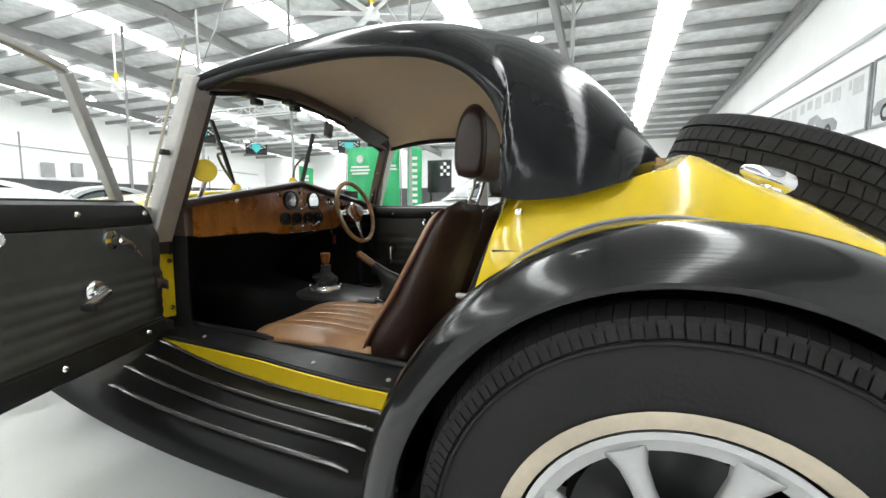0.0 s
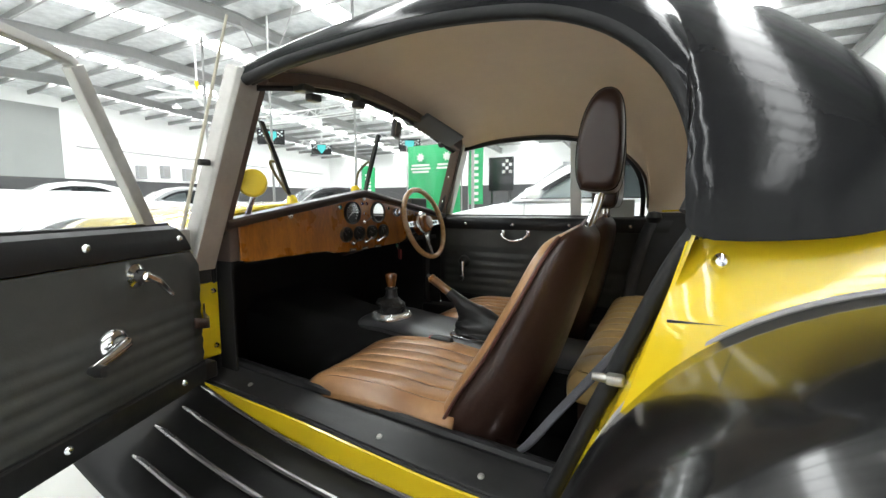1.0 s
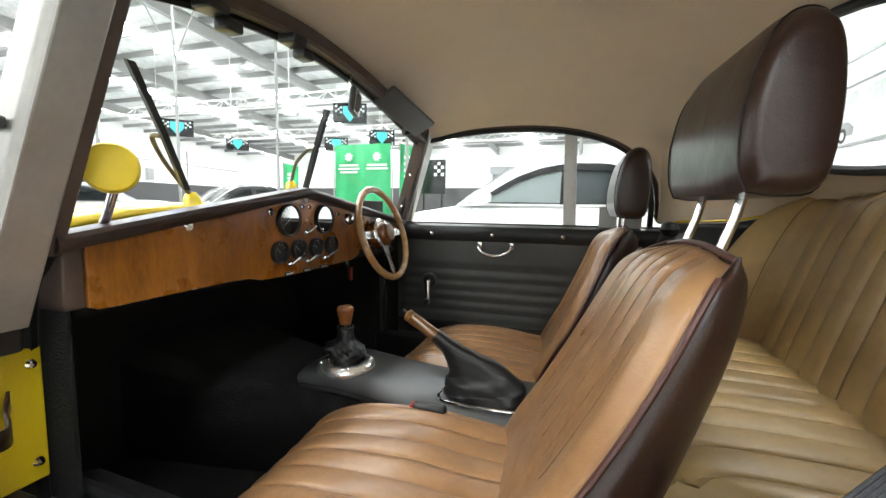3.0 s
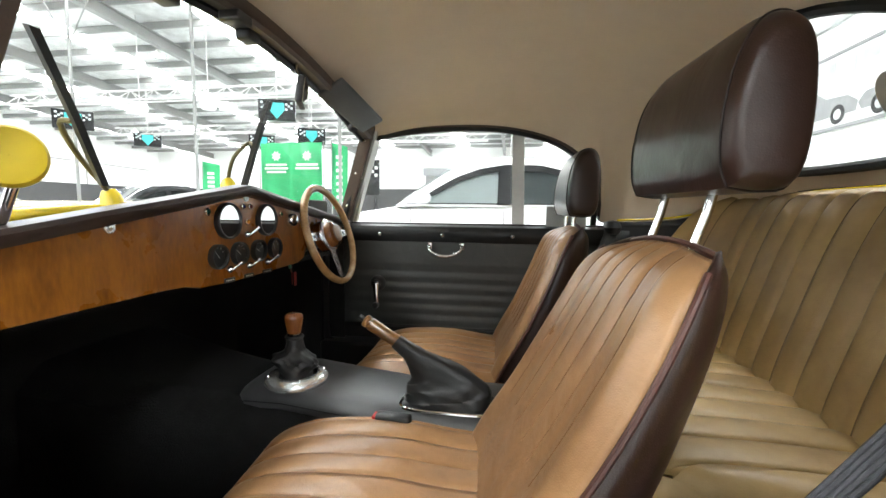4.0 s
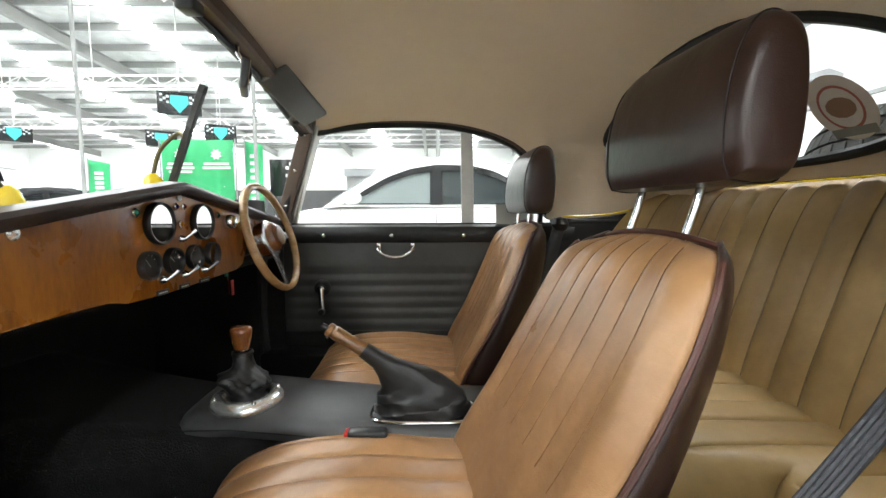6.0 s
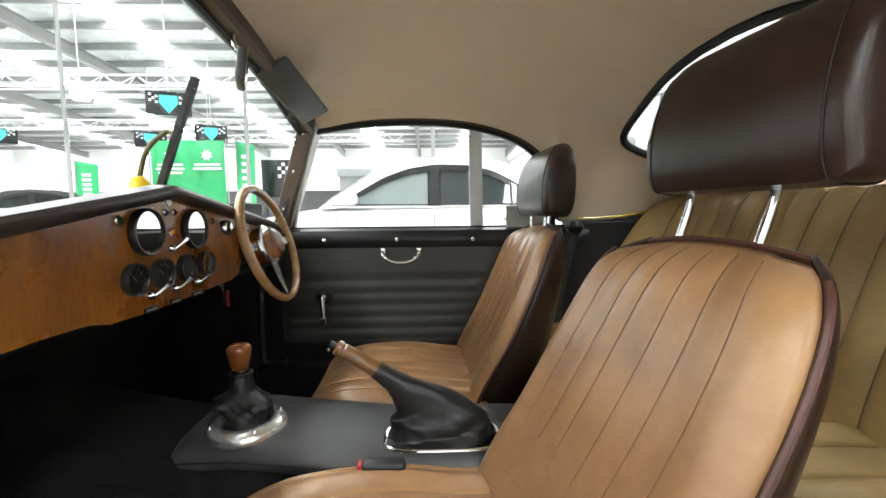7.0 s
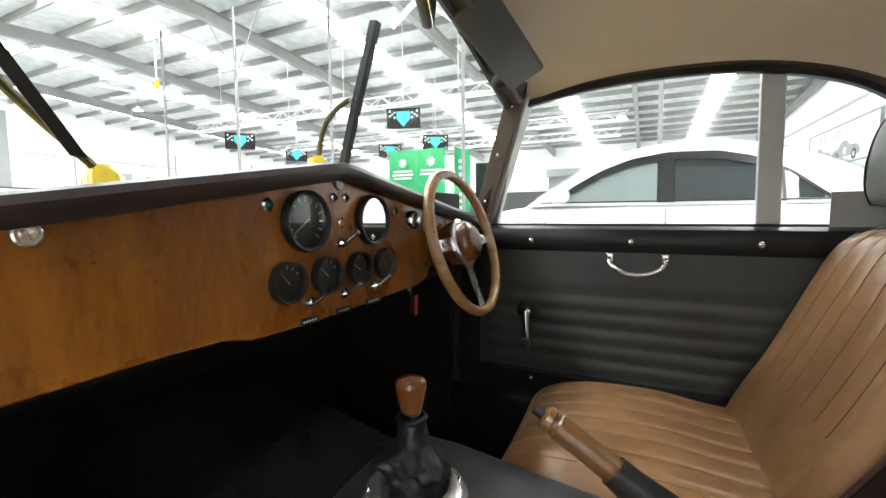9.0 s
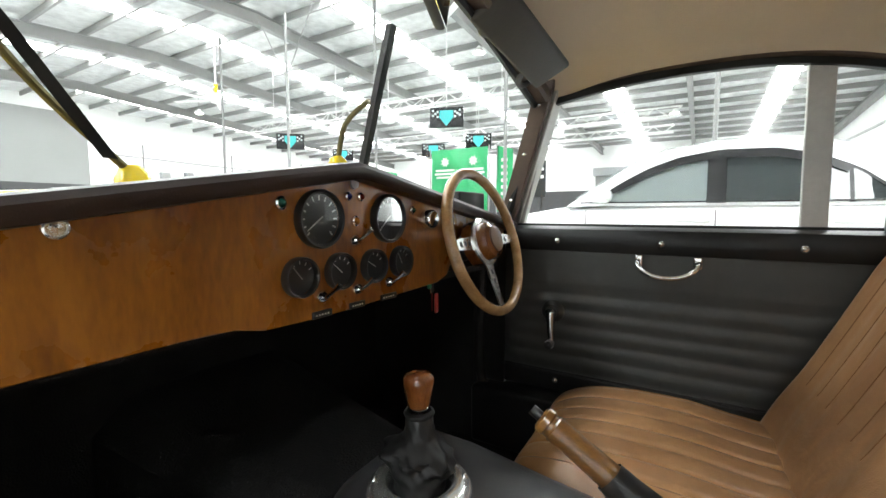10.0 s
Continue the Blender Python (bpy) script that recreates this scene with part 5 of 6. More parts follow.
for x, zt, w0, c in TUNNEL:
    cover.append([(x, c + u * w0, zt + h) for u, h in ((-1.12, -0.034), (-1.08, -0.016), (-1.0, -0.005), (-0.85, 0.002), (-0.6, 0.005), (0, 0.006), (0.6, 0.005), (0.85, 0.002), (1.0, -0.005), (1.08, -0.016), (1.12, -0.034))])
part("tunnel_cover", grid(cover), SHEENVINYL, car, "dark grey vinyl tunnel cover, lightened for its sheen", solid=0.004)
for sd in (-1, 1):
    part("tunnel_welt", tube([(x, c + sd * w0 * 1.10, zt - 0.022) for x, zt, w0, c in TUNNEL[1:]], 0.004, 6), RUBBER, car)

gear = thing("gear_lever", "gear lever with wooden knob and black leather boot", "gear lever", (-1.145, 1.537, 0.49))
gm = Matrix.Translation((-1.145, 1.537, 0.493))
part("chrome_ring", lathe([(0.072, -0.004), (0.0745, 0.002), (0.073, 0.009), (0.067, 0.016), (0.058, 0.0195), (0.048, 0.0185), (0.042, 0.012), (0.040, 0.002)], gm, 56), RINGCHROME, gear, "polished chrome boot ring")
rows = []
BOOT = [(0.0, 0.036), (0.12, 0.035), (0.26, 0.039), (0.40, 0.043), (0.50, 0.041), (0.56, 0.032), (0.64, 0.024), (0.8, 0.0205), (0.92, 0.0200), (0.94, 0.0225), (0.99, 0.0225), (1.0, 0.018)]
for i in range(46):
    f = i / 45
    z = 0.008 + 0.092 * f
    r = curve_at(BOOT, f)
    fold = math.exp(-((f - 0.40) / 0.17) ** 2)
    ring = []
    for k in range(56):
        a = 2 * math.pi * k / 56
        wob = (0.0045 * math.sin(3 * a + 7 * f) + 0.0035 * math.sin(7 * a - 20 * f) + 0.002 * math.sin(12 * a + 34 * f)) * (0.12 + fold)
        lip = 0.011 * fold * max(0, math.cos(a - 0.9)) + 0.007 * fold * max(0, math.cos(a + 2.2))
        q = r + wob + lip
        sag = -0.014 * fold * max(0, math.cos(a - 0.9)) + 0.009 * fold * max(0, math.cos(a + 2.4))
        ring.append(gm @ Vector((q * math.cos(a) - 0.021 * f, q * math.sin(a) + 0.030 * f, z + sag)))
    rows.append(ring)
part("boot", grid(rows, True), VINYL, gear, "creased black leather gear boot")
part("collar", lathe([(0.013, 0), (0.0145, 0.003), (0.0145, 0.007), (0.011, 0.010)], Matrix.Translation((-1.166, 1.567, 0.590)), 24), CHROME, gear, "thin chrome collar")
part("knob", lathe([(0.012, 0.0), (0.0165, 0.002), (0.0185, 0.010), (0.0215, 0.026), (0.0235, 0.038), (0.0225, 0.045), (0.018, 0.0495), (0.010, 0.0512), (0.0005, 0.0517)], Matrix.Translation((-1.167, 1.568, 0.597)), 32), KNOBWOOD, gear, "varnished wooden gear knob")
for k in range(4):
    a = 2 * math.pi * k / 4 + 0.6
    part("screw", lathe([(0.0005, 0.005), (0.003, 0.004), (0.005, 0)], gm @ Matrix.Translation((0.063 * math.cos(a), 0.063 * math.sin(a), 0.0175)), 10), CHROME, gear)

brake = thing("handbrake", "handbrake lever with wooden grip and black leather boot", "handbrake", (-0.77, 1.515, 0.47))
tip, grip = Vector((-0.966, 1.514, 0.656)), Vector((-0.884, 1.517, 0.604))
gd = (grip - tip).normalized()
part("grip", tube([tip, tip + gd * 0.003, tip + gd * 0.010, tip + gd * 0.012, tip + gd * 0.016, tip + gd * 0.018, tip + gd * 0.05, tip + gd * 0.095, tip + gd * 0.100], [0.0105, 0.0145, 0.0150, 0.0132, 0.0132, 0.0148, 0.0140, 0.0150, 0.0135], 20), GRIPWOOD, brake, "turned wooden handbrake grip")
part("release_button", tube([tip - gd * 0.012, tip], 0.006, 10), BLACKPLASTIC, brake, "black release button")
# the boot: a sleeve on the lever that spreads into a gathered bag
rings = []
for k, (x, z, along_r, wide, lean) in enumerate(((-0.893, 0.610, 0.0165, 0.0165, 1.0), (-0.880, 0.601, 0.0175, 0.017, 1.0), (-0.862, 0.588, 0.020, 0.018, 0.95), (-0.845, 0.573, 0.027, 0.020, 0.85), (-0.822, 0.556, 0.042, 0.023, 0.62), (-0.802, 0.541, 0.062, 0.027, 0.36),
                                                 (-0.787, 0.529, 0.080, 0.031, 0.16), (-0.778, 0.518, 0.091, 0.036, 0.05), (-0.774, 0.507, 0.096, 0.040, 0.0), (-0.772, 0.496, 0.093, 0.042, 0.0), (-0.771, 0.487, 0.099, 0.045, 0.0), (-0.770, 0.477, 0.101, 0.046, 0.0))):
    rings.append((x, z, along_r, wide, lean))
rows = []
for i in range(45):
    f = i / 44 * (len(rings) - 1)
    k = min(int(f), len(rings) - 2)
    x, z, ar, wd, lean = [lerp(u, v, f - k) for u, v in zip(rings[k], rings[k + 1])]
    g = i / 44
    d = Vector((0.62, 0, 0.78)).lerp(Vector((1, 0, 0)), 1 - lean).normalized()
    ring = []
    for q in range(40):
        a = 2 * math.pi * q / 40
        wr = 1 + g * (0.06 * math.sin(6 * a + 15 * g) + 0.035 * math.sin(11 * a - 28 * g))
        c, t = math.cos(a), math.sin(a)
        ring.append(Vector((x, 1.516, z)) + d * (ar * math.copysign(abs(c) ** 0.85, c) * (1 + (wr - 1) * 0.4)) + Vector((0, wd * math.copysign(abs(t) ** 0.85, t) * wr, 0.0035 * g * math.sin(4 * a + 30 * g))))
    rows.append(ring)
part("boot", grid(rows, True), VINYL, brake, "creased black leather handbrake boot")
part("chrome_surround", tube([(-0.77 + 0.107 * math.copysign(abs(math.cos(a)) ** 0.5, math.cos(a)), 1.516 + 0.051 * math.copysign(abs(math.sin(a)) ** 0.5, math.sin(a)), 0.477) for a in [2 * math.pi * k / 48 for k in range(49)]], 0.0042, 8, False), CHROME, brake, "chrome boot surround")

# ---- belts ----
def strap(name, pts, wide, material, parent, across=(0, 0, 1), label=""):
    A = Vector(across).normalized() * wide / 2
    return part(name, grid([[p - A, p, p + A] for p in arc(pts, 24)]), material, parent, label, solid=0.003)


WEB = mat("black_webbing", (0.030, 0.030, 0.034), 0.6, vary=0.3, scale=60, bump=0.5, bscale=400)
WEBRIB = mat("grey_webbing_rib", (0.085, 0.085, 0.095), 0.55, vary=0.3, scale=90, bump=0.6, bscale=500)
belt = thing("seat_belt", "dark grey ribbed webbing seat belt beside the rear jamb", "seat belt", (-0.47, 1.07, 0.38))
BELT = [(-0.228, 1.055, 0.79), (-0.290, 1.058, 0.70), (-0.360, 1.062, 0.60), (-0.432, 1.066, 0.50), (-0.487, 1.070, 0.422), (-0.515, 1.074, 0.395)]
web = strap("webbing", BELT, 0.042, WEB, belt, (-0.62, 0.55, -0.45))
for k in range(5):
    o = Vector((-0.62, 0.55, -0.45)).normalized() * (k - 2) * 0.0078
    part("rib", tube([p + o for p in arc(BELT, 24)], 0.0026, 6), WEBRIB, web)
part("anchor", rbox(-0.565, -0.50, 1.05, 1.10, 0.380, 0.402, 0.006), CHROME, belt, "bright metal belt anchor")
part("reel", rbox(-0.244, -0.202, 1.03, 1.085, 0.768, 0.815, 0.010), BLACKPLASTIC, belt, "black upper belt guide")
belt2 = thing("seat_belt", "black webbing seat belt bunched behind the driver seat", "seat belt", (-0.33, 2.12, 0.84))
strap("webbing", [(-0.315, 2.12, 0.845), (-0.34, 2.10, 0.78), (-0.37, 2.09, 0.66), (-0.40, 2.08, 0.5)], 0.046, WEB, belt2, (1, 0.2, 0))
part("guide", lathe([(0.0005, -0.025), (0.022, -0.02), (0.03, 0.0), (0.022, 0.02), (0.0005, 0.025)], Matrix.Translation((-0.315, 2.12, 0.848)), 18), BLACKPLASTIC, belt2, "black belt guide")
buckle = thing("belt_buckle", "black seat belt buckle with red button", "buckle", (-0.88, 1.47, 0.40))
part("stalk", tube([(-0.72, 1.445, 0.42), (-0.78, 1.432, 0.45), (-0.85, 1.423, 0.470)], 0.008, 8), BLACKPLASTIC, buckle)
part("body", rbox(-0.910, -0.835, 1.408, 1.436, 0.456, 0.490, 0.008), BLACKPLASTIC, buckle)
part("button", rbox(-0.915, -0.906, 1.411, 1.433, 0.460, 0.486, 0.002, 1), mat("red_button", (0.5, 0.02, 0.015), 0.4), buckle, "red release button")

# ---- roof fittings, mirror, visor, wipers ----
visor = thing("sun_visor", "grey plastic sun visor folded up against the header", "sun visor", (-1.15, 2.0, 1.25))
part("flap", moved(rbox(-0.043, 0.043, -0.138, 0.138, -0.008, 0.008, 0.0078), Matrix.Translation((-1.132, 1.882, 1.207)) @ pose(0, 0, 0, -13, -27, 0)), GREYPLASTIC, visor)
for y, z in ((1.79, 1.218), (1.975, 1.172)):
    part("clip", tube(arc([(-1.150, y - 0.022, z + 0.012), (-1.176, y - 0.010, z - 0.006), (-1.176, y + 0.012, z - 0.012), (-1.150, y + 0.026, z + 0.002)], 12), 0.0065, 8), GREYPLASTIC, visor)
for y, z in ((1.13, 1.222), (1.317, 1.240)):
    cl = thing("visor_clip", "small black visor bracket on the header", "bracket", (-1.16, y, z))
    part("arm", join(rbox(-1.135, -1.095, y - 0.03, y + 0.01, z - 0.028, z - 0.01, 0.005), rbox(-1.13, -1.10, y + 0.005, y + 0.04, z - 0.045, z - 0.026, 0.005)), BLACKPLASTIC, cl)
mirror = thing("rear_view_mirror", "small rectangular rear view mirror on a thin arm", "mirror", (-1.17, 1.64, 1.28))
part("arm", tube([(-1.150, 1.575, 1.245), (-1.150, 1.572, 1.22), (-1.138, 1.569, 1.198)], 0.004, 8), CHROME, mirror)
part("housing", moved(rbox(-0.008, 0.008, -0.045, 0.045, -0.03, 0.03, 0.006), Matrix.Translation((-1.135, 1.569, 1.168)) @ pose(0, 0, 0, 0, 8, 22)), GREYPLASTIC, mirror, "grey mirror back")
part("mirror_glass", moved(box(0.0083, 0.0095, -0.041, 0.041, -0.026, 0.026), Matrix.Translation((-1.135, 1.569, 1.168)) @ pose(0, 0, 0, 0, 8, 22)), mat("mirror_silver", (0.85, 0.86, 0.85), 0.02, 1.0, vary=0.02), mirror, "mirror glass", smooth=False)

for pts, arm, pivot in (([(-1.224, 1.600, 1.161), (-1.283, 1.63, 1.06), (-1.340, 1.66, 0.958)], (-1.298, 1.637, 1.067), (-1.345, 1.612, 0.968)),
                        ([(-1.243, 1.093, 1.129), (-1.30, 1.19, 1.033), (-1.356, 1.279, 0.938)], (-1.318, 1.19, 1.03), (-1.365, 1.308, 0.925))):
    w = thing("windscreen_wiper", "black windscreen wiper resting on the glass", "wiper", pivot)
    P = [Vector(p) + Vector((-0.006, 0, 0)) for p in pts]
    part("blade", grid([[p + Vector(o) for o in ((0, -0.007, 0), (0, 0.007, 0), (-0.014, 0.003, 0.004), (-0.014, -0.003, 0.004))] for p in P], True, True), RUBBER, w, "black wiper blade")
    part("arm", tube(arc([Vector(pivot) + Vector((-0.02, 0, 0)), Vector(pivot).lerp(Vector(arm), 0.5) + Vector((-0.022, -0.015, 0.01)), Vector(arm) + Vector((-0.022, 0, 0)), P[1] + Vector((-0.012, 0, 0))], 12), 0.0045, 8), mat("olive_metal", (0.12, 0.10, 0.04), 0.5, 0.5), w, "tarnished wiper arm")
    part("pivot_cap", lathe([(0.02, -0.02), (0.018, 0.0), (0.012, 0.012), (0.0005, 0.016)], axis_to((-0.3, 0, 1), Vector(pivot) + Vector((-0.02, 0, -0.005))), 32), YELLOW, w, "yellow painted pivot cap")

spot = thing("spot_lamp", "round spot lamp with a yellow cover on the scuttle", "lamp", (-1.28, 1.065, 0.87))
sm = axis_to((0.80, -0.58, 0.06), (-1.238, 1.046, 0.961)) @ Matrix.Scale(0.80, 4)
part("cover", lathe([(0.0005, 0.012), (0.03, 0.011), (0.042, 0.007), (0.046, 0.0), (0.046, -0.02), (0.044, -0.024)], sm, 36), mat("yellow_cover", (0.72, 0.52, 0.02), 0.5, vary=0.12), spot, "yellow fabric lamp cover")
part("bowl", lathe([(0.044, -0.02), (0.036, -0.045), (0.018, -0.06), (0.0005, -0.064)], sm, 28), CHROME, spot, "chrome lamp bowl")
part("stem", tube([(-1.258, 1.062, 0.93), (-1.285, 1.065, 0.885), (-1.31, 1.07, 0.86)], 0.007, 10), CHROME, spot)

# sticker on the rear window
stk = thing("window_sticker", "round faded red and white sticker on the rear glass", "sticker", (-0.08, 1.36, 1.12))
sy = [(YC - 0.17 + 0.056 * math.cos(2 * math.pi * k / 28), 1.074 + 0.054 * math.sin(2 * math.pi * k / 28)) for k in range(28)]


def on_glass(y, z, d):
    return (rear_x(y, z) + 0.003 - d, y, z)


part("disc", ([on_glass(y, z, 0.004) for y, z in sy], [tuple(range(28))]), mat("sticker_white", (0.62, 0.57, 0.52), 0.6), stk, smooth=False)
part("ring", grid([[on_glass(YC - 0.17 + r * 0.056 * math.cos(2 * math.pi * k / 28), 1.074 + r * 0.054 * math.sin(2 * math.pi * k / 28), 0.006) for k in range(28)] for r in (0.60, 0.68)], True), mat("sticker_red", (0.35, 0.10, 0.07), 0.6), stk, "faded red ring", smooth=False)
part("badge", ([on_glass(YC - 0.17 + 0.027 * math.cos(2 * math.pi * k / 12), 1.074 + 0.017 * math.sin(2 * math.pi * k / 12), 0.006) for k in range(12)], [tuple(range(12))]), mat("sticker_brown", (0.25, 0.15, 0.10), 0.6), stk, "faded oval badge", smooth=False)
part("band", ([on_glass(YC - 0.17 + a, 1.034 + b, 0.007) for a, b in ((-0.04, -0.007), (0.04, -0.007), (0.04, 0.007), (-0.04, 0.007))], [(0, 1, 2, 3)]), mat("sticker_grey", (0.2, 0.2, 0.18), 0.6), stk, "grey lower band", smooth=False)

ps = thing("pane_sticker", "grey frosted rectangular sticker on the driver's rear pane", "sticker", (-0.459, 2.19, 0.844))
part("film", rbox(-0.528, -0.39, 2.188, 2.1895, 0.844, 0.918, 0.0006, 1), mat("frosted_film", (0.42, 0.43, 0.41), 0.6, vary=0.1), ps, smooth=False)

# pinstripe on the tail
for dz, col, nm in ((0.0, (0.01, 0.01, 0.01), "black"), (-0.009, (0.5, 0.03, 0.015), "red")):
    part("pinstripe", grid([[(x, 0.8875, 0.752 + dz + v) for v in (-0.002, 0.002)] for x in [lerp(-0.252, -0.165, k / 8) for k in range(9)]]), mat(nm + "_stripe", col, 0.35), car, nm + " coach line")
WINGEDGE = [(0.065 + 0.431 * math.cos(a), 0.887, 0.395 + 0.431 * math.sin(a)) for a in [radians(lerp(165, 20, k / 40)) for k in range(41)]]
part("wing_piping", tube(WINGEDGE, 0.004, 8), mat("grey_piping", (0.3, 0.29, 0.27), 0.5), car, "grey wing piping")

# ---- surroundings ----
SHIELD = mat("smoked_plastic", (0.02, 0.02, 0.022), 0.2, vary=0.2, spec=0.3)


def add_saloon(name, at, turn, paint, label, category="car"):
    """A modern four-door saloon; its nose points to local -x."""
    m = Matrix.Translation(at) @ Matrix.Rotation(radians(turn), 4, "Z")
    s = thing(name, label, category, at)
    rows = []
    for x, hood, w, lo in ((-2.28, 0.55, 0.62, 0.30), (-2.22, 0.68, 0.74, 0.22), (-2.0, 0.77, 0.84, 0.20), (-1.5, 0.86, 0.88, 0.20), (-1.05, 0.935, 0.895, 0.20), (-0.4, 0.95, 0.90, 0.20), (0.5, 0.955, 0.90, 0.20), (1.5, 0.975, 0.885, 0.20), (2.0, 0.99, 0.86, 0.22), (2.45, 0.95, 0.78, 0.26), (2.54, 0.80, 0.70, 0.32)):
        half = [(w * 0.93, lo), (w, lo + 0.12), (w * 1.0, hood - 0.30), (w * 0.985, hood - 0.13), (w * 0.96, hood - 0.03), (w * 0.90, hood + 0.005), (w * 0.5, hood + 0.03)]
        ring = [(-a, b) for a, b in half] + [(0, hood + 0.035)] + [(a, b) for a, b in reversed(half)]
        rows.append([m @ Vector((x, a, b)) for a, b in ring])
    part("body", grid(rows, True, True), paint, s, sub=1)
    rows = []
    ROOFL = [(-1.10, 0.945, 0.84, 0.80), (-0.85, 1.125, 0.79, 0.72), (-0.62, 1.285, 0.735, 0.64), (-0.38, 1.385, 0.70, 0.61), (0.0, 1.435, 0.68, 0.59), (0.45, 1.415, 0.685, 0.60), (0.75, 1.345, 0.71, 0.62), (1.0, 1.235, 0.74, 0.65), (1.25, 1.09, 0.78, 0.70), (1.44, 0.99, 0.82, 0.76)]
    for x, z, w, w2 in ROOFL:
        rows.append([m @ Vector((x, a, b)) for a, b in ((-0.86, 0.93), (-w, z - 0.03), (-w2, z - 0.004), (-w2 * 0.6, z + 0.012), (0, z + 0.02), (w2 * 0.6, z + 0.012), (w2, z - 0.004), (w, z - 0.03), (0.86, 0.93))])
    part("roof", grid(rows), paint, s, "painted roof")
    def pane(name, x0, x1, z0, crown, sd, off, material, label, n=12):
        """Side glass under the roof line; crown: its upper edge as (x, z) pairs."""
        rows = []
        for i in range(n + 1):
            x = lerp(x0, x1, i / n)
            zt = curve_at([(a, b) for a, b, c, d in ROOFL], x)
            w = curve_at([(a, c) for a, b, c, d in ROOFL], x)
            hi = min(curve_at(crown, x), zt - 0.034)
            row = []
            for k in range(5):
                zl = curve_at(z0, x) if isinstance(z0, list) else z0
                z = lerp(zl, max(zl + 0.004, hi), k / 4)
                f = (z - 0.93) / max(0.05, zt - 0.03 - 0.93)
                row.append(m @ Vector((x, sd * (lerp(0.86, w, min(1, f)) + off), z)))
            rows.append(row)
        return part(name, grid(rows), material, s, label)
    for sd in (-1, 1):
        crown = [(-0.90, 0.965), (-0.70, 1.10), (-0.50, 1.215), (-0.28, 1.295), (-0.025, 1.335), (0.30, 1.325), (0.52, 1.27), (0.72, 1.165), (0.92, 0.985)]
        top = [(x, z + 0.004) for x, z in crown]
        lower = [(x, max(0.95, z - 0.030)) for x, z in crown]
        pane("window_surround", -0.90, 0.92, lower, top, sd, 0.004, SHIELD, "black window surround", 30)
        for x0, x1 in ((-0.10, 0.02), (0.66, 0.69)):
            pane("pillar", x0, x1, 0.948, crown, sd, 0.006, SHIELD, "black door pillar", 4)
        low = [(x, z - 0.022) for x, z in crown]
        for x0, x1, glass in ((-0.85, -0.095, TINT), (0.015, 0.665, DARKTINT), (0.685, 0.89, DARKTINT)):
            pane("window", x0, x1, 0.962, low, sd, 0.010, glass, "dark reflecting side glass")
        for x0, x1 in ((-0.74, -0.06), (0.0, 0.66)):
            pane("weather_shield", x0, x1, [(x, max(0.965, z - 0.06)) for x, z in crown], crown, sd, 0.022, SHIELD, "smoked plastic window deflector")
        part("waist_strip", tube([m @ Vector((x, sd * 0.868, 0.958)) for x in (-0.98, -0.4, 0.4, 0.96)], 0.006, 6), SHIELD, s, "thin black waist strip")
        part("mirror", moved(rbox(-0.10, 0.06, -0.09, 0.09, -0.055, 0.055, 0.04), m @ Matrix.Translation((-0.78, sd * 0.99, 1.01))), paint, s, "door mirror")
        for x in (-0.20, 0.68):
            part("door_handle", moved(rbox(-0.11, 0.11, -0.012, 0.012, -0.016, 0.016, 0.01), m @ Matrix.Translation((x + 0.02, sd * 0.892, 0.83))), paint, s, "painted door handle")
        for x in (-0.93, -0.04, 0.92):
            part("door_gap", grid([[m @ Vector((x + u, sd * (0.9015 if z < 0.8 else 0.892 - (z - 0.8) * 0.12), z)) for u in (-0.003, 0.003)] for z in (0.35, 0.6, 0.8, 0.90)]), BLACKPLASTIC, s, "door shut line", smooth=False)
        for x in (-1.42, 1.30):
            w = part("wheel", lathe([(0.20, -0.1), (0.30, -0.105), (0.325, -0.07), (0.325, 0.07), (0.30, 0.105), (0.21, 0.1)], m @ Matrix.Translation((x, sd * 0.80, 0.325)) @ Matrix.Rotation(radians(90 * sd), 4, "X") , 32), TYRE, s, "black tyre and silver rim")
            part("rim", lathe([(0.0005, -0.04), (0.07, -0.05), (0.12, -0.07), (0.2, -0.095), (0.21, -0.09)], m @ Matrix.Translation((x, sd * 0.80, 0.325)) @ Matrix.Rotation(radians(90 * sd), 4, "X"), 24), SILVER, w)
            part("arch", lathe([(0.0005, -0.098), (0.36, -0.098)], m @ Matrix.Translation((x, sd * 0.808, 0.335)) @ Matrix.Rotation(radians(90 * sd), 4, "X"), 24), BLACKPLASTIC, s, "dark wheel arch")
    part("cabin_deck", moved(rbox(-0.92, 1.2, -0.80, 0.80, 0.93, 0.994, 0.02), m), GREYPLASTIC, s, "dark cabin trim below the windows")
    for x, y in ((0.02, -0.36), (0.02, 0.36), (0.86, -0.36), (0.86, 0.36)):
        part("seat_top", moved(rbox(x - 0.06, x + 0.06, y - 0.20, y + 0.20, 0.98, 1.07, 0.04), m), GREYPLASTIC, s, "grey seat back")
        part("head_restraint", moved(rbox(x - 0.045, x + 0.045, y - 0.12, y + 0.12, 1.075, 1.22, 0.04), m), GREYPLASTIC, s, "grey head restraint")
    for nm, pts in (("windscreen", ((-1.04, 0.985, 0.76), (-0.60, 1.295, 0.62))), ("rear_screen", ((0.98, 1.245, 0.62), (1.38, 1.02, 0.72)))):
        (xa, za, wa), (xb, zb, wb) = pts
        off = Vector((-0.006, 0, 0.016)) if nm == "windscreen" else Vector((0.006, 0, 0.018))
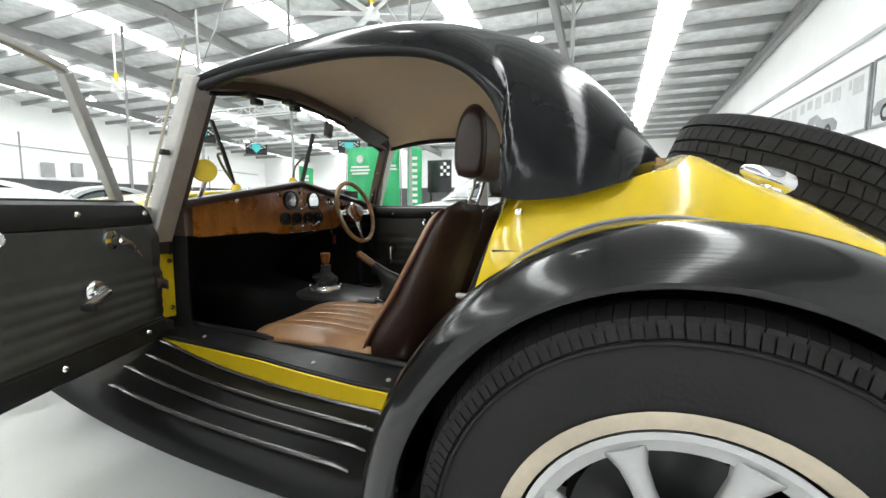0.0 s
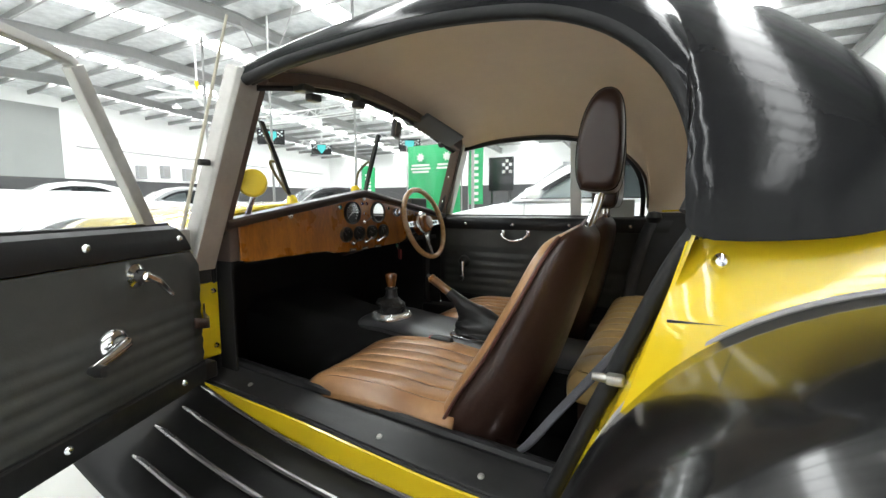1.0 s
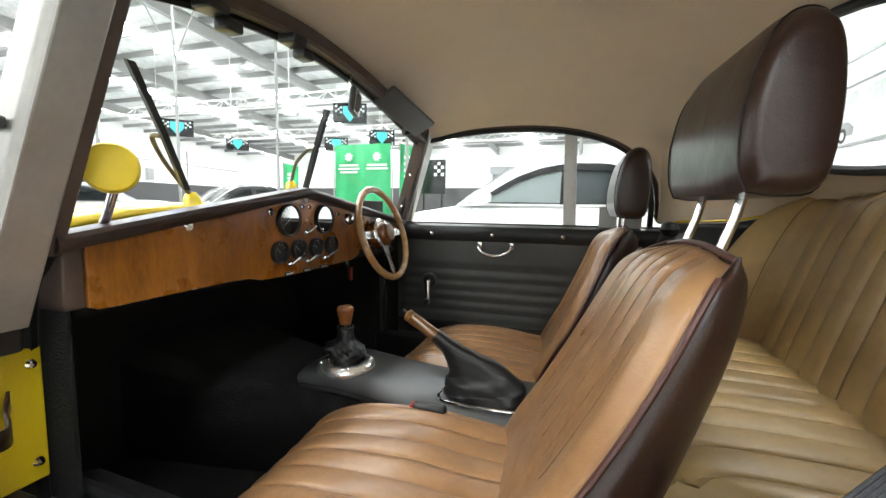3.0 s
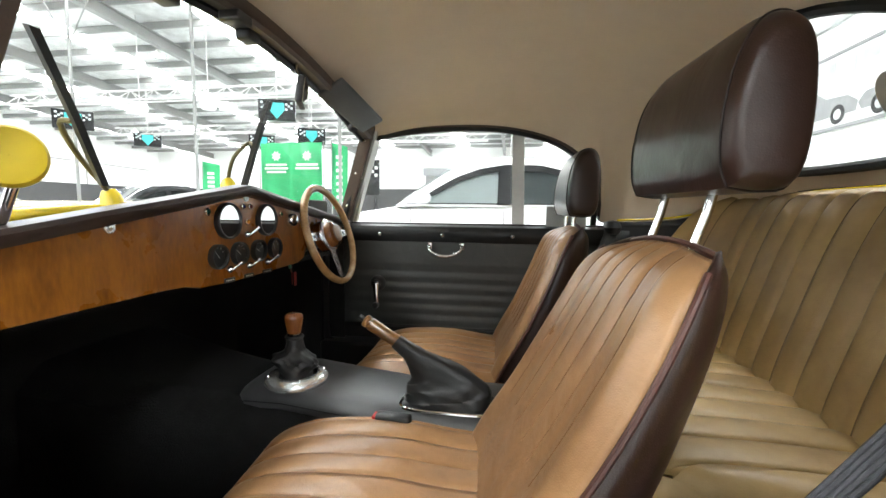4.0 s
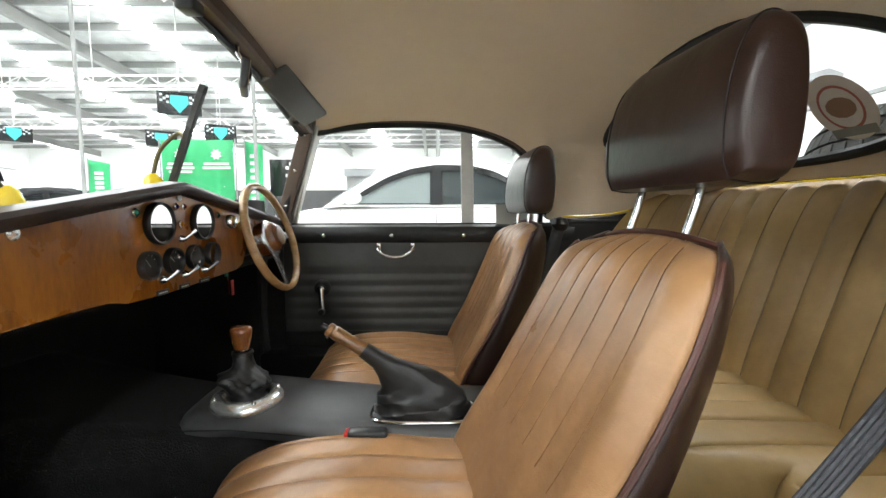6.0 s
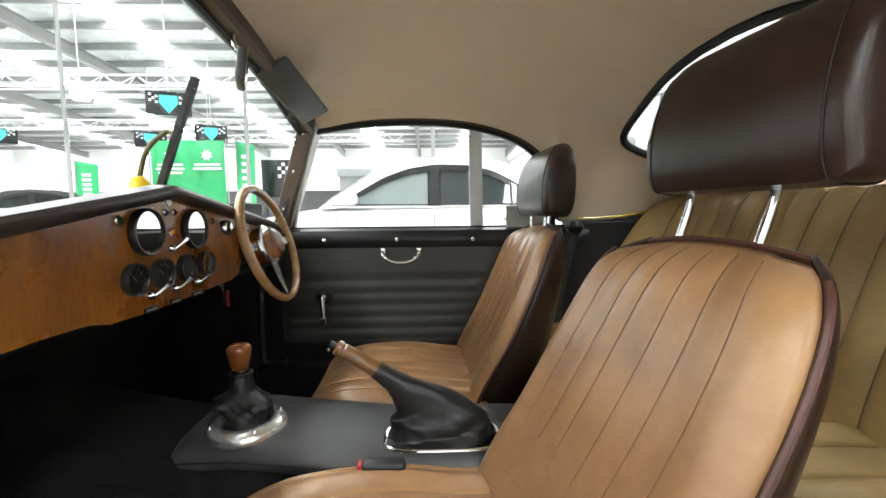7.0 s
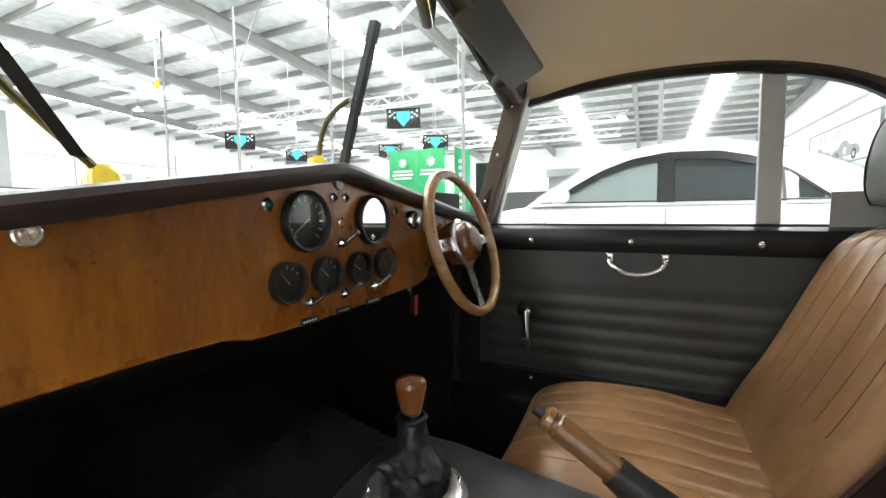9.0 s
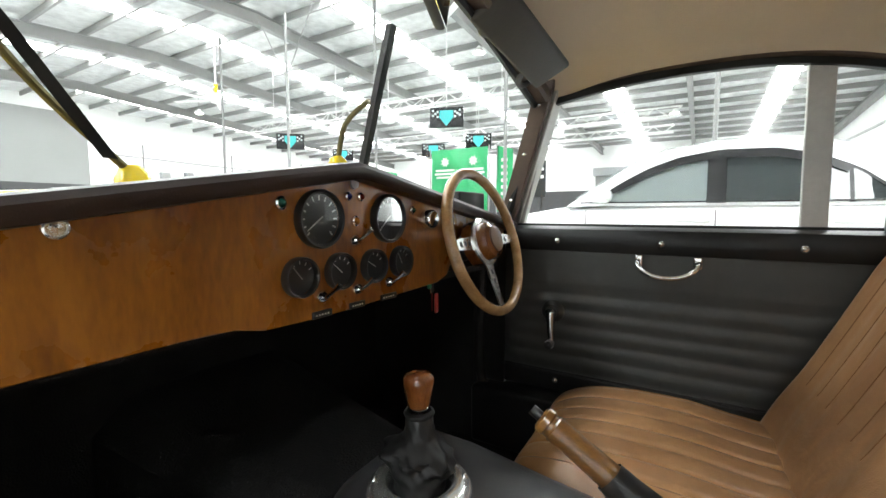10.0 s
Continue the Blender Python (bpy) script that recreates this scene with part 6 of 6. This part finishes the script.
        part(nm, grid([[m @ (Vector((xa, wa * u, za)) + off) for u in (-1, -0.5, 0, 0.5, 1)], [m @ (Vector((xb, wb * u, zb)) + off) for u in (-1, -0.5, 0, 0.5, 1)]]), TINT, s, "dark glass", smooth=False)
    return s


add_saloon("white_saloon", (-0.70, 5.52, 0), 0, WHITECAR, "white modern saloon parked alongside the coupe")
add_saloon("parked_saloon", (-0.55, 7.75, 0), 0, WHITECAR, "white saloon parked beyond the other saloon")
DARKCAR = mat("black_car_paint", (0.02, 0.021, 0.025), 0.2, vary=0.2, coat=0.8)
GREYCAR = mat("silver_car_paint", (0.35, 0.36, 0.37), 0.3, 0.4, vary=0.1, coat=0.6)
add_saloon("parked_car", (-9.4, 9.9, 0), 65, DARKCAR, "black car parked deeper in the hall")
add_saloon("parked_car", (-13.5, 8.0, 0), 75, GREYCAR, "silver car parked deeper in the hall")
add_saloon("parked_car", (-12.6, 4.9, 0), 80, WHITECAR, "white car parked deeper in the hall")

# white vintage tourer beside the coupe's nose
vt = thing("vintage_tourer", "white vintage car with louvred bonnet and black tyre", "car", (-7.0, 1.0, 0))
vm2 = Matrix.Translation((-7.0, 0.9, 0))
rows = []
for y, w, zt in ((-3.0, 0.70, 1.0), (-1.2, 0.75, 1.08), (0.3, 0.72, 1.10), (1.4, 0.62, 1.07), (2.5, 0.48, 1.06), (2.75, 0.44, 0.98)):
    half = [(w, 0.45), (w * 1.02, zt - 0.25), (w * 0.93, zt - 0.08), (w * 0.6, zt)]
    rows.append([vm2 @ Vector((a, y, b)) for a, b in half] + [vm2 @ Vector((0, y, zt + 0.02))] + [vm2 @ Vector((-a, y, b)) for a, b in reversed(half)])
part("body", grid(rows, True, True), WHITECAR, vt)
for k in range(22):
    y = 0.55 + k * 0.085 + (0.25 if k > 10 else 0)
    w = lerp(0.70, 0.49, (y - 0.3) / 2.2) * 1.02
    part("louvre", tube([vm2 @ Vector((w + 0.004, y, 0.70)), vm2 @ Vector((w - 0.004, y + 0.05, 0.90))], [0.012, 0.012], 6), WHITECAR, vt)
fr = []
for i in range(21):
    a = radians(lerp(-5, 185, i / 20))
    fr.append([vm2 @ Vector((x, 1.7 + 0.46 * math.cos(a) * 1.3, 0.38 + r * math.sin(a))) for x, r in ((0.45, 0.44), (0.75, 0.46), (0.92, 0.43), (0.96, 0.38))])
part("front_wing", grid(fr), WHITECAR, vt, solid=0.01)
part("wheel", lathe([(0.16, -0.1), (0.3, -0.1), (0.34, -0.05), (0.34, 0.05), (0.3, 0.1), (0.2, 0.1), (0.12, 0.06), (0.0005, 0.06)], axis_to((1, 0, 0), vm2 @ Vector((0.82, 1.7, 0.345))), 32), TYRE, vt, "black tyre")
part("side_lamp", lathe([(0.0005, 0.1), (0.05, 0.08), (0.08, 0.02), (0.085, -0.02), (0.05, -0.08), (0.0005, -0.1)], axis_to((0, 1, 0), vm2 @ Vector((0.80, -0.2, 0.86))), 20), CHROME, vt, "chrome side lamp")
part("spare_band", rbox(-6.28, -6.18, -1.6, 0.55, 0.72, 0.80, 0.03), CHROME, vt, "chrome side trim")

# steel columns on the ridge line
for x in (-13.6, -10.6, -7.5, -4.2, -0.7):
    tagged(part("column", tube([(x, 9.0, 0), (x, 9.0, RIDGE_Z - 0.5)], 0.036, 14), STEEL), "slim grey steel column", "column", "steel columns", "structure")
for sgn in (-1, 1):
    for x in (-10.6, -4.2, -0.7):
        tagged(part("brace", tube([(x, 9.0, RIDGE_Z - 2.2), (x + sgn * 1.1, 9.0, RIDGE_Z - 0.45)], 0.016, 8), STEEL), "grey steel column brace", "brace", "column braces", "structure")

# charcoal lower wall band
for nm, g in (("dado_west", box(WX0, WX0 + 0.06, WY0, WY1, 0, 2.35)), ("dado_north", box(WX0 + 0.06, WX1 - 3.0, WY1 - 0.06, WY1, 0, 2.35))):
    tagged(part(nm, g, DARKWALL, smooth=False), "charcoal ribbed lower wall cladding", "cladding", kind="structure")
tagged(part("grey_wall_panel", box(WX0 + 0.004, WX0 + 0.05, WY0, 10.9, 2.35, 6.0), mat("mid_grey_panel", (0.28, 0.285, 0.28), 0.6, vary=0.08, scale=0.4), smooth=False), "mid-grey painted upper wall panel", "wall panel", kind="structure")
for y in (13.5, 19.0, 25.0):
    tagged(part("wall_pipe", tube([(WX0 + 0.1, y, 2.35), (WX0 + 0.1, y, 4.8)], 0.04, 8), STEEL), "grey service pipe on the wall", "pipe", "wall pipes", "structure")
tagged(part("wall_conduit", tube([(WX0 + 0.1, 11.5, 4.1), (WX0 + 0.1, 30.0, 3.7)], 0.03, 8), STEEL), "long grey conduit along the wall", "pipe", kind="structure")
for y, z, w in ((14.6, 2.9, 0.5), (16.0, 3.0, 0.45), (17.5, 2.9, 0.7), (20.5, 2.85, 0.5), (22.0, 2.9, 0.4)):
    b = thing("meter_box", "grey electrical box on the wall", "electrical box", (WX0 + 0.1, y, z), "wall boxes")
    part("case", rbox(WX0 - 0.01, WX0 + 0.35, y - w / 2, y + w / 2, z - 0.4, z + 0.4, 0.02), GREYCAR, b)
    part("lid", rbox(WX0 + 0.34, WX0 + 0.37, y - w / 2 + 0.04, y + w / 2 - 0.04, z - 0.34, z + 0.34, 0.01), STEEL, b)

# roller door and office box on the far wall
rd = thing("roller_door", "grey roller door in the far wall", "door", (-5.2, WY1 - 0.1, 0))
part("curtain", box(-7.0, -3.6, WY1 - 0.10, WY1 - 0.07, 0, 3.3), STEEL, rd, smooth=False)
part("drum_box", rbox(-7.1, -3.5, WY1 - 0.5, WY1 - 0.02, 3.3, 3.8, 0.03), GREYCAR, rd)

# lighting truss, screens, banner, flags
TRUSSW = mat("white_truss", (0.75, 0.75, 0.74), 0.4, 0.3, vary=0.05)
def truss(x0, x1, y, z, h=0.3):
    t = thing("lighting_truss", "white lattice lighting truss under the roof", "truss", ((x0 + x1) / 2, y, z), "lighting trusses")
    for dy, dz in ((-0.15, 0), (0.15, 0), (0, h)):
        part("chord", tube([(x0, y + dy, z + dz), (x1, y + dy, z + dz)], 0.025, 6), TRUSSW, t)
    n = int((x1 - x0) / 0.4)
    for dy in (-0.15, 0.15):
        pts = [(lerp(x0, x1, k / n), y + (dy if k % 2 == 0 else 0), z + (0 if k % 2 == 0 else h)) for k in range(n + 1)]
        part("lattice", tube(pts, 0.014, 5), TRUSSW, t)
    for x in (lerp(x0, x1, 0.1), lerp(x0, x1, 0.9)):
        part("hanger", tube([(x, y, z + h), (x, y, roof_z(y) + 0.01)], 0.01, 5), TRUSSW, t)


truss(-16.5, -2.5, 12.0, 4.05)
truss(-18.0, -1.5, 17.0, 4.0)
truss(-12.0, -2.0, 22.0, 4.3)
SCREEN = mat("screen_black", (0.012, 0.012, 0.014), 0.25)
CYAN = glow("screen_cyan", (0.06, 0.52, 0.52), 0.6)
PALE = glow("screen_white", (0.75, 0.85, 0.85), 0.3)


def screen(x, y, z, turn, w=1.0, h=0.58):
    m = Matrix.Translation((x, y, z)) @ Matrix.Rotation(radians(turn), 4, "Z")
    s = thing("hanging_screen", "black hanging screen with a glowing shield and chequers", "screen", (x, y, z), "hanging screens")
    part("case", moved(rbox(-w / 2, w / 2, 0.0, 0.08, -h / 2, h / 2, 0.01), m), SCREEN, s)
    sh = [(-0.20, 0.20), (0.20, 0.20), (0.21, 0.0), (0.0, -0.25), (-0.21, 0.0)]
    part("shield", ([m @ Vector((a, -0.004, b)) for a, b in sh], [tuple(range(5))]), CYAN, s, "glowing cyan shield shape", smooth=False)
    sq = [([m @ Vector((sx * (0.26 + 0.07 * i) + u, -0.004, 0.02 + 0.07 * j + 0.02 * i + v)) for u, v in ((-0.03, -0.03), (0.03, -0.03), (0.03, 0.03), (-0.03, 0.03))], [(0, 1, 2, 3)]) for sx in (-1, 1) for i in range(3) for j in range(3) if (i + j) % 2 == 0]
    part("chequer", join(*sq), PALE, s, "pale chequered squares", smooth=False)
    part("hanger", tube([m @ Vector((0, 0.04, h / 2 - 0.02)), Vector((x, y, roof_z(y) + 0.01))], 0.015, 6), TRUSSW, s)


screen(-7.35, 12.0, 3.66, 20)
screen(-14.2, 12.0, 3.55, 45)
screen(-16.4, 17.0, 3.78, 40)
screen(-8.3, 16.0, 3.62, 25)
screen(-11.0, 17.0, 3.6, 30)
for x, y, z in ((-9.5, 12.0, 3.85), (-5.6, 12.0, 3.85), (-11.8, 12.0, 3.85), (-8.9, 17.0, 3.8), (-5.5, 17.0, 3.8)):
    c = thing("stage_lamp", "white cylindrical stage lamp on the truss", "lamp", (x, y, z), "truss lamps")
    part("barrel", lathe([(0.0005, 0.18), (0.13, 0.18), (0.15, 0.1), (0.15, -0.15), (0.11, -0.2), (0.0005, -0.2)], axis_to((1, 0.2, -0.1), (x, y, z)), 18), WALL, c)
    part("yoke", tube([(x, y, z), (x, y, roof_z(y) + 0.01)], 0.012, 6), TRUSSW, c)

# green made paler: the veil of windscreen reflections is mixed into the cloth colour
GREEN = mat("green_banner_cloth", (0.035, 0.40, 0.15), 0.7, vary=0.15, scale=0.8)
bn = thing("green_banner", "large green cloth banner with white bars and emblem", "banner", (-8.05, 14.0, 0))
part("cloth", grid([[(lerp(-9.15, -6.95, i / 20), 14.0 + 0.05 * math.sin(i * 1.1), z) for z in (0.6, 1.5, 2.3, 3.06)] for i in range(21)]), GREEN, bn, solid=0.004)
for x in (-9.2, -6.9):
    part("pole", tube([(x, 14.0, 0), (x, 14.0, 3.1)], 0.025, 8), STEEL, bn)
part("bars", join(*[box(-8.0 + dx - w, -8.0 + dx + w, 13.92, 13.925, z, z + 0.07) for dx, z, w in ((-0.55, 2.30, 0.38), (-0.55, 2.18, 0.42), (-0.55, 2.06, 0.35), (0.55, 2.30, 0.38), (0.55, 2.18, 0.42))]), MARK, bn, "white bars on the banner", smooth=False)
for dx in (-0.55, 0.55):
    part("emblem", ([(-8.0 + dx + r * math.cos(a), 13.92, 2.62 + r * math.sin(a)) for a, r in [(2 * math.pi * k / 16, 0.18 if k % 2 else 0.11) for k in range(16)]], [tuple(range(16))]), MARK, bn, "white emblem on the banner", smooth=False)


def flag(x, y, z0, z1, w, turn):
    m = Matrix.Translation((x, y, 0)) @ Matrix.Rotation(radians(turn), 4, "Z")
    f = thing("feather_flag", "tall green feather flag with white bars", "flag", (x, y, 0), "feather flags")
    part("cloth", grid([[m @ Vector((u * w, 0.03 * math.sin(z * 3), z - (0.12 * u if z > z1 - 0.01 else 0))) for u in (0, 0.5, 1)] for z in [lerp(z0, z1, k / 10) for k in range(11)]]), GREEN, f, solid=0.003)
    part("pole", tube([m @ Vector((0, 0, 0)), m @ Vector((0, 0, z1 + 0.05))], 0.02, 8), STEEL, f)
    part("bars", join(*[moved(box(w * 0.3, w * 0.7, -0.05, -0.045, z, z + 0.1), m) for z in [lerp(z0 + 0.1, z1 - 0.5, k / 7) for k in range(8)]]), MARK, f, "white bars on the flag", smooth=False)


flag(-6.35, 13.4, 0.9, 2.95, 0.5, 10)
flag(-12.2, 15.0, 0.9, 2.6, 0.6, 20)
dk = thing("display_board", "black display board with pale chequers", "display board", (-5.6, 14.2, 0))
part("board", rbox(-5.95, -5.05, 14.2, 14.26, 1.35, 2.5, 0.01), SCREEN, dk)
part("legs", join(box(-5.85, -5.8, 14.2, 14.26, 0, 1.35), box(-5.2, -5.15, 14.2, 14.26, 0, 1.35)), SCREEN, dk, smooth=False)
part("chequer", join(*[box(-5.45 + 0.12 * i, -5.35 + 0.12 * i, 14.19, 14.195, 1.95 + 0.12 * j, 2.05 + 0.12 * j) for i in range(3) for j in range(4) if (i + j) % 2 == 0]), MARK, dk, "pale chequered squares", smooth=False)

# ceiling fans with a yellow tag on the cable
for x, y, z in ((-15.4, 9.9, 4.75), (-5.1, 8.9, 5.2)):
    fn = thing("ceiling_fan", "large white ceiling fan with yellow cable tag", "fan", (x, y, z), "ceiling fans")
    part("shaft", tube([(x, y, z), (x, y, roof_z(y) + 0.01)], 0.025, 8), WALL, fn)
    part("hub", lathe([(0.0005, -0.1), (0.16, -0.08), (0.18, 0.0), (0.14, 0.1), (0.0005, 0.12)], Matrix.Translation((x, y, z)), 20), WALL, fn)
    part("tag", tube([(x, y, z + 0.25), (x, y, z + 0.55)], 0.07, 10), YELLOW, fn, "yellow cable tag")
    for k in range(6):
        a = 2 * math.pi * k / 6 + 0.4
        d = Vector((math.cos(a), math.sin(a), 0))
        q = Vector((-math.sin(a), math.cos(a), 0.25)) * 0.07
        part("blade", grid([[Vector((x, y, z)) + d * r - q, Vector((x, y, z + 0.015)) + d * r, Vector((x, y, z)) + d * r + q] for r in (0.15, 1.6)]), WALL, fn, solid=0.008)

# high-bay lamps
for x in (-22.0, -12.0, -6.8, -2.0):
    for y in (2.0, 13.0, 22.0):
        z = roof_z(y) - 0.75
        hb = thing("high_bay_lamp", "round white high-bay lamp hanging from the roof", "lamp", (x, y, z), "high-bay lamps")
        part("shade", lathe([(0.05, 0.2), (0.10, 0.12), (0.20, 0.0), (0.195, 0.0)], Matrix.Translation((x, y, z)), 20), WALL, hb)
        part("diffuser", disc(0.17, 0.01, Matrix.Translation((x, y, z)), 20), LAMPGLOW, hb, "glowing diffuser")
        part("cord", tube([(x, y, z + 0.2), (x, y, roof_z(y) + 0.01)], 0.012, 6), STEEL, hb)

def lettering(words, size, x, y, z):
    """Flat letters on the east wall, read from inside the hall."""
    cu = bpy.data.curves.new("letters", "FONT")
    cu.body, cu.size, cu.align_x = words, size, "CENTER"
    ob = bpy.data.objects.new("letters", cu)
    scene.collection.objects.link(ob)
    bpy.context.view_layer.update()
    me = bpy.data.meshes.new_from_object(ob.evaluated_get(bpy.context.evaluated_depsgraph_get()))
    geo = [(x, y - v.co.x, z + v.co.y) for v in me.vertices], [tuple(p.vertices) for p in me.polygons]
    bpy.data.objects.remove(ob)
    return geo


# pictures along the east wall
PRINT = mat("pale_print", (0.62, 0.63, 0.63), 0.6, vary=0.12, scale=0.9)
INK = mat("grey_ink", (0.27, 0.275, 0.28), 0.6, vary=0.3, scale=2.0)
INK2 = mat("light_grey_ink", (0.48, 0.49, 0.49), 0.6, vary=0.2, scale=2.0)
for k, (y0, y1) in enumerate(((0.2, 5.2), (5.4, 10.8), (11.0, 16.5), (16.7, 22.2))):
    z0, z1 = 2.40, 3.60
    p = thing("wall_picture", "large framed grey print of old racing cars", "picture", (WX1, (y0 + y1) / 2, z0), "wall pictures")
    part("sheet", box(WX1 - 0.03, WX1 + 0.01, y0, y1, z0, z1), PRINT, p, smooth=False)
    part("frame", join(box(WX1 - 0.05, WX1 - 0.002, y0 - 0.05, y1 + 0.05, z1, z1 + 0.05), box(WX1 - 0.05, WX1 - 0.002, y0 - 0.05, y1 + 0.05, z0 - 0.05, z0), box(WX1 - 0.05, WX1 - 0.002, y0 - 0.05, y0, z0, z1), box(WX1 - 0.05, WX1 - 0.002, y1, y1 + 0.05, z0, z1)), INK, p, "dark frame", smooth=False)
    rnd = random.Random(k)
    for c in range(2):
        yc = lerp(y0, y1, 0.40 + 0.40 * c)
        prof = [(-1.05, 0.0), (1.0, 0.0), (1.08, 0.12), (0.95, 0.26), (0.55, 0.30), (0.35, 0.48), (-0.05, 0.52), (-0.35, 0.34), (-0.85, 0.30), (-1.08, 0.16)]
        part("car_print", ([(WX1 - 0.034, yc + a, z0 + 0.17 + b) for a, b in prof], [tuple(range(len(prof)))]), INK, p, "grey printed car outline", smooth=False)
        for a in (-0.65, 0.65):
            part("wheel_print", ([(WX1 - 0.037, yc + a + 0.165 * math.cos(q), z0 + 0.19 + 0.165 * math.sin(q)) for q in [2 * math.pi * j / 18 for j in range(18)]], [tuple(range(18))]), SCREEN, p, smooth=False)
            part("hub_print", ([(WX1 - 0.040, yc + a + 0.09 * math.cos(q), z0 + 0.19 + 0.09 * math.sin(q)) for q in [2 * math.pi * j / 12 for j in range(12)]], [tuple(range(12))]), INK2, p, smooth=False)
        rd = part("roundel", ([(WX1 - 0.038, yc + 0.02 + 0.11 * math.cos(q), z0 + 0.35 + 0.11 * math.sin(q)) for q in [2 * math.pi * j / 18 for j in range(18)]], [tuple(range(18))]), MARK, p, "white number roundel", smooth=False)
        part("race_number", lettering("21" if c == 0 else "0", 0.14, WX1 - 0.040, yc + 0.02, z0 + 0.30), INK, rd, "grey race number", smooth=False)
    for j in range(int((y1 - y0) / 0.45) - 1):
        y = y0 + 0.2 + 0.45 * j
        part("building_print", box(WX1 - 0.034, WX1 - 0.0305, y, y + rnd.uniform(0.1, 0.4), z1 - rnd.uniform(0.28, 0.45), z1 - 0.1), INK2, p, smooth=False)
tagged(part("picture_rail", box(WX1 - 0.06, WX1, WY0, WY1, 4.16, 4.24), INK2, smooth=False), "grey rail along the wall", "rail", kind="structure")
